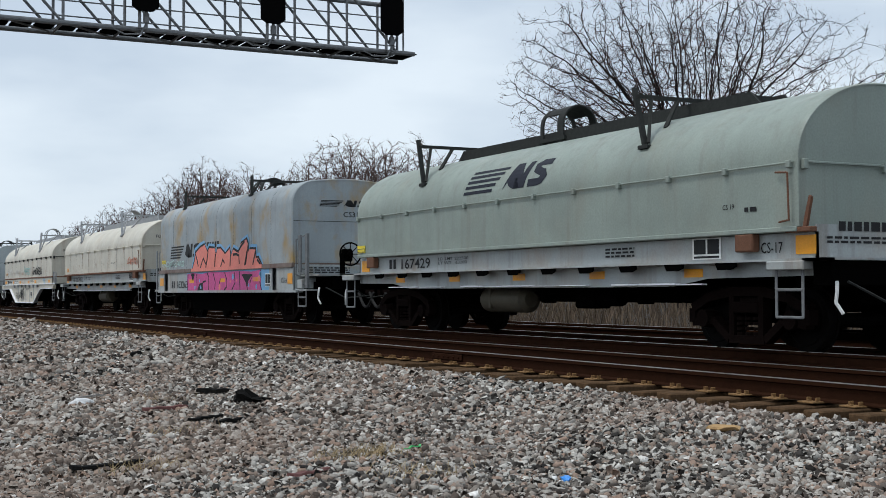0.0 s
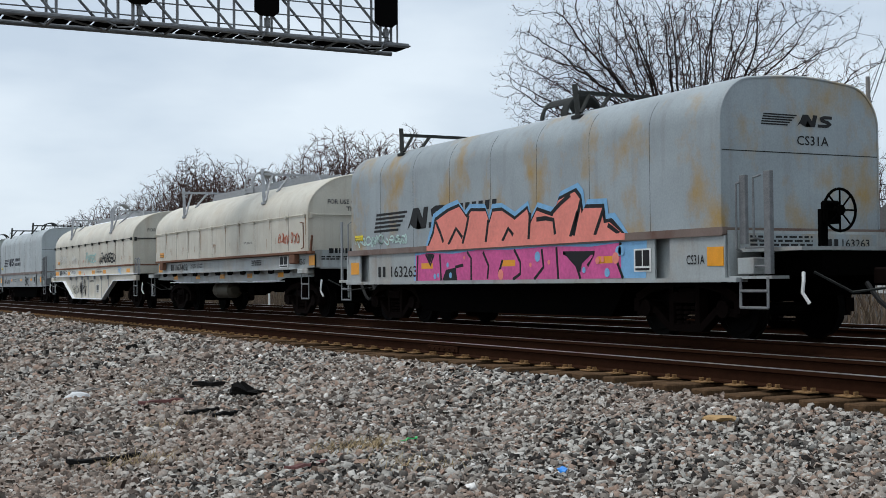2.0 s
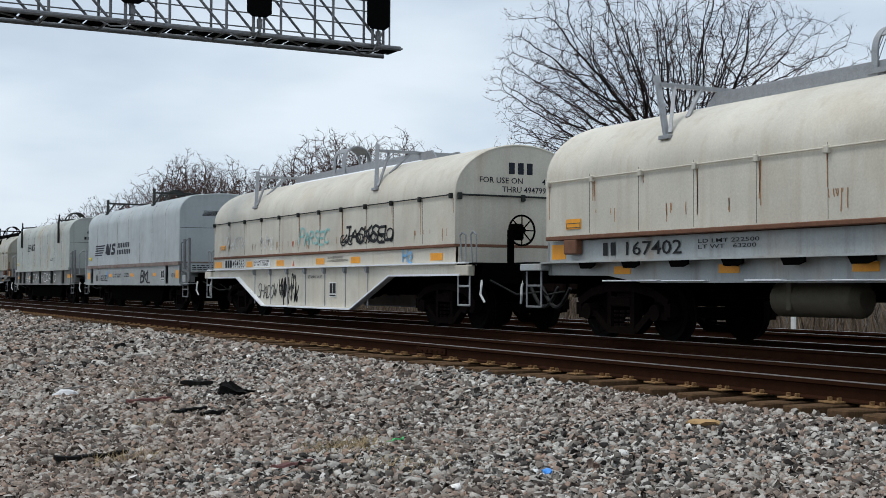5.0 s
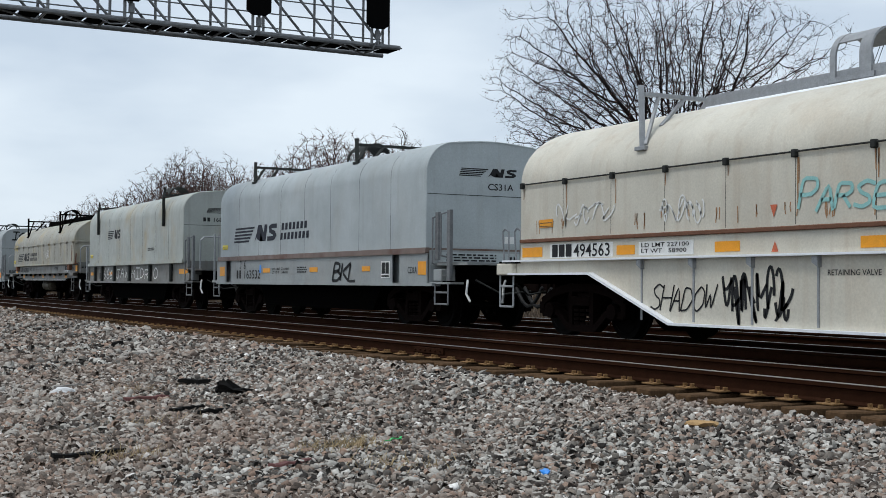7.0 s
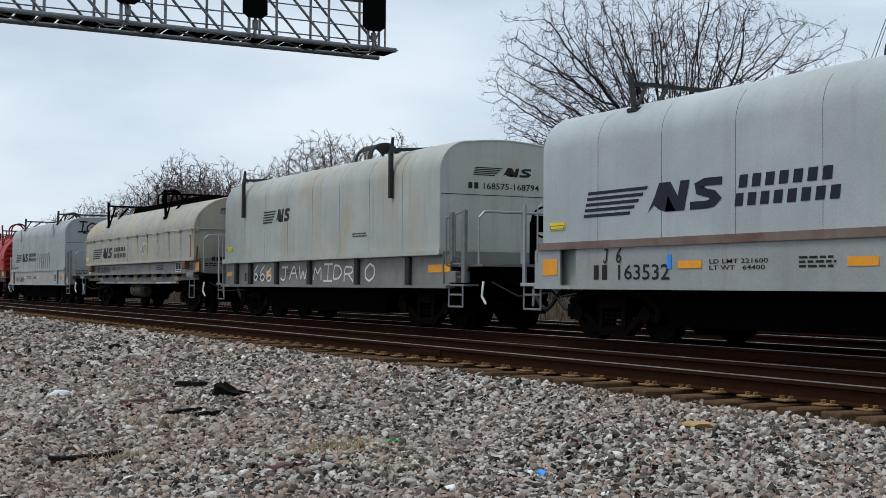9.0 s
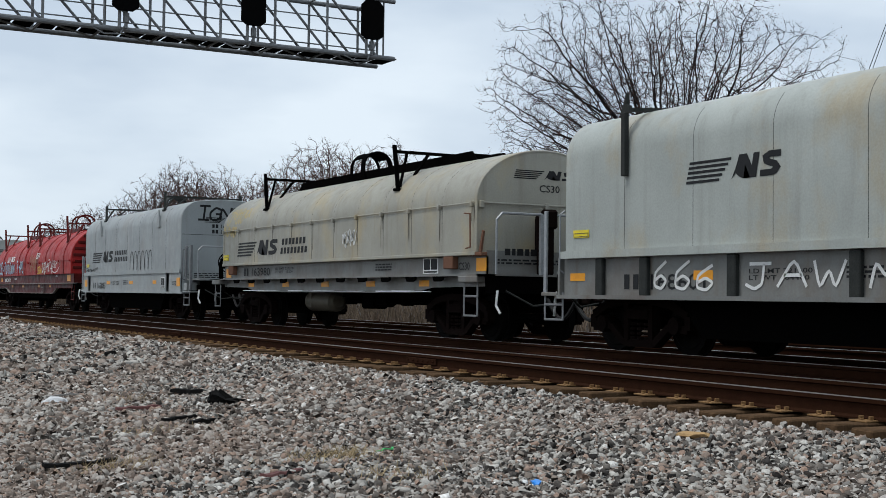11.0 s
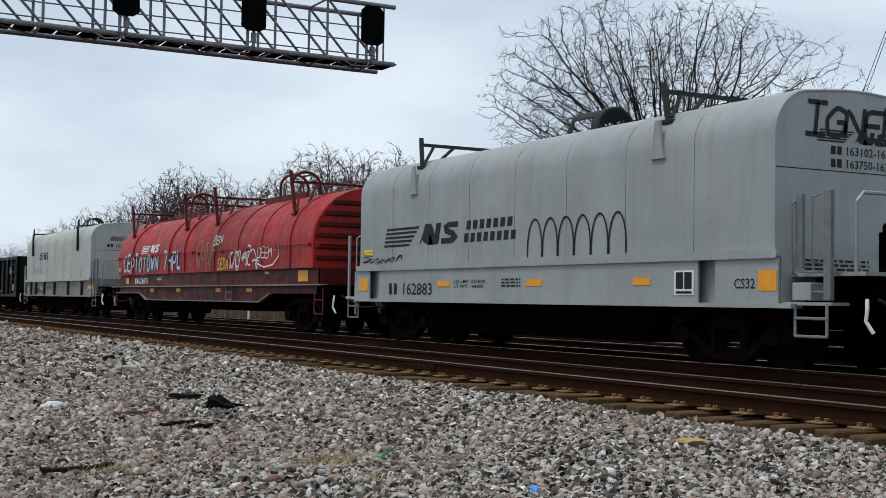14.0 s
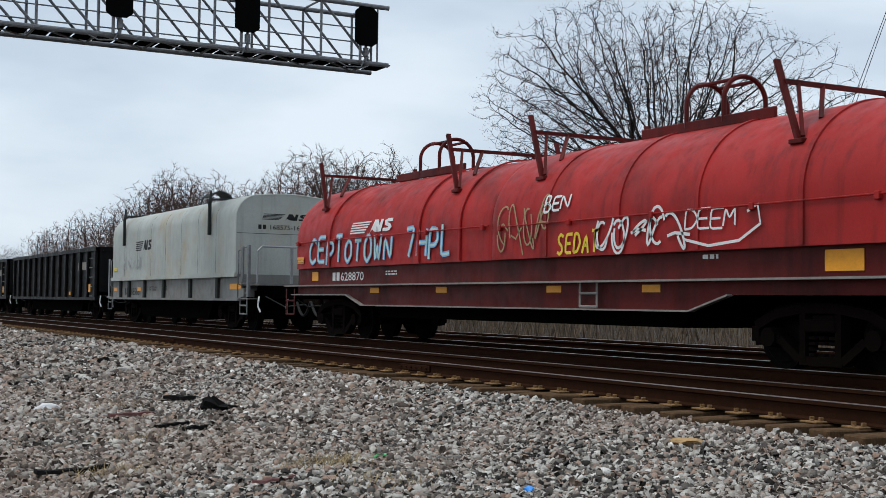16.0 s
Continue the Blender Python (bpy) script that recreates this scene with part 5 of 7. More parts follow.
    coupler(car, h + 0.85, 1)
    coupler(car, -h - 0.85, -1)
    words(number, 0.18, "white", car, x=-h + 2.35, v=1.27, off=-0.105, width=1.2)
    shapes("stencil_mark", [rect(0, 0, 0.16, 0.18), rect(0.22, 0, 0.16, 0.18)], "white", car, x=-h + 1.92, v=1.27, off=-0.105)
    plates(car, [(-h + 0.75, 1.28, 0.36, 0.2, -1.37), (h - 1.15, 1.25, 0.62, 0.26, -1.37)])
    plates(car, [(x, 1.0, 0.42, 0.11, -1.385) for x in (-h + 3.9, -h + 6.8, -h + 10.6, 4.2)])
    small_print(car, -h + 4.6, 1.42, 2, 0.5, off=-0.105, mat="white")
    small_print(car, h - 3.4, 1.45, 1, 0.3, off=-0.105, mat="white", h=0.06)
    plates(hoods[0], [(-h + 0.12, 1.68, 0.4, 0.15, -1.49)], "orange", "placard")
    # worn white emblem and sprayed tags
    emblem(hoods[0], "white", prof, -h + 3.05, prof.v_of(2.25), 0.26, curved=True)
    strokes("sprayed_tag", sprayed("CEPTOTOWN 7HPL", 6.8, 0.52, 5), 0.1, "skyblue", hoods[0], prof, x=-h + 0.85, v=prof.v_of(1.66), off=0.012)
    strokes("sprayed_tag", sprayed("CEPTOTOWN 7HPL", 6.8, 0.52, 5), 0.045, "mint", hoods[0], prof, x=-h + 0.85, v=prof.v_of(1.66), off=0.014)
    strokes("sprayed_tag", scrawl(7, 1.6, 0.85, 4), 0.035, "grass", hoods[1], prof, x=0.3, v=prof.v_of(1.72), off=0.028)
    strokes("sprayed_tag", sprayed("BEN", 0.7, 0.25, 8, gap=0.1), 0.04, "white", hoods[1], prof, x=1.75, v=prof.v_of(2.3), off=0.028)
    strokes("sprayed_tag", sprayed("SEDAT", 1.15, 0.34, 9), 0.05, "ytag", hoods[1], prof, x=2.15, v=prof.v_of(1.6), off=0.028)
    strokes("sprayed_tag", scrawl(10, 2.1, 0.62, 5), 0.045, "white", hoods[1], prof, x=3.2, v=prof.v_of(1.6), off=0.028)
    strokes("sprayed_tag", sprayed("DEEM", 1.05, 0.27, 11, gap=0.1), 0.032, "white", hoods[1], prof, x=5.3, v=prof.v_of(1.86), off=0.028)
    strokes("sprayed_tag", [[(0, 0.1), (0.5, 0.0), (1.1, 0.05), (1.5, 0.25), (1.45, 0.5), (1.25, 0.42)]], 0.04, "white", hoods[1], prof, x=5.3, v=prof.v_of(1.62), off=0.028)
    return car, hoods, prof, h


def gondola(label, left, right):
    mid = (left + right) / 2
    car = tagged(new("gondola_car"), label, "freight car", "cars of the moving freight train")
    car.location = (mid, TRAIN, 0)
    TRAIN_CARS.append((car, mid))
    h = (right - left) / 2
    bm = bmesh.new()
    wall(bm, -h, h, 1.42, 0.75, 2.6, 0.05)
    box(bm, h - 0.05, h, -1.42, 1.42, 0.9, 2.6)
    box(bm, -h, -h + 0.05, -1.42, 1.42, 0.9, 2.6)
    box(bm, -h, h, -1.4, 1.4, 0.95, 1.05)
    part("body", bm, "black", car)
    bm = bmesh.new()
    wall(bm, -h - 0.05, h + 0.05, 1.54, 2.58, 2.72, 0.16)
    box(bm, h - 0.06, h + 0.05, -1.5, 1.5, 2.58, 2.72)
    box(bm, -h - 0.05, -h + 0.06, -1.5, 1.5, 2.58, 2.72)
    wall(bm, -h, h, 1.52, 0.75, 0.86, 0.12)
    part("top_rail", bm, "black", car)
    for x in np.linspace(-h + 0.1, h - 0.1, 14):
        bm = bmesh.new()
        for s in (-1, 1):
            box(bm, x - 0.08, x + 0.08, min(s * 1.42, s * 1.53), max(s * 1.42, s * 1.53), 0.86, 2.58, 0.02)
        pieces("side_stake", bm, "black", car)
    plates(car, [(h - 0.9, 1.05, 0.3, 0.3, -1.54), (h - 4.2, 0.95, 0.3, 0.12, -1.54)])
    bm = bmesh.new()
    for z in np.linspace(0.9, 2.3, 5):
        tube(bm, (h - 0.55, -1.6, z), (h - 0.1, -1.6, z), 0.014, 5)
    part("ladder", bm, "galv", car)
    under_gear(car, -h, h, tank=False, well=(-h + 3.0, h - 3.0, 0.3))
    running_gear(car, h - 1.8)
    coupler(car, h, 1)
    coupler(car, -h, -1)
    shapes("stencil_mark", [rect(0, 0, 0.5, 0.3), rect(0.7, 0, 0.9, 0.3)], "greystick", car, x=h - 3.2, v=1.9, off=-0.05)
    return car


# -- the train, front to rear --
# sage green car
car, hood, prof, h = round_hood_car("sage green coil car with a smooth round hood", -26.16, -12.25, "sage", "167429", "CS-17")
emblem(hood, "navy", prof, -h + 5.0, prof.v_of(2.6), 0.52, curved=True, wide=0.72)
plates(hood, [(-h + 0.05, 1.66, 0.42, 0.16, -1.49)], "yellow", "placard")
small_print(hood, h - 1.0, 1.85, 1, 0.25, h=0.06, off=0.008)
words("CS 19", 0.07, "ink", hood, prof, x=h - 1.45, v=0.28, off=0.006)

# sprayed-over car
car, hood, prof, h = box_hood_car("blue-grey coil car with a large coral and magenta graffiti", -42.82, -30.24, "blue_grey", "163263", "CS31A")
words("CS31A", 0.13, "ink", hood, end=h, x=-0.1, v=2.72, off=-0.006, width=0.6)
emblem(hood, "ink", prof, -h + 1.25, 0.38, 0.42, name_rows=True)


UPPER = [(0.0, 0.0), (0.22, 0.23), (0.32, 0.48), (0.83, 0.63), (1.28, 0.7), (1.57, 0.48), (1.74, 0.59), (2.29, 0.56), (2.42, 0.34), (2.54, 0.54), (2.87, 0.54), (3.3, 0.36), (3.72, 0.52), (3.82, 0.27), (4.02, 0.48), (4.52, 0.36), (4.69, 0.61), (5.19, 0.72), (5.33, 0.6), (5.38, 0.36), (5.45, 0.44), (5.95, 0.42), (5.99, 0.18), (6.15, 0.19), (6.48, 0.0)]


def spread_out(pts, g):
    """The outline grown by g, away from a low middle point."""
    return [(u + g * (u - 3.2) / 3.2, v + (g if v > 0.06 else 0)) for u, v in pts]


def fan(pts):
    """Upright strips under a jagged top."""
    return [[(a[0], 0), (b[0], 0), b, a] for a, b in zip(pts, pts[1:])]


shapes("spray_halo", fan(spread_out(sorted(UPPER), 0.14)), "skyblue", hood, prof, 0.010, -h + 3.85, 0.02)
shapes("spray_outline", fan(spread_out(sorted(UPPER), 0.06)), "ink", hood, prof, 0.013, -h + 3.85, 0.02)
shapes("spray_fill", fan(sorted(UPPER)), "coral", hood, prof, 0.016, -h + 3.85, 0.02)
strokes("spray_letter_line", [[(0.32, 0.46), (0.5, 0.25), (0.63, 0.06)], [(0.83, 0.0), (1.15, 0.3), (1.4, 0.12)], [(1.4, 0.0), (1.55, 0.28), (1.65, 0.52)], [(2.28, 0.0), (2.38, 0.4)], [(2.87, 0.0), (3.09, 0.22), (3.25, 0.1)], [(3.76, 0.0), (3.82, 0.46)], [(4.02, 0.33), (4.31, 0.34), (4.55, 0.3), (4.6, 0.06)], [(4.46, 0.39), (4.75, 0.55), (5.06, 0.68)], [(5.14, 0.02), (5.36, 0.56)], [(5.05, 0.0), (5.27, 0.4)], [(5.74, 0.0), (5.99, 0.4)], [(6.1, 0.15), (6.4, 0.0)]], 0.075, "ink", hood, prof, 0.019, -h + 3.85, 0.02)
shapes("spray_band", [rect(0, 0, 6.6, 0.1)], "coral", car, x=-h + 3.85, v=1.445, off=0.062)
LOWER = [(0.0, 0.5), (0.6, 0.54), (1.6, 0.5), (2.6, 0.55), (3.7, 0.52), (5.0, 0.54), (6.2, 0.5), (7.0, 0.54)]
shapes("spray_halo", [rect(-0.08, 0.0, 7.7, 0.55, 0.05)], "skyblue", car, x=-h + 3.3, v=0.868, off=0.024)
shapes("spray_fill", fan(LOWER), "magenta", car, x=-h + 3.3, v=0.868, off=0.028)
strokes("spray_letter_line", [[(0.05, 0.0), (0.1, 0.5)], [(0.45, 0.52), (0.65, 0.3), (0.8, 0.5)], [(1.1, 0.0), (1.05, 0.5)], [(1.65, 0.02), (1.7, 0.25), (2.0, 0.28)], [(2.3, 0.0), (2.3, 0.4), (2.15, 0.52)], [(2.75, 0.5), (2.95, 0.25), (2.9, 0.02)], [(3.3, 0.1), (3.45, 0.35)], [(3.85, 0.52), (4.05, 0.3), (4.05, 0.1), (3.8, 0.0)], [(4.75, 0.5), (4.8, 0.2), (4.5, 0.0)], [(5.2, 0.52), (5.25, 0.0)], [(5.9, 0.0), (5.75, 0.28), (5.4, 0.42), (6.3, 0.4), (6.1, 0.2)], [(7.0, 0.54), (6.9, 0.25), (7.05, 0.0)]], 0.06, "ink", car, x=-h + 3.3, v=0.868, off=0.031)
shapes("spray_shadow", [[(1.15, 0.0), (1.75, 0.0), (1.7, 0.24), (1.3, 0.2)], [(5.45, 0.4), (6.25, 0.4), (5.95, 0.24), (5.9, 0.1)], [(0.5, 0.52), (0.78, 0.52), (0.64, 0.34)]], "ink", car, x=-h + 3.3, v=0.868, off=0.032)
rnd = random.Random(4)
dots = []
for k in range(16):
    u, v, r = rnd.uniform(-0.4, 7.6), rnd.uniform(0.05, 0.5), rnd.uniform(0.03, 0.1)
    dots.append([(u + r * math.cos(a), v + r * math.sin(a)) for a in np.linspace(0, 5.6, 9)])
shapes("spray_dot", dots[:9], "skyblue", car, x=-h + 3.3, v=0.868, off=0.034)
shapes("spray_dot", dots[9:], "coral", car, x=-h + 3.3, v=0.868, off=0.036)
strokes("sprayed_tag", scrawl(3, 2.6, 0.2, 9), 0.035, "mint", hood, prof, x=-h + 0.25, v=0.1, off=0.01)

# cream car with borrowed hood
car, hood, prof, h = round_hood_car("cream coil car with a rust-streaked round hood", -59.4, -45.48, "cream", "167402", "CS-17", dark="galv", latch=2.5)
brake_gear(car, h + 0.42, 0.1, 2.02, "cream", 1.22)
rust_drips(hood, prof, np.linspace(-h + 0.12, h - 0.12, 12), 2.45, 1)
rust_drips(hood, prof, [random.Random(k).uniform(-h, h) for k in range(16)], 2.0, 2)
shapes("stencil_mark", [rect(-0.3, 0, 0.13, 0.22), rect(-0.1, 0, 0.13, 0.22), rect(0.1, 0, 0.13, 0.22)], "navy", hood, end=h, v=2.95, off=-0.006)
words("FOR USE ON", 0.11, "navy", hood, end=h, x=-0.95, v=2.77, off=-0.006, width=0.85)
shapes("stencil_mark", [rect(0, 0, 0.07, 0.11), rect(0.1, 0, 0.07, 0.11), rect(0.2, 0, 0.07, 0.11)], "navy", hood, end=h, x=0.02, v=2.77, off=-0.006)
words("494500", 0.11, "navy", hood, end=h, x=0.42, v=2.77, off=-0.006, width=0.55)
words("THRU 494799", 0.11, "navy", hood, end=h, x=-0.45, v=2.6, off=-0.006, width=0.98)
strokes("faded_marks", scrawl(12, 1.5, 0.28, 7), 0.03, "redtag", hood, prof, x=h - 2.0, v=0.2, off=0.009)
strokes("faded_marks", scrawl(13, 0.5, 0.7, 2), 0.025, "redtag", hood, end=h, x=0.75, v=1.85, off=-0.006)
plates(hood, [(-h + 0.62, 1.72, 0.42, 0.16, -1.49)], "orange", "placard")
words("PNTD JW 02-07 VAL", 0.05, "ink", hood, prof, x=h - 4.7, v=0.3, off=0.006, width=0.7)

# cream belly car
car, hood, prof, h = belly_car("cream coil car with a trapezoid belly and scrawled tags", -76.95, -62.55, "494563")
shapes("stencil_mark", [rect(-0.3, 0, 0.13, 0.22), rect(-0.1, 0, 0.13, 0.22), rect(0.1, 0, 0.13, 0.22)], "navy", hood, end=h, v=2.95, off=-0.006)
words("FOR USE ON         494500", 0.11, "navy", hood, end=h, x=-0.95, v=2.77, off=-0.006, width=1.9)
words("THRU 494799", 0.11, "navy", hood, end=h, x=-0.45, v=2.6, off=-0.006, width=0.98)
rust_drips(hood, prof, np.linspace(-h + 0.1, h - 0.1, 12), 2.45, 3)
rust_drips(hood, prof, [random.Random(k + 40).uniform(-h, h) for k in range(24)], 1.9, 4)
strokes("sprayed_tag", scrawl(21, 1.6, 0.4, 6), 0.03, "white", hood, prof, x=-h + 1.1, v=0.18, off=0.01)
strokes("sprayed_tag", scrawl(22, 1.0, 0.35, 5), 0.025, "white", hood, prof, x=-h + 3.8, v=0.12, off=0.01)
strokes("sprayed_tag", sprayed("PARSEC", 1.8, 0.34, 23, 0.25, 0.08), 0.05, "teal", hood, prof, x=-h + 6.6, v=0.18, off=0.01)
strokes("sprayed_tag", sprayed("JACKSEL", 2.4, 0.32, 24, 0.25, 0.05), 0.06, "ink", hood, prof, x=-h + 9.3, v=0.14, off=0.01)
strokes("sprayed_tag", scrawl(28, 2.7, 0.26, 7), 0.035, "ink", hood, prof, x=-h + 9.1, v=0.12, off=0.011)
strokes("sprayed_tag", sprayed("SHADOW", 1.4, 0.34, 25, 0.3, 0.1), 0.026, "ink", car, x=-h + 3.55, v=0.5, off=-0.034)
strokes("sprayed_tag", scrawl(26, 1.3, 0.66, 8), 0.05, "ink", car, x=-h + 5.15, v=0.4, off=-0.034)
strokes("sprayed_tag", sprayed("H2", 0.5, 0.25, 27), 0.05, "skyblue", car, x=h - 2.2, v=1.28, off=0.0)
shapes("red_triangle", [[(0, 0.16), (0.13, 0.16), (0.065, 0.0)]], "redtag", hood, prof, x=-h + 6.1, v=0.12, off=0.01)
shapes("red_triangle", [[(0, 0), (0.13, 0), (0.065, 0.14)]], "redtag", car, x=-h + 6.1, v=1.28, off=-0.012)

snow_sheet(hood, prof, -h * 0.5, h * 0.55, -0.62, -0.36, 40)

# clean grey car
car, hood, prof, h = box_hood_car("light grey coil car with a clean box-shaped hood", -93.02, -80.46, "clean_grey", "163532", "CS31A", sill="ash", brake=False)
words("CS31A", 0.13, "ink", hood, end=h, x=-0.1, v=2.72, off=-0.006, width=0.6)
emblem(hood, "navy", prof, -h + 1.19, 0.39, 0.42, name_rows=True)
strokes("sprayed_tag", sprayed("BKL", 1.3, 0.44, 63, 0.3, 0.05), 0.07, "ink", car, x=h - 4.5, v=0.9, off=0.03)
strokes("sprayed_tag", sprayed("J06", 0.5, 0.2, 64), 0.03, "ink", car, x=-h + 1.75, v=1.2, off=0.03)
plates(car, [(-h + 2.0 + 1.3, 1.1, 0.1, 0.2, -1.506)], "blue", "blue_patch")
shapes("sticker", [rect(0, 0, 0.22, 0.14)], "white", hood, end=h, x=0.3, v=1.66, off=-0.006)

snow_sheet(hood, prof, h * 0.28, h * 0.985, -1.0, -0.35, 41)

# pale car with ribbed sides
RIBS = (-5.35, -4.25, -2.35, -0.2, 2.5, 4.95)
car, hood, prof, h = box_hood_car("pale green-grey coil car with ribbed sides and tall guides", -109.22, -96.64, "pale_green", "168601", "CS-29", RIBS, True, "post", sill="dingy")
emblem(hood, "ink", prof, -h + 3.0, 0.88, 0.32, wide=0.75)
shapes("stencil_mark", [rect(-0.85, 0, 0.09, 0.12), rect(-0.72, 0, 0.09, 0.12)], "ink", hood, end=h, v=2.72, off=-0.006)
words("168575-168794", 0.12, "ink", hood, end=h, x=-0.55, v=2.72, off=-0.006, width=1.3)
for k, (x, w, text) in enumerate(((-4.1, 1.4, "666"), (-2.15, 1.8, "JAW"), (-0.02, 2.35, "MIDR"), (2.8, 0.7, "O"))):
    strokes("sprayed_tag", sprayed(text, w, 0.36, 40 + k, gap=0.2), 0.045, "white", car, x=x, v=0.96, off=-0.05)
small_print(hood, 2.3, 0.42 + 1.52, 2, 0.7)

# beige round car
car, hood, prof, h = round_hood_car("beige-grey coil car with a yellow-stained round hood", -126.1, -112.08, "beige", "163980", "CS30", dark="under", latch=2.5, sill="dingy")
emblem(hood, "ink", prof, -h + 1.23, 0.18, 0.38, name_rows=True)
emblem(hood, "ink", prof, -0.7, 2.98, 0.17, end=h, off=-0.006)
words("CS30", 0.13, "ink", hood, end=h, x=-0.15, v=2.75, off=-0.006, width=0.45)
strokes("overspray", scrawl(52, 1.7, 0.5, 5), 0.05, "ochre", hood, prof, x=-h + 0.25, v=1.05, off=0.006)
strokes("overspray", scrawl(53, 1.0, 0.25, 3), 0.07, "ochre", hood, prof, x=-h + 0.15, v=0.75, off=0.006)
rust_drips(hood, prof, np.linspace(-h + 0.12, h - 0.12, 12), 2.45, 5, "tank")
strokes("sprayed_tag", scrawl(51, 0.75, 0.32, 5), 0.03, "white", hood, prof, x=h - 5.9, v=0.25, off=0.01)
end_rail(car, h + 0.42, "galv", z0=1.2, z1=2.3)
plates(hood, [(-h + 0.12, 1.7, 0.42, 0.16, -1.49)], "yellow", "placard")
bm = bmesh.new()
box(bm, h + 0.1, h + 0.4, -0.32, -0.06, 1.22, 2.3, 0.03)
box(bm, h + 0.36, h + 0.46, -0.36, -0.02, 2.05, 2.4, 0.04)
part("brake_housing", bm, "truck", car, "rusty dark brake housing")

# ash grey car with arches sprayed on
car, hood, prof, h = box_hood_car("ash grey coil car with sprayed black loops and tag", -142.6, -130.06, "ash", "162883", "CS32", (), True, "plate", sill="ash")
emblem(hood, "ink", prof, -h + 1.19, 0.38, 0.4, name_rows=True)
loops = []
for k in range(6):
    loops.append([(k * 0.46 + 0.22 - 0.22 * math.cos(a), 0.12 + 0.5 * math.sin(a)) for a in np.linspace(-0.25, math.pi + 0.25, 16)])
strokes("sprayed_loops", loops, 0.035, "ink", hood, prof, x=-h + 6.7, v=0.06, off=0.01)
strokes("sprayed_tag", scrawl(62, 1.9, 0.14, 6), 0.018, "ink", hood, prof, x=-h + 0.15, v=0.06, off=0.01)
strokes("sprayed_tag", sprayed("IGNER", 1.75, 0.42, 61, gap=0.12), 0.065, "ink", hood, end=h, x=-0.95, v=3.06, off=-0.004)
strokes("sprayed_tag", sprayed("159", 0.36, 0.3, 62), 0.04, "ink", hood, end=h, x=0.98, v=2.8, off=-0.004)
for r, text in enumerate(("163102-163831", "163750-162949")):
    words(text, 0.11, "ink", hood, end=h, x=-0.25, v=2.82 - r * 0.17, off=-0.006, width=1.05)
    shapes("stencil_mark", [rect(-0.5, 0, 0.08, 0.11), rect(-0.39, 0, 0.08, 0.11)], "ink", hood, end=h, v=2.82 - r * 0.17, off=-0.006)

twin_hood_car("red coil car with two weathered round hoods and tags", -163.05, -145.2, "628870")

car, hood, prof, h = box_hood_car("pale grey coil car with ribbed sides and small tags", -180.15, -167.3, "pale_green", "168588", "CS-29", RIBS, True, "post", sill="dingy")
emblem(hood, "ink", prof, -h + 3.0, 0.88, 0.32, wide=0.75)
strokes("sprayed_tag", scrawl(71, 2.6, 0.5, 5), 0.025, "galv", hood, prof, x=-h + 1.5, v=0.2, off=0.01)
shapes("stencil_mark", [rect(-0.85, 0, 0.09, 0.12), rect(-0.72, 0, 0.09, 0.12)], "ink", hood, end=h, v=2.72, off=-0.006)
words("168575-168794", 0.12, "ink", hood, end=h, x=-0.55, v=2.72, off=-0.006, width=1.3)

gondola("black ribbed gondola car behind the coil cars", -199.0, -182.55)
gondola("black ribbed gondola car at the rear", -217.2, -200.8)


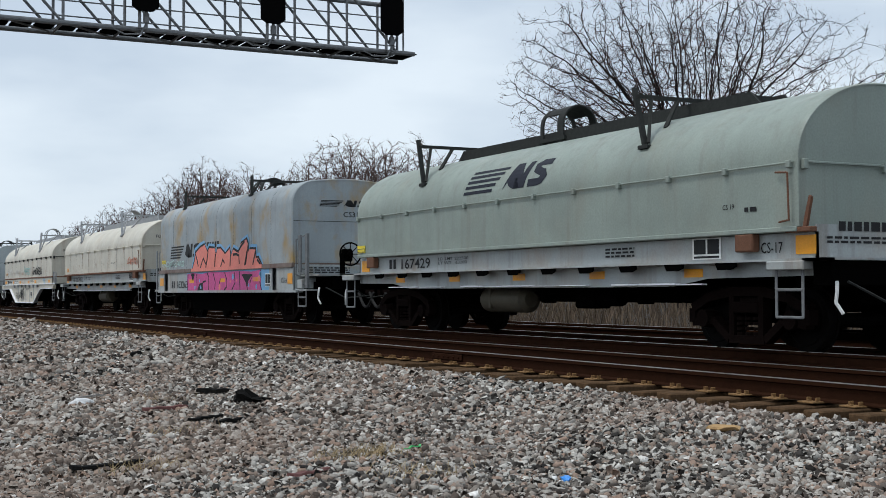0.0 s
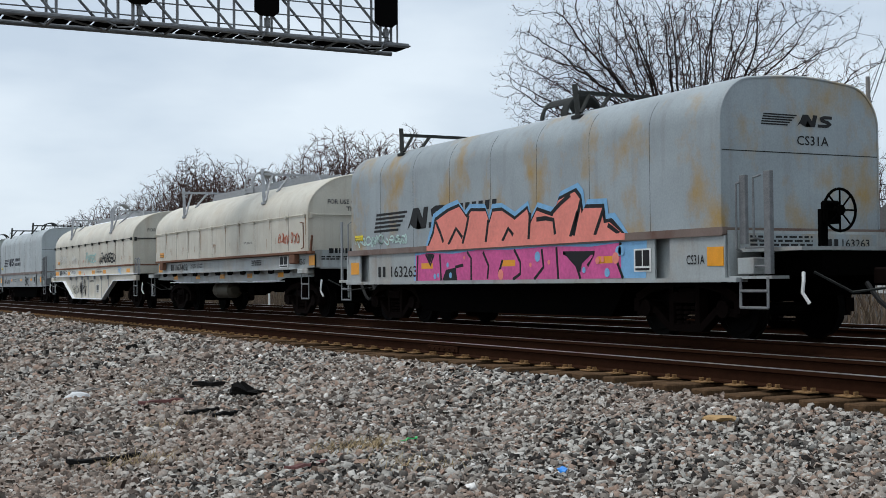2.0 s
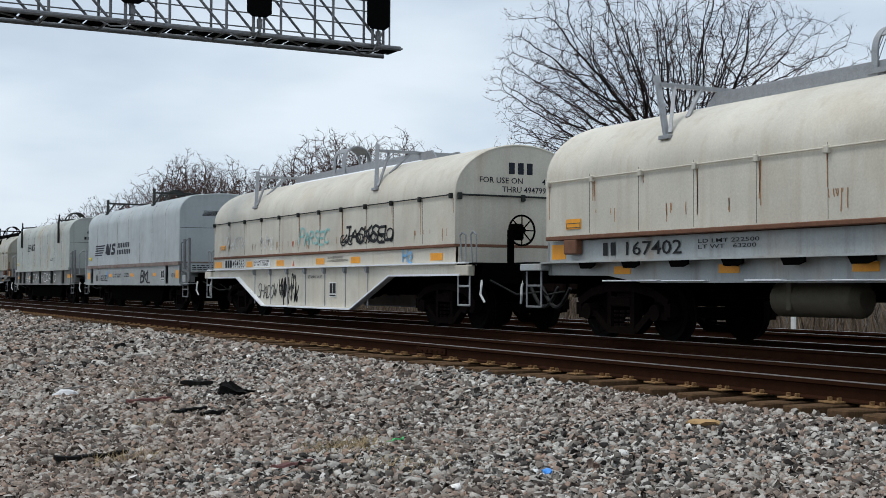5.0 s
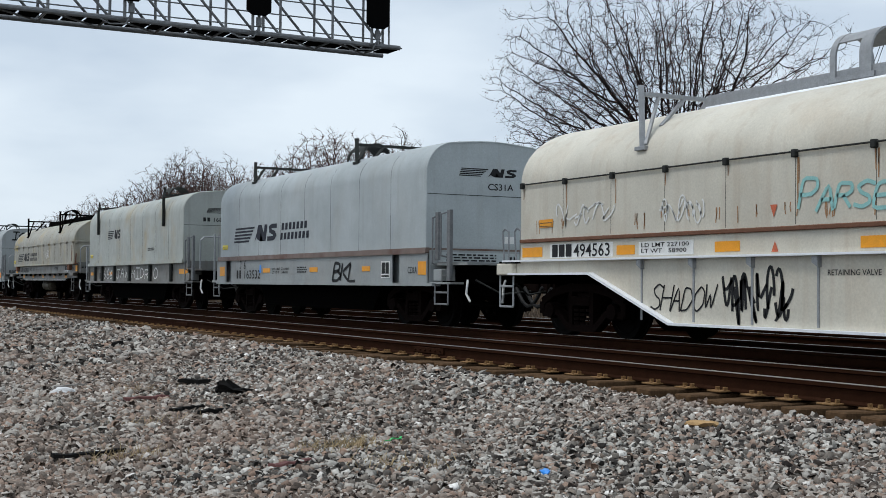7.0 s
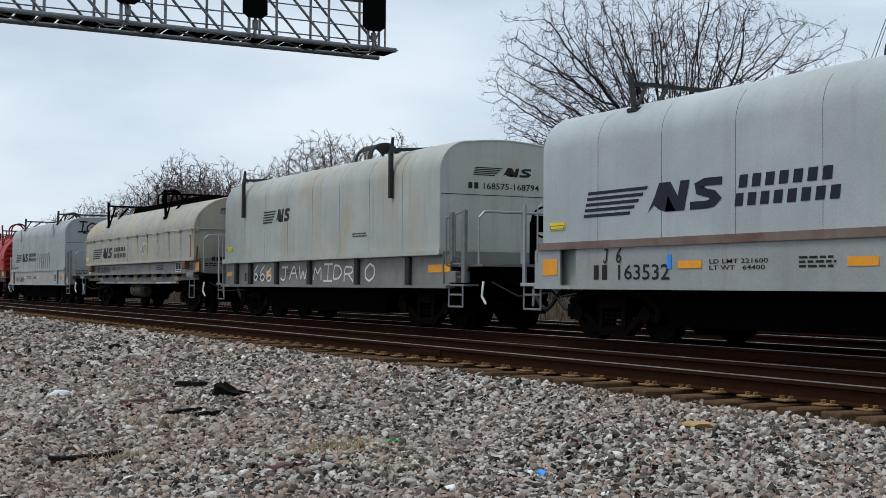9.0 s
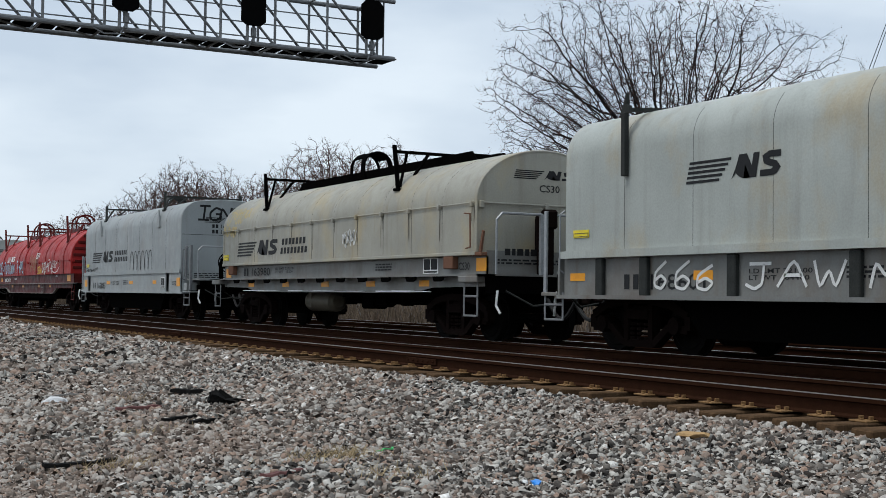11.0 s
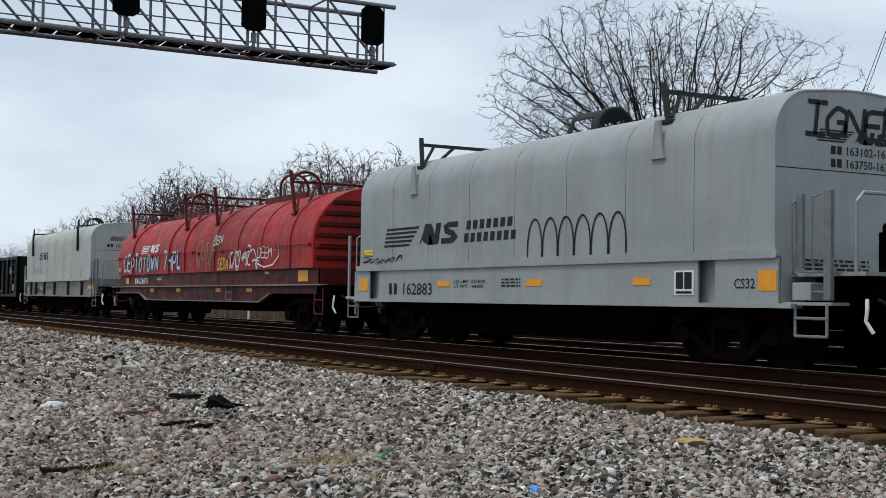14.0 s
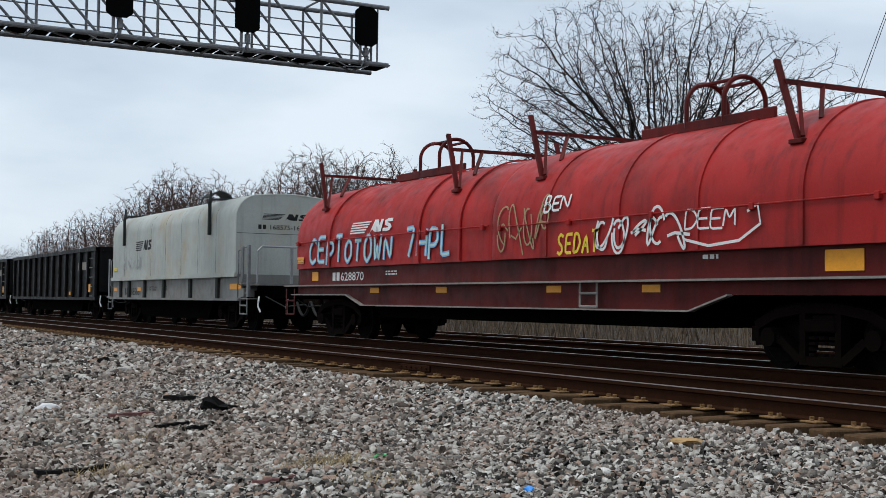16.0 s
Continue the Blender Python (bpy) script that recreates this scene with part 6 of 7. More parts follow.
# ---- signal gantry ----
def signal_gantry():
    thing = tagged(new("signal_gantry"), "galvanised steel truss signal gantry reaching over the tracks", "gantry")
    x0, x1, z0, z1, ya, yb = -34.0, -35.4, 7.84, 9.55, 2.6, 16.55
    for x in (x0, x1):
        for z in (z0, z1):
            bm = bmesh.new()
            tube(bm, (x, ya, z), (x, yb + (0.01 if x == x0 else 0.11), z), 0.07, 10)
            part("chord", bm, "mast", thing)
    n = 8
    ys = np.linspace(ya + 0.6, yb - 0.55, n + 1)
    for i, y in enumerate(ys):
        for x in (x0, x1):
            bm = bmesh.new()
            tube(bm, (x, y, z0), (x, y, z1), 0.04, 8)
            part("upright", bm, "mast", thing)
            if i:
                bm = bmesh.new()
                tube(bm, (x, ys[i - 1], z1), (x, y, z0), 0.04, 8)
                part("diagonal", bm, "mast", thing)
        bm = bmesh.new()
        tube(bm, (x0, y, z0), (x1, y, z0), 0.035, 6)
        tube(bm, (x0, y, z1), (x1, y, z1), 0.035, 6)
        if i:
            tube(bm, (x0, ys[i - 1], z0), (x1, y, z0), 0.03, 6)
        pieces("cross_tie", bm, "mast", thing)
    bm = bmesh.new()
    for k in range(24):
        y = ya + 0.3 + k * 0.58
        box(bm, x1 + 0.2, x0 - 0.2, y, y + 0.5, z0 + 0.03, z0 + 0.06)
    part("walkway_grating", bm, "under", thing, "dark steel grating")
    bm = bmesh.new()
    for z in (8.3, 8.72, 9.15):
        tube(bm, (x1 + 0.1, ya, z), (x1 + 0.1, yb, z), 0.02, 6)
    part("guard_rail", bm, "mast", thing)
    bm = bmesh.new()
    for x in (x0, x1):
        tube(bm, (x, 2.6, -0.5), (x, 2.6, z1 + 0.1), 0.14, 12)
    for z in np.arange(0.3, 9, 1.4):
        tube(bm, (x0, 2.6, z), (x1, 2.6, z + 0.7), 0.04, 6)
        tube(bm, (x1, 2.6, z + 0.7), (x0, 2.6, z + 1.4), 0.04, 6)
    part("mast", bm, "mast", thing)
    for y in (15.7, 12.05, 8.48):
        bm = bmesh.new()
        prof8 = [(-0.2, 0), (0.2, 0), (0.36, 0.12), (0.36, 1.0), (0.2, 1.16), (-0.2, 1.16), (-0.36, 1.0), (-0.36, 0.12)]
        f = [bm.verts.new((x0 + 0.32, y + a, 8.28 + b)) for a, b in prof8]
        g = [bm.verts.new((x0 + 0.28, y + a, 8.28 + b)) for a, b in prof8]
        bm.faces.new(f)
        bm.faces.new(g[::-1])
        for i in range(8):
            j = (i + 1) % 8
            bm.faces.new((f[i], f[j], g[j], g[i]))
        box(bm, x0 + 0.0, x0 + 0.28, y - 0.16, y + 0.16, 8.36, 9.34, 0.02)
        bmesh.ops.recalc_face_normals(bm, faces=bm.faces)
        head = part("signal_head", bm, "signal", thing, "black signal backboard with rounded corners")
        bm = bmesh.new()
        for dy in (-0.12, 0.06):
            tube(bm, (x0 + 0.15, y + dy, z0), (x0 + 0.15, y + dy, 8.5), 0.045, 8)
        tube(bm, (x0 + 0.15, y + 0.06, 8.0), (x0 + 0.15, y + 0.06, 8.25), 0.085, 8)
        path_tube(bm, [(x0 + 0.15, y + 0.06, 8.0), (x0 + 0.18, y - 0.1, 7.68), (x0 + 0.1, y - 0.5, 7.66), (x0 + 0.05, y - 0.8, 7.8)], 0.02, 5)
        part("signal_bracket", bm, "mast", head)
    bm = bmesh.new()
    tube(bm, (x0, yb - 0.35, z0), (x0, yb - 0.35, z1), 0.03, 6)
    tube(bm, (x0, yb - 0.8, z0), (x0, yb - 0.35, 8.7), 0.03, 6)
    part("end_stay", bm, "mast", thing)


signal_gantry()


# ---- trees ----
def tube_mesh(segs, sides):
    """Vertices and triangles of many tapered tubes (p0, p1, r0, r1)."""
    s = np.array(segs, np.float64)
    a, b, r0, r1 = s[:, 0:3], s[:, 3:6], s[:, 6], s[:, 7]
    d = b - a
    d /= np.maximum(np.linalg.norm(d, axis=1, keepdims=True), 1e-6)
    ref = np.where(np.abs(d[:, 2:3]) < 0.9, np.array([[0, 0, 1.0]]), np.array([[1.0, 0, 0]]))
    u = np.cross(d, ref)
    u /= np.linalg.norm(u, axis=1, keepdims=True)
    w = np.cross(d, u)
    ang = np.arange(sides) * 2 * np.pi / sides
    ring = u[:, None, :] * np.cos(ang)[None, :, None] + w[:, None, :] * np.sin(ang)[None, :, None]
    v = np.concatenate([a[:, None] + ring * r0[:, None, None], b[:, None] + ring * r1[:, None, None]], 1).reshape(-1, 3)
    base = (np.arange(len(s)) * 2 * sides)[:, None]
    k = np.arange(sides)[None, :]
    j = (k + 1) % sides
    t = np.concatenate([np.stack([base + k, base + j, base + sides + j], -1), np.stack([base + k, base + sides + j, base + sides + k], -1)], 1).reshape(-1, 3)
    return v, t


def grow(seed, trunk_h, limbs, centre, wide, high, count, step, reach, twig, radius, spread=0.8, shoots=2, shoot=0.4):
    """A bare tree that fills a lumpy dome: limbs reach for scattered points, fork on the way and end in fine shoots.
    Returns thick branches, thin ones, the shoots' corners and bud places."""
    rnd = np.random.RandomState(seed)
    d = rnd.normal(0, 1, (count, 3))
    d /= np.linalg.norm(d, axis=1, keepdims=True)
    ang = np.arctan2(d[:, 1], d[:, 0])
    ph = rnd.uniform(0, 6.28, 4)
    lump = 1 + 0.1 * np.sin(3 * ang + ph[0] + 2 * d[:, 2]) + 0.08 * np.sin(5 * ang + ph[1] - 5 * d[:, 2]) + 0.06 * np.sin(9 * ang + ph[2] + 7 * d[:, 2])
    goal = d * (rnd.rand(count) ** 0.42 * lump)[:, None] * np.array([wide, wide, high]) + np.array([0, 0, centre])
    goal = goal[goal[:, 2] > trunk_h + 0.13 * np.hypot(goal[:, 0], goal[:, 1])]
    place, parent = [np.zeros(3)], [-1]
    for i in range(1, 7):
        place.append(np.array([0.05 * i, 0.03 * i, trunk_h * i / 6]) + rnd.normal(0, 0.03, 3))
        parent.append(i - 1)
    for k in range(limbs):
        a = k * 2 * math.pi / limbs + rnd.uniform(-0.3, 0.3)
        up = np.array([math.cos(a) * spread, math.sin(a) * spread, rnd.uniform(0.7, 1.6)])
        at = 6 - k % 2
        for i in range(4):
            up += rnd.normal(0, 0.12, 3)
            place.append(place[at] + up / np.linalg.norm(up) * step * 1.6)
            parent.append(at)
            at = len(place) - 1
    near, best, start = np.zeros(len(goal), int), np.full(len(goal), 1e9), 1
    forks = collections.Counter(parent)
    for turn in range(120):
        kd = kdtree.KDTree(len(place) - start)
        for i in range(start, len(place)):
            kd.insert(place[i], i)
        kd.balance()
        for g in range(len(goal)):
            _, i, far = kd.find(goal[g])
            if far < best[g]:
                best[g], near[g] = far, i
        live = best > reach
        goal, near, best = goal[live], near[live], best[live]
        if len(goal) < count * 0.01:
            break
        pull = collections.defaultdict(lambda: np.zeros(3))
        for g in range(len(goal)):
            pull[near[g]] += (goal[g] - place[near[g]]) / best[g]
        start = len(place)
        for i, v in pull.items():
            if forks[i] < 3:
                v = v / (np.linalg.norm(v) + 1e-6) + rnd.normal(0, 0.13, 3)
                place.append(place[i] + v / np.linalg.norm(v) * step)
                parent.append(i)
                forks[i] += 1
        if len(place) == start:
            break
    n = len(place)
    flow = np.zeros(n)
    for i in range(n - 1, 0, -1):
        flow[i] = max(flow[i], 1.0)
        flow[parent[i]] += flow[i]
    width = np.maximum(twig, radius * (flow / flow[1]) ** 0.49)
    thick, thin, fine, buds = [], [], [], []
    for i in range(1, n):
        p = parent[i]
        row = (*place[p], *place[i], min(width[p], width[i] * 1.35) if p else width[i] * 1.3, width[i])
        (thick if width[i] > twig * 2.2 else thin).append(row)
        if forks[i] == 0 or rnd.rand() < 0.35:
            along = (place[i] - place[p]) / np.linalg.norm(place[i] - place[p])
            for _ in range(shoots):
                v = along + rnd.normal(0, 0.45, 3) + np.array([0, 0, 0.15])
                v *= shoot * rnd.uniform(0.5, 1.2) / np.linalg.norm(v)
                tip = place[i] + v
                side = np.cross(v, rnd.normal(0, 1, 3))
                side *= twig * 0.9 / np.linalg.norm(side)
                fine += [place[i] - side, place[i] + side, tip]
                buds.append(tip)
    return thick, thin, np.array(fine), buds


def bud_mesh(buds, size, seed, per=3):
    rnd = np.random.RandomState(seed)
    c = np.repeat(np.array(buds), per, 0) + rnd.normal(0, 0.07, (len(buds) * per, 3))
    off = rnd.normal(0, size, (len(c), 3, 3))
    v = (c[:, None] + off).reshape(-1, 3)
    return v, np.arange(len(v)).reshape(-1, 3)


def tree(label, seed, place, group="", scale=1.0, bark="bark", twigs="twig", bud=0.018, **kw):
    thing = tagged(new("tree"), label, "tree", group)
    thick, thin, fine, buds = grow(seed, **kw)
    v, t = tube_mesh(thick, 5)
    mesh_from("trunk", v, t, bark, thing)
    v, t = tube_mesh(thin, 3)
    crown = mesh_from("crown", v, t, twigs, thing)
    tagged(mesh_from("shoot", fine, np.arange(len(fine)).reshape(-1, 3), twigs, crown), kind="stuff")
    v, t = bud_mesh(buds, bud, seed, 1)
    tagged(mesh_from("bud_specks", v, t, "bud", crown), kind="stuff")
    thing.matrix_basis = pose(*place) @ Matrix.Scale(scale, 4)
    return thing


tree("large bare tree with spreading dark limbs and reddish buds", 8, (-39.55, 30.65, 0.1), bud=0.016, trunk_h=4.8, limbs=8, centre=7.5, wide=6.85, high=5.05, count=10500, step=0.21, reach=0.27, twig=0.0072, radius=0.32, spread=1.0, shoots=4, shoot=0.36)

FAR = ((31, 7, 3.7, 4.3), (32, 6, 3.0, 4.6), (33, 8, 4.2, 4.0), (34, 6, 3.4, 4.8))
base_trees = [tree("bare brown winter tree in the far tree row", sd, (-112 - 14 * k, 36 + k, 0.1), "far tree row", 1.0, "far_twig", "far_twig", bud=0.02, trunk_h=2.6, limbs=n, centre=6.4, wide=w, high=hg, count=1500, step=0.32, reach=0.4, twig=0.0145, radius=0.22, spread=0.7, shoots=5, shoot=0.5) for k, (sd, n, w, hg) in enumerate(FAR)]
rt = random.Random(8)


def skyline(bear):
    """How high over the horizon the far tree row stands, as a slope, by bearing from the track."""
    return float(np.interp(bear, [7.5, 9.4, 11.3, 12.8, 14.0, 15.4, 16.0, 17.0, 18.4, 19.4, 20.8, 21.5, 22.8, 24.1, 25.3, 26.4, 28.4, 31], [0.037, 0.043, 0.058, 0.071, 0.076, 0.09, 0.101, 0.104, 0.098, 0.094, 0.102, 0.117, 0.13, 0.134, 0.128, 0.118, 0.108, 0.1]))


# bearing from the track, share of the skyline's height, distance beyond the front row
ROW = [(b + rt.uniform(-0.25, 0.25), rt.uniform(0.88, 1.0), 0) for b in np.arange(8.0, 31.0, 0.95)]
ROW += [(b + rt.uniform(-0.4, 0.4), rt.uniform(0.72, 0.92), rt.uniform(12, 30)) for b in np.arange(8.4, 30.0, 1.5)]
ROW += [(15.7, 0.97, 6), (16.6, 1.0, 9), (17.5, 0.98, 5), (46.8, 0.95, -25), (43.4, 1.5, -35)]
own = []
for k, (bear, f, back) in enumerate(ROW):
    dist = float(np.interp(bear, [8, 12, 16, 24, 31], [215, 170, 132, 97, 100])) + back
    a, high = radians(bear), (skyline(bear) * f * dist + 0.8) / 11.5
    m = pose(-dist * math.cos(a), dist * math.sin(a), 0.1, 0, 0, rt.uniform(0, 360)) @ Matrix.Diagonal((high * 1.05, high * 1.05, high, 1))
    if k < 4:
        own.append(m)
    else:
        copy_thing(base_trees[k % 4], m)
for b, m in zip(base_trees, own):
    b.matrix_basis = m


# ---- far side: brush, fence posts, house, parked car, wires ----
def brush():
    rnd = np.random.RandomState(5)
    n = 26000
    x = -rnd.uniform(-6, 150, n)
    y = 22.5 + np.abs(rnd.normal(0, 4.5, n))
    z = ground_height(x, y)
    hgt = rnd.uniform(0.25, 1.0, n) * (0.6 + 0.6 * (np.sin(x * 0.7) * np.sin(x * 0.23 + 1) > -0.1))
    lean = rnd.normal(0, 0.25, (n, 2))
    w = rnd.uniform(0.012, 0.04, n)
    a = rnd.uniform(0, np.pi, n)
    p0 = np.stack([x - w * np.cos(a), y - w * np.sin(a), z], -1)
    p1 = np.stack([x + w * np.cos(a), y + w * np.sin(a), z], -1)
    p2 = np.stack([x + lean[:, 0] * hgt, y + lean[:, 1] * hgt, z + hgt], -1)
    v = np.stack([p0, p1, p2], 1).reshape(-1, 3)
    ob = mesh_from("dry_brush", v, np.arange(3 * n).reshape(-1, 3), "brush")
    tagged(ob, "dry brown winter brush along the far bank", "brush", kind="stuff")


brush()


def white_post(x, y):
    thing = tagged(new("marker_post"), "white marker post beside the far track", "post", "white marker posts")
    bm = bmesh.new()
    box(bm, -0.07, 0.07, -0.03, 0.03, 0, 1.25, 0.01)
    part("post", bm, "white", thing)
    bm = bmesh.new()
    box(bm, -0.075, 0.075, -0.035, 0.035, 1.25, 1.29, 0.008)
    part("cap", bm, "galv", thing)
    thing.location = (x, y, float(ground_height(np.array(x), np.array(y))) - 0.02)


for x, y in ((-22.55, 21.2), (-60, 21.5)):
    white_post(x, y)


def parked_car(x, y, turn):
    thing = tagged(new("parked_car"), "red parked car beyond the far bank", "car")
    bm = bmesh.new()
    prism(bm, [(-2.2, 0.35), (2.2, 0.35), (2.25, 0.75), (1.5, 0.95), (0.8, 1.42), (-1.0, 1.45), (-1.7, 0.98), (-2.2, 0.9)], -0.85, 0.85)
    part("body", bm, "carred", thing)
    bm = bmesh.new()
    prism(bm, [(-1.5, 1.0), (1.3, 0.98), (0.72, 1.36), (-0.95, 1.38)], -0.87, 0.87)
    part("side_window", bm, "glass", thing)
    for wx in (-1.4, 1.4):
        for s in (-1, 1):
            bm = bmesh.new()
            tube(bm, (wx, s * 0.7, 0.33), (wx, s * 0.9, 0.33), 0.33, 16)
            part("wheel", bm, "rubber", thing)
    thing.matrix_basis = pose(x, y, float(ground_height(np.array(x), np.array(y))), 0, 0, turn)


parked_car(-52.6, 36, 20)


def house(x, y, turn, w, d, hgt):
    thing = tagged(new("house"), "white-sided building far beyond the tracks", "house", "far buildings")
    bm = bmesh.new()
    box(bm, -w / 2, w / 2, -d / 2, d / 2, 0, hgt)
    part("wall", bm, "house", thing)
    bm = bmesh.new()
    prism(bm, [(-w / 2 - 0.3, hgt), (w / 2 + 0.3, hgt), (0, hgt + w * 0.3)], -d / 2 - 0.3, d / 2 + 0.3)
    part("roof", bm, "roof", thing)
    for k in range(3):
        bm = bmesh.new()
        box(bm, -w / 2 + 1 + k * 2, -w / 2 + 1.9 + k * 2, -d / 2 - 0.03, -d / 2 + 0.05, 0.9, 2.0)
        part("window", bm, "glass", thing)
    thing.matrix_basis = pose(x, y, float(ground_height(np.array(x), np.array(y))), 0, 0, turn)


house(-107.2, 34, 15, 7, 6, 1.4)
house(-34.0, 40, 10, 8, 6, 1.6)


def guy_wires():
    thing = tagged(new("guy_wires"), "two thin dark steel guy wires against the sky", "cable")
    for top, foot in (((-29.5, 34.1, 13.9), (-32.8, 30.8, 0.2)), ((-29.3, 34.3, 14.7), (-33.0, 30.6, 0.2))):
        bm = bmesh.new()
        tube(bm, top, foot, 0.012, 5)
        part("wire", bm, "under", thing)


guy_wires()


def utility_pole(x, y, tall):
    thing = tagged(new("utility_pole"), "weathered grey wooden utility pole beyond the tracks", "pole")
    base = float(ground_height(np.array(x), np.array(y))) - 0.1
    part("pole", tube(bmesh.new(), (0, 0, 0), (0, 0, tall), 0.095, 12, 0.075), "greystick", thing)
    part("cap", tube(bmesh.new(), (0, 0, tall), (0, 0, tall + 0.04), 0.08, 12, 0.06), "galv", thing)
    for z in (tall - 3.6, tall - 4.1):
        part("wire", tube(bmesh.new(), (0, 0, z), (60, 25, z + 0.2), 0.014, 5), "under", thing)
    thing.location = (x, y, base)


utility_pole(-31.3, 32.3, 7.5)


# ---- loose things on the gravel ----
def on_ground(x, y, up=0.0):
    return (x, y, float(ground_height(np.array(x), np.array(y))) + up)


def ragged(bm, sx, sy, sz, seed, cuts=2):
    """A broken lump."""
    rnd = random.Random(seed)
    r = bmesh.ops.create_icosphere(bm, subdivisions=cuts, radius=1.0)
    for v in r["verts"]:
        k = 1 + rnd.uniform(-0.25, 0.25)
        v.co = Vector((v.co.x * sx * k, v.co.y * sy * k, v.co.z * sz * k))
    return bm


def loose(name, label, category, x, y, bm, mat, up=0.0, turn=0.0, group=""):
    ob = part(name, bm, mat)
    ob.matrix_basis = Matrix.Translation(on_ground(x, y, up)) @ pose(0, 0, 0, 0, 0, turn)
    return tagged(ob, label, category, group)


def crumpled(sx, sy, sz, seed):
    bm = bmesh.new()
    return ragged(bm, sx, sy, sz, seed, 2)


def splinter(length, w, h, seed):
    """A split piece of wood, bent and tapering."""
    rnd = random.Random(seed)
    n, rings = 6, []
    bm = bmesh.new()
    for i in range(n + 1):
        x, y, z = -length / 2 + length * i / n, rnd.uniform(-0.03, 0.03), h / 2 + rnd.uniform(0, 0.02)
        a, b = w / 2 * (1 - 0.09 * i) * rnd.uniform(0.6, 1.1), h / 2 * rnd.uniform(0.7, 1.1)
        rings.append([bm.verts.new(p) for p in ((x, y - a, z - b), (x, y + a, z - b * 0.8), (x, y + a * 0.8, z + b), (x, y - a * 0.7, z + b * 0.7))])
    for p, q in zip(rings, rings[1:]):
        for k in range(4):
            bm.faces.new((p[k], p[(k + 1) % 4], q[(k + 1) % 4], q[k]))
    bm.faces.new(rings[0])
    bm.faces.new(rings[-1][::-1])
    bmesh.ops.recalc_face_normals(bm, faces=bm.faces)
    return bm


loose("plastic_wrapper", "crumpled bright blue plastic wrapper on the gravel", "litter", -7.52, 4.82, crumpled(0.05, 0.035, 0.025, 1), "blue", 0.03)
loose("plastic_scrap", "thin white plastic scrap beside the blue wrapper", "litter", -7.60, 4.78, crumpled(0.025, 0.02, 0.02, 2), "white", 0.025)
loose("green_strip", "flat bright green plastic strip on the gravel", "litter", -9.47, 4.6, splinter(0.24, 0.035, 0.012, 3), "green", 0.028, -60)
loose("ochre_block", "broken ochre wooden block near the tie ends", "rubble", -8.16, 6.73, crumpled(0.14, 0.09, 0.035, 4), "block", 0.03, 30)
bm = bmesh.new()
ragged(bm, 0.13, 0.12, 0.1, 5, 3)
for v in bm.verts:
    if v.co.y > 0.02:
        v.co.y *= 2.9
        v.co.z *= 0.35
    if v.co.z > 0.05:
        v.co.z *= 1.3
loose("charred_stump", "charred black chunk of wood on the gravel", "debris", -14.3, 4.77, bm, "charred", 0.05, -20)
loose("pale_boulder", "pale grey stone lying among the gravel", "stone", -15.57, 3.18, crumpled(0.1, 0.16, 0.07, 7), "pale", 0.04)
loose("pale_boulder", "small white stone lying among the gravel", "stone", -13.8, 6.68, crumpled(0.05, 0.06, 0.045, 8), "pale", 0.03)
loose("wood_splinter", "reddish rotten wood splinter on the gravel", "debris", -14.23, 3.82, splinter(0.55, 0.07, 0.04, 9), "stick", 0.03, 105)
loose("wood_splinter", "charred dark stick on the gravel", "debris", -16.05, 4.92, splinter(0.45, 0.09, 0.06, 10), "charred", 0.03, 40)
loose("wood_splinter", "grey weathered stick on the gravel", "debris", -16.36, 3.47, splinter(0.7, 0.05, 0.03, 11), "greystick", 0.03, 130)
loose("wood_splinter", "blackened split stick on the gravel", "debris", -13.08, 3.94, splinter(0.5, 0.08, 0.04, 12), "charred", 0.025, 125)
loose("wood_splinter", "blackened bark piece on the gravel", "debris", -12.45, 4.05, splinter(0.35, 0.08, 0.05, 15), "charred", 0.02, 100)
loose("wood_splinter", "dark wet bark pieces on the gravel", "debris", -10.13, 2.28, splinter(0.6, 0.1, 0.035, 13), "charred", 0.02, 95)
loose("wood_splinter", "dark brown bark strip on the gravel", "debris", -8.78, 3.45, splinter(0.5, 0.09, 0.02, 14), "stick", 0.02, 115)
loose("wood_splinter", "thin pale stick on the gravel", "debris", -9.1, 5.05, splinter(0.22, 0.03, 0.02, 16), "greystick", 0.03, 85)
loose("red_scrap", "small dark red scrap on the far gravel", "litter", -21.42, 6.14, crumpled(0.03, 0.05, 0.03, 17), "redtag", 0.03)
loose("dark_stone", "dark stone on the far gravel", "stone", -23.95, 5.9, crumpled(0.09, 0.12, 0.08, 18), "charred", 0.05)


def straw_tuft(x, y, seed, n=160, r=0.25):
    rnd = np.random.RandomState(seed)
    a = rnd.normal(0, r, (n, 2))
    px, py = x + a[:, 0] * 0.7, y + a[:, 1]
    z = ground_height(px, py) + 0.02
    tip = rnd.normal(0, 0.07, (n, 2))
    hgt = rnd.uniform(0.03, 0.12, n)
    w = 0.004
    v = np.stack([np.stack([px - w, py, z], -1), np.stack([px + w, py + w, z], -1), np.stack([px + tip[:, 0], py + tip[:, 1], z + hgt], -1)], 1).reshape(-1, 3)
    tagged(mesh_from("straw_tuft", v, np.arange(3 * n).reshape(-1, 3), "grass"), "dry straw-coloured grass tuft in the gravel", "grass", "dry grass tufts", "stuff")


for k, (x, y, n) in enumerate(((-9.3, 4.1, 240), (-9.9, 2.5, 120), (-12.2, 3.3, 60), (-15.5, 4.0, 60), (-8.3, 4.1, 70))):
    straw_tuft(x, y, 50 + k, n, 0.2)


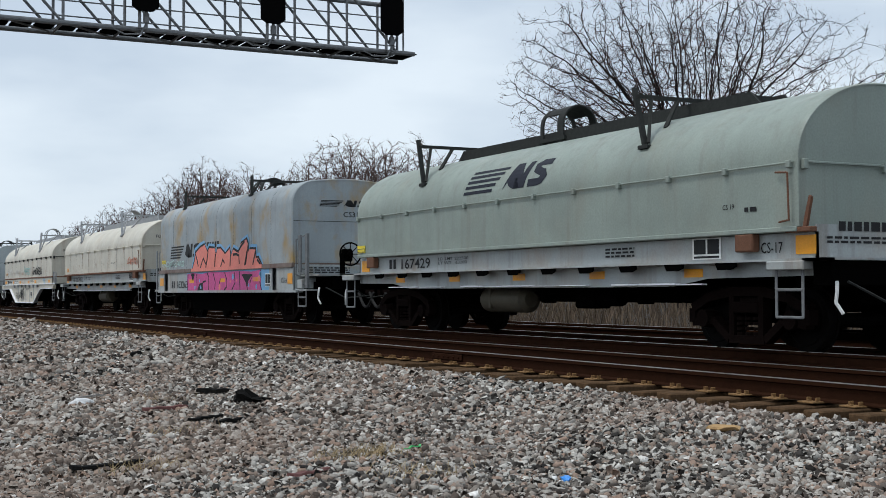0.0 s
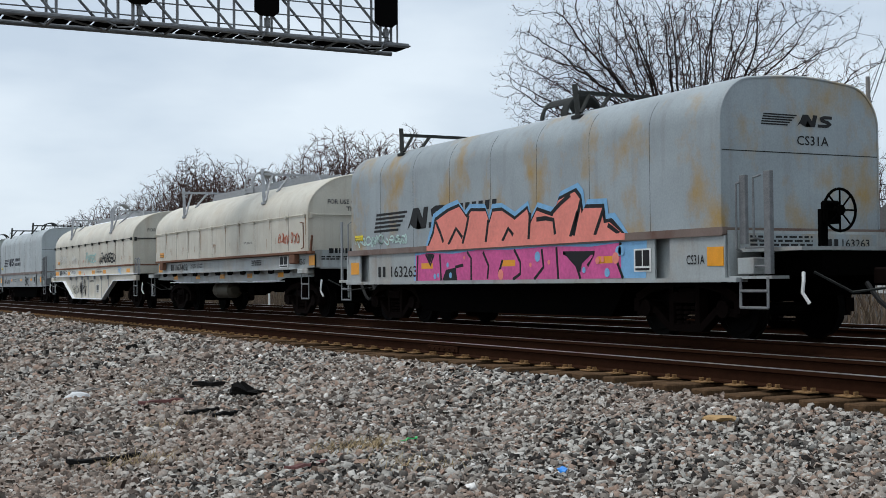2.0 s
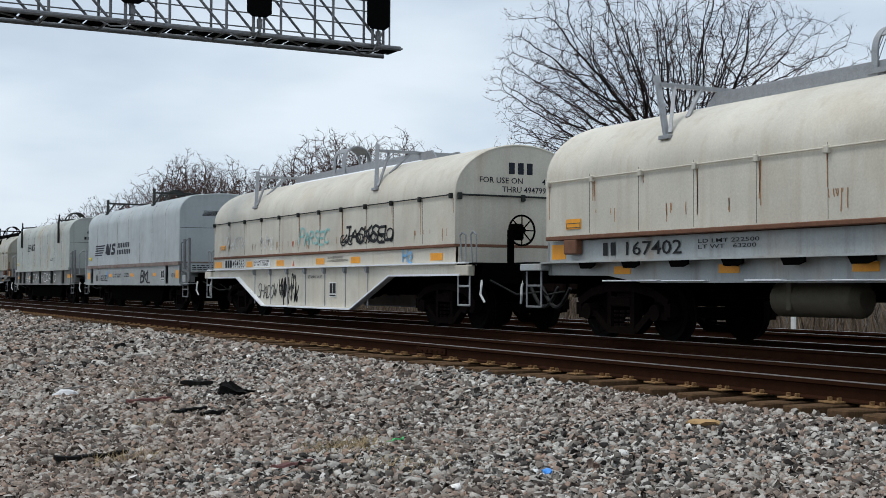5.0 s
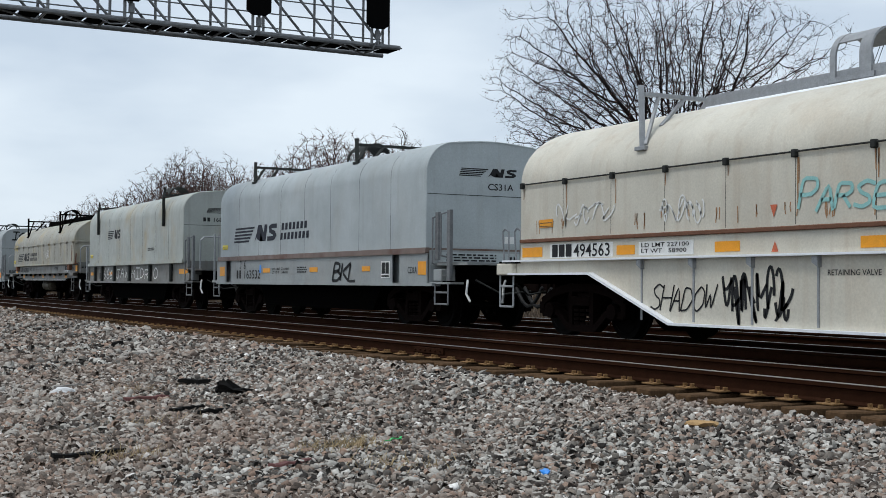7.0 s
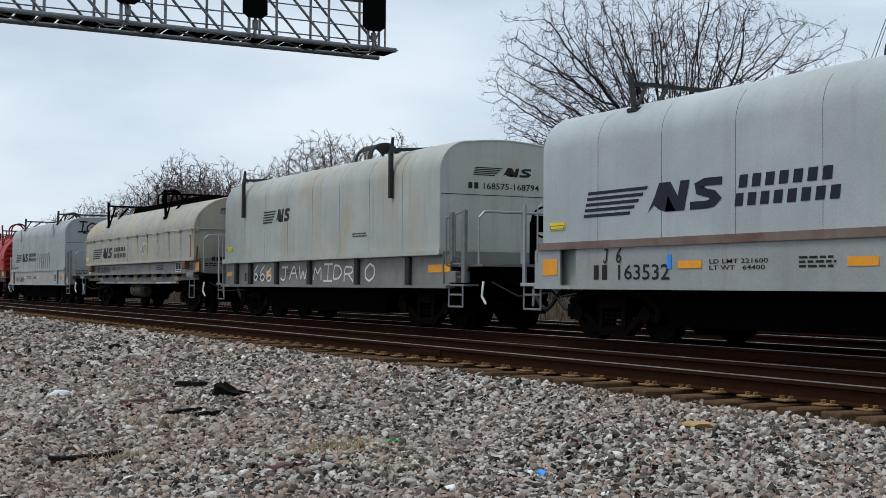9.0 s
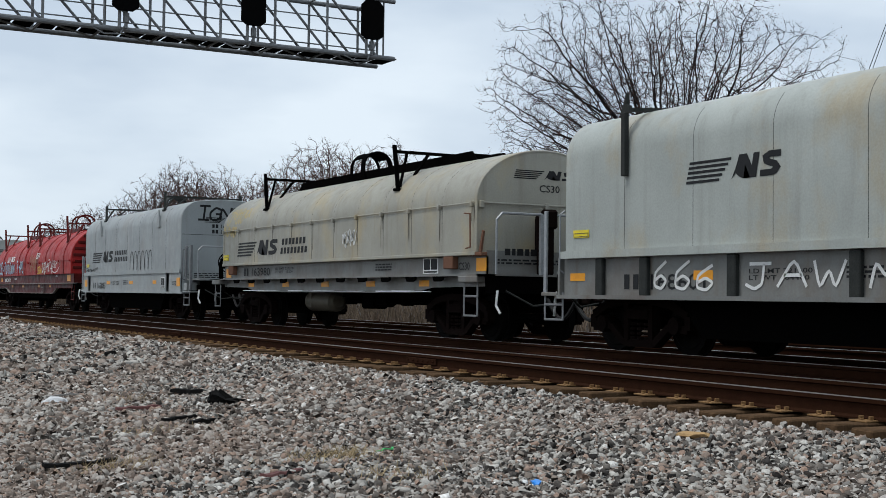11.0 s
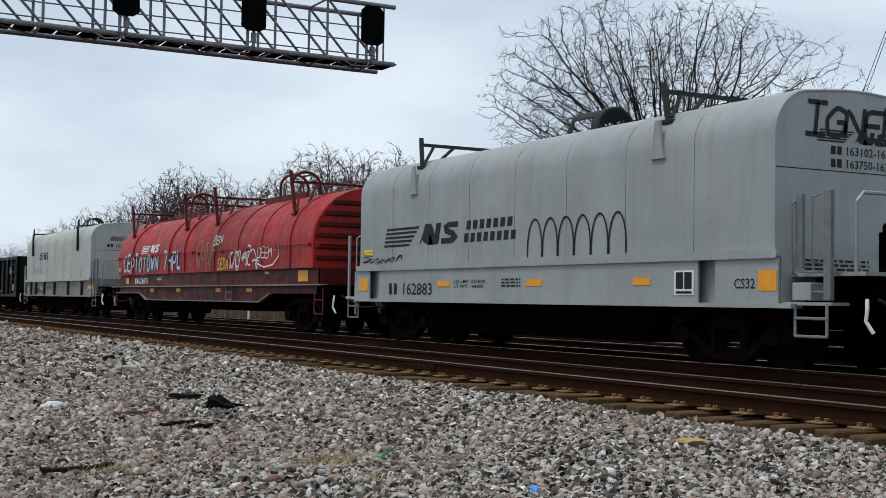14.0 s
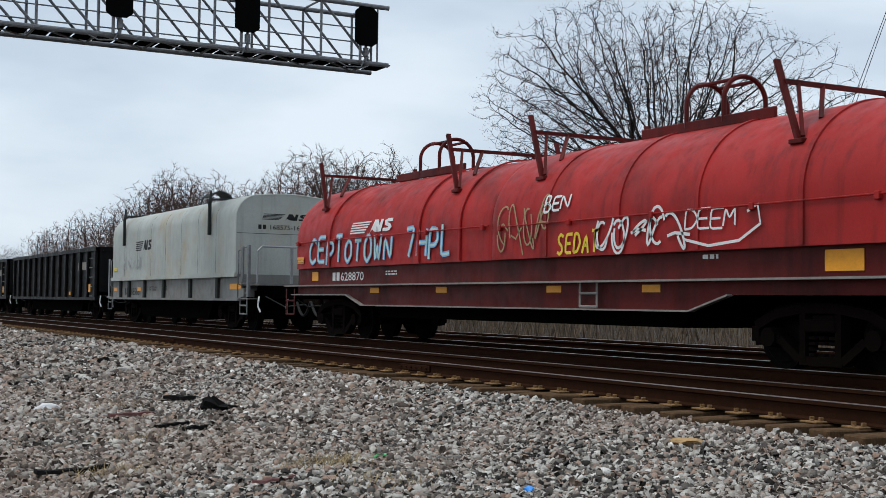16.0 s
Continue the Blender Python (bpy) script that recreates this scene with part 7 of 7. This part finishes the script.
def ballast():
    """Loose stones over the ground, dense near the camera, larger and sparser far off."""
    rnd = np.random.RandomState(12)
    corner = np.array([[x, y, z] for x in (-1, 1) for y in (-1, 1) for z in (-1, 1)], float) * 0.72
    tri = np.array([[0, 1, 3], [0, 3, 2], [4, 6, 7], [4, 7, 5], [0, 4, 5], [0, 5, 1], [2, 3, 7], [2, 7, 6], [1, 5, 7], [1, 7, 3]])
    variants = []
    for k in range(60):
        v = corner * (1 + rnd.uniform(-0.3, 0.3, (8, 3)))
        v[:, :2] *= np.where(v[:, 2:3] > 0, rnd.uniform(0.62, 1.0), 1.0)
        variants.append(v)
    variants = np.array(variants)
    placed = []

    def band(x0, x1, y0, y1, size, spread, keep):
        xs, ys = np.arange(x0, x1, spread), np.arange(y0, y1, spread)
        gx, gy = np.meshgrid(xs, ys)
        gx = gx.ravel() + rnd.uniform(-0.5, 0.5, gx.size) * spread
        gy = gy.ravel() + rnd.uniform(-0.5, 0.5, gy.size) * spread
        m = keep(gx, gy)
        gx, gy = gx[m], gy[m]
        placed.append((gx, gy, size * np.exp(np.clip(rnd.normal(0, 0.38, len(gx)), -0.8, 0.75))))

    bear = lambda x, y: np.degrees(np.arctan2(y, -x))
    off_tie = lambda x, y: (y < 7.66) | (np.abs((x + 420) % TIE - TIE / 2) < TIE / 2 - 0.13)
    seen = lambda x, y: (bear(x, y) > 5.5) & (bear(x, y) < 53) & off_tie(x, y)
    band(-11.5, -4.6, 0.7, 7.9, 0.0136, 0.0252, lambda x, y: seen(x, y) & (np.hypot(x, y) > 6.6))
    band(-20, -11.5, 1.0, 7.9, 0.0172, 0.0325, seen)
    band(-45, -20, 1.8, 7.9, 0.0255, 0.053, seen)
    band(-80, -45, 4.8, 8.1, 0.05, 0.13, seen)
    x, y, s = (np.concatenate(a) for a in zip(*placed))
    n = len(x)
    shape = variants[rnd.randint(0, 60, n)] * s[:, None, None] * (np.array([1.6, 1.15, 0.7]) * np.exp(rnd.normal(0, 0.14, (n, 3))))[:, None, :]
    q = rnd.normal(0, 1, (n, 4)) * np.array([1.0, 0.4, 0.4, 1.0])
    q /= np.linalg.norm(q, axis=1, keepdims=True)
    w, a, b, c = q.T
    rot = np.stack([np.stack([1 - 2 * (b * b + c * c), 2 * (a * b - c * w), 2 * (a * c + b * w)], -1), np.stack([2 * (a * b + c * w), 1 - 2 * (a * a + c * c), 2 * (b * c - a * w)], -1), np.stack([2 * (a * c - b * w), 2 * (b * c + a * w), 1 - 2 * (a * a + b * b)], -1)], 1)
    v = np.einsum("nij,nkj->nki", rot, shape)
    z = ground_height(x, y) + s * rnd.uniform(-0.1, 1.0, n)
    v += np.stack([x, y, z], -1)[:, None, :]
    t = tri[None] + (np.arange(n) * 8)[:, None, None]
    ob = mesh_from("ballast_stones", v.reshape(-1, 3), t.reshape(-1, 3), "stone")
    tagged(ob, "loose crushed ballast stones in mixed greys and browns", "gravel", kind="stuff")


ballast()


# ---- what moves ----
def motions():
    seconds = [k * 0.5 for k in range(33)]
    spin = [k / 15 for k in range(241)]
    for car, mid in TRAIN_CARS:
        walk(car, [(t, pose(mid + run(t), TRAIN, 0)) for t in seconds])
        for tk in car.children:
            for ws in tk.children:
                if ws.name.split(".")[0] == "wheelset":
                    x = ws.location.x
                    walk(ws, [(t, pose(x, 0, 0.42, 0, math.degrees(run(t) / 0.42) % 360, 0)) for t in spin])


motions()
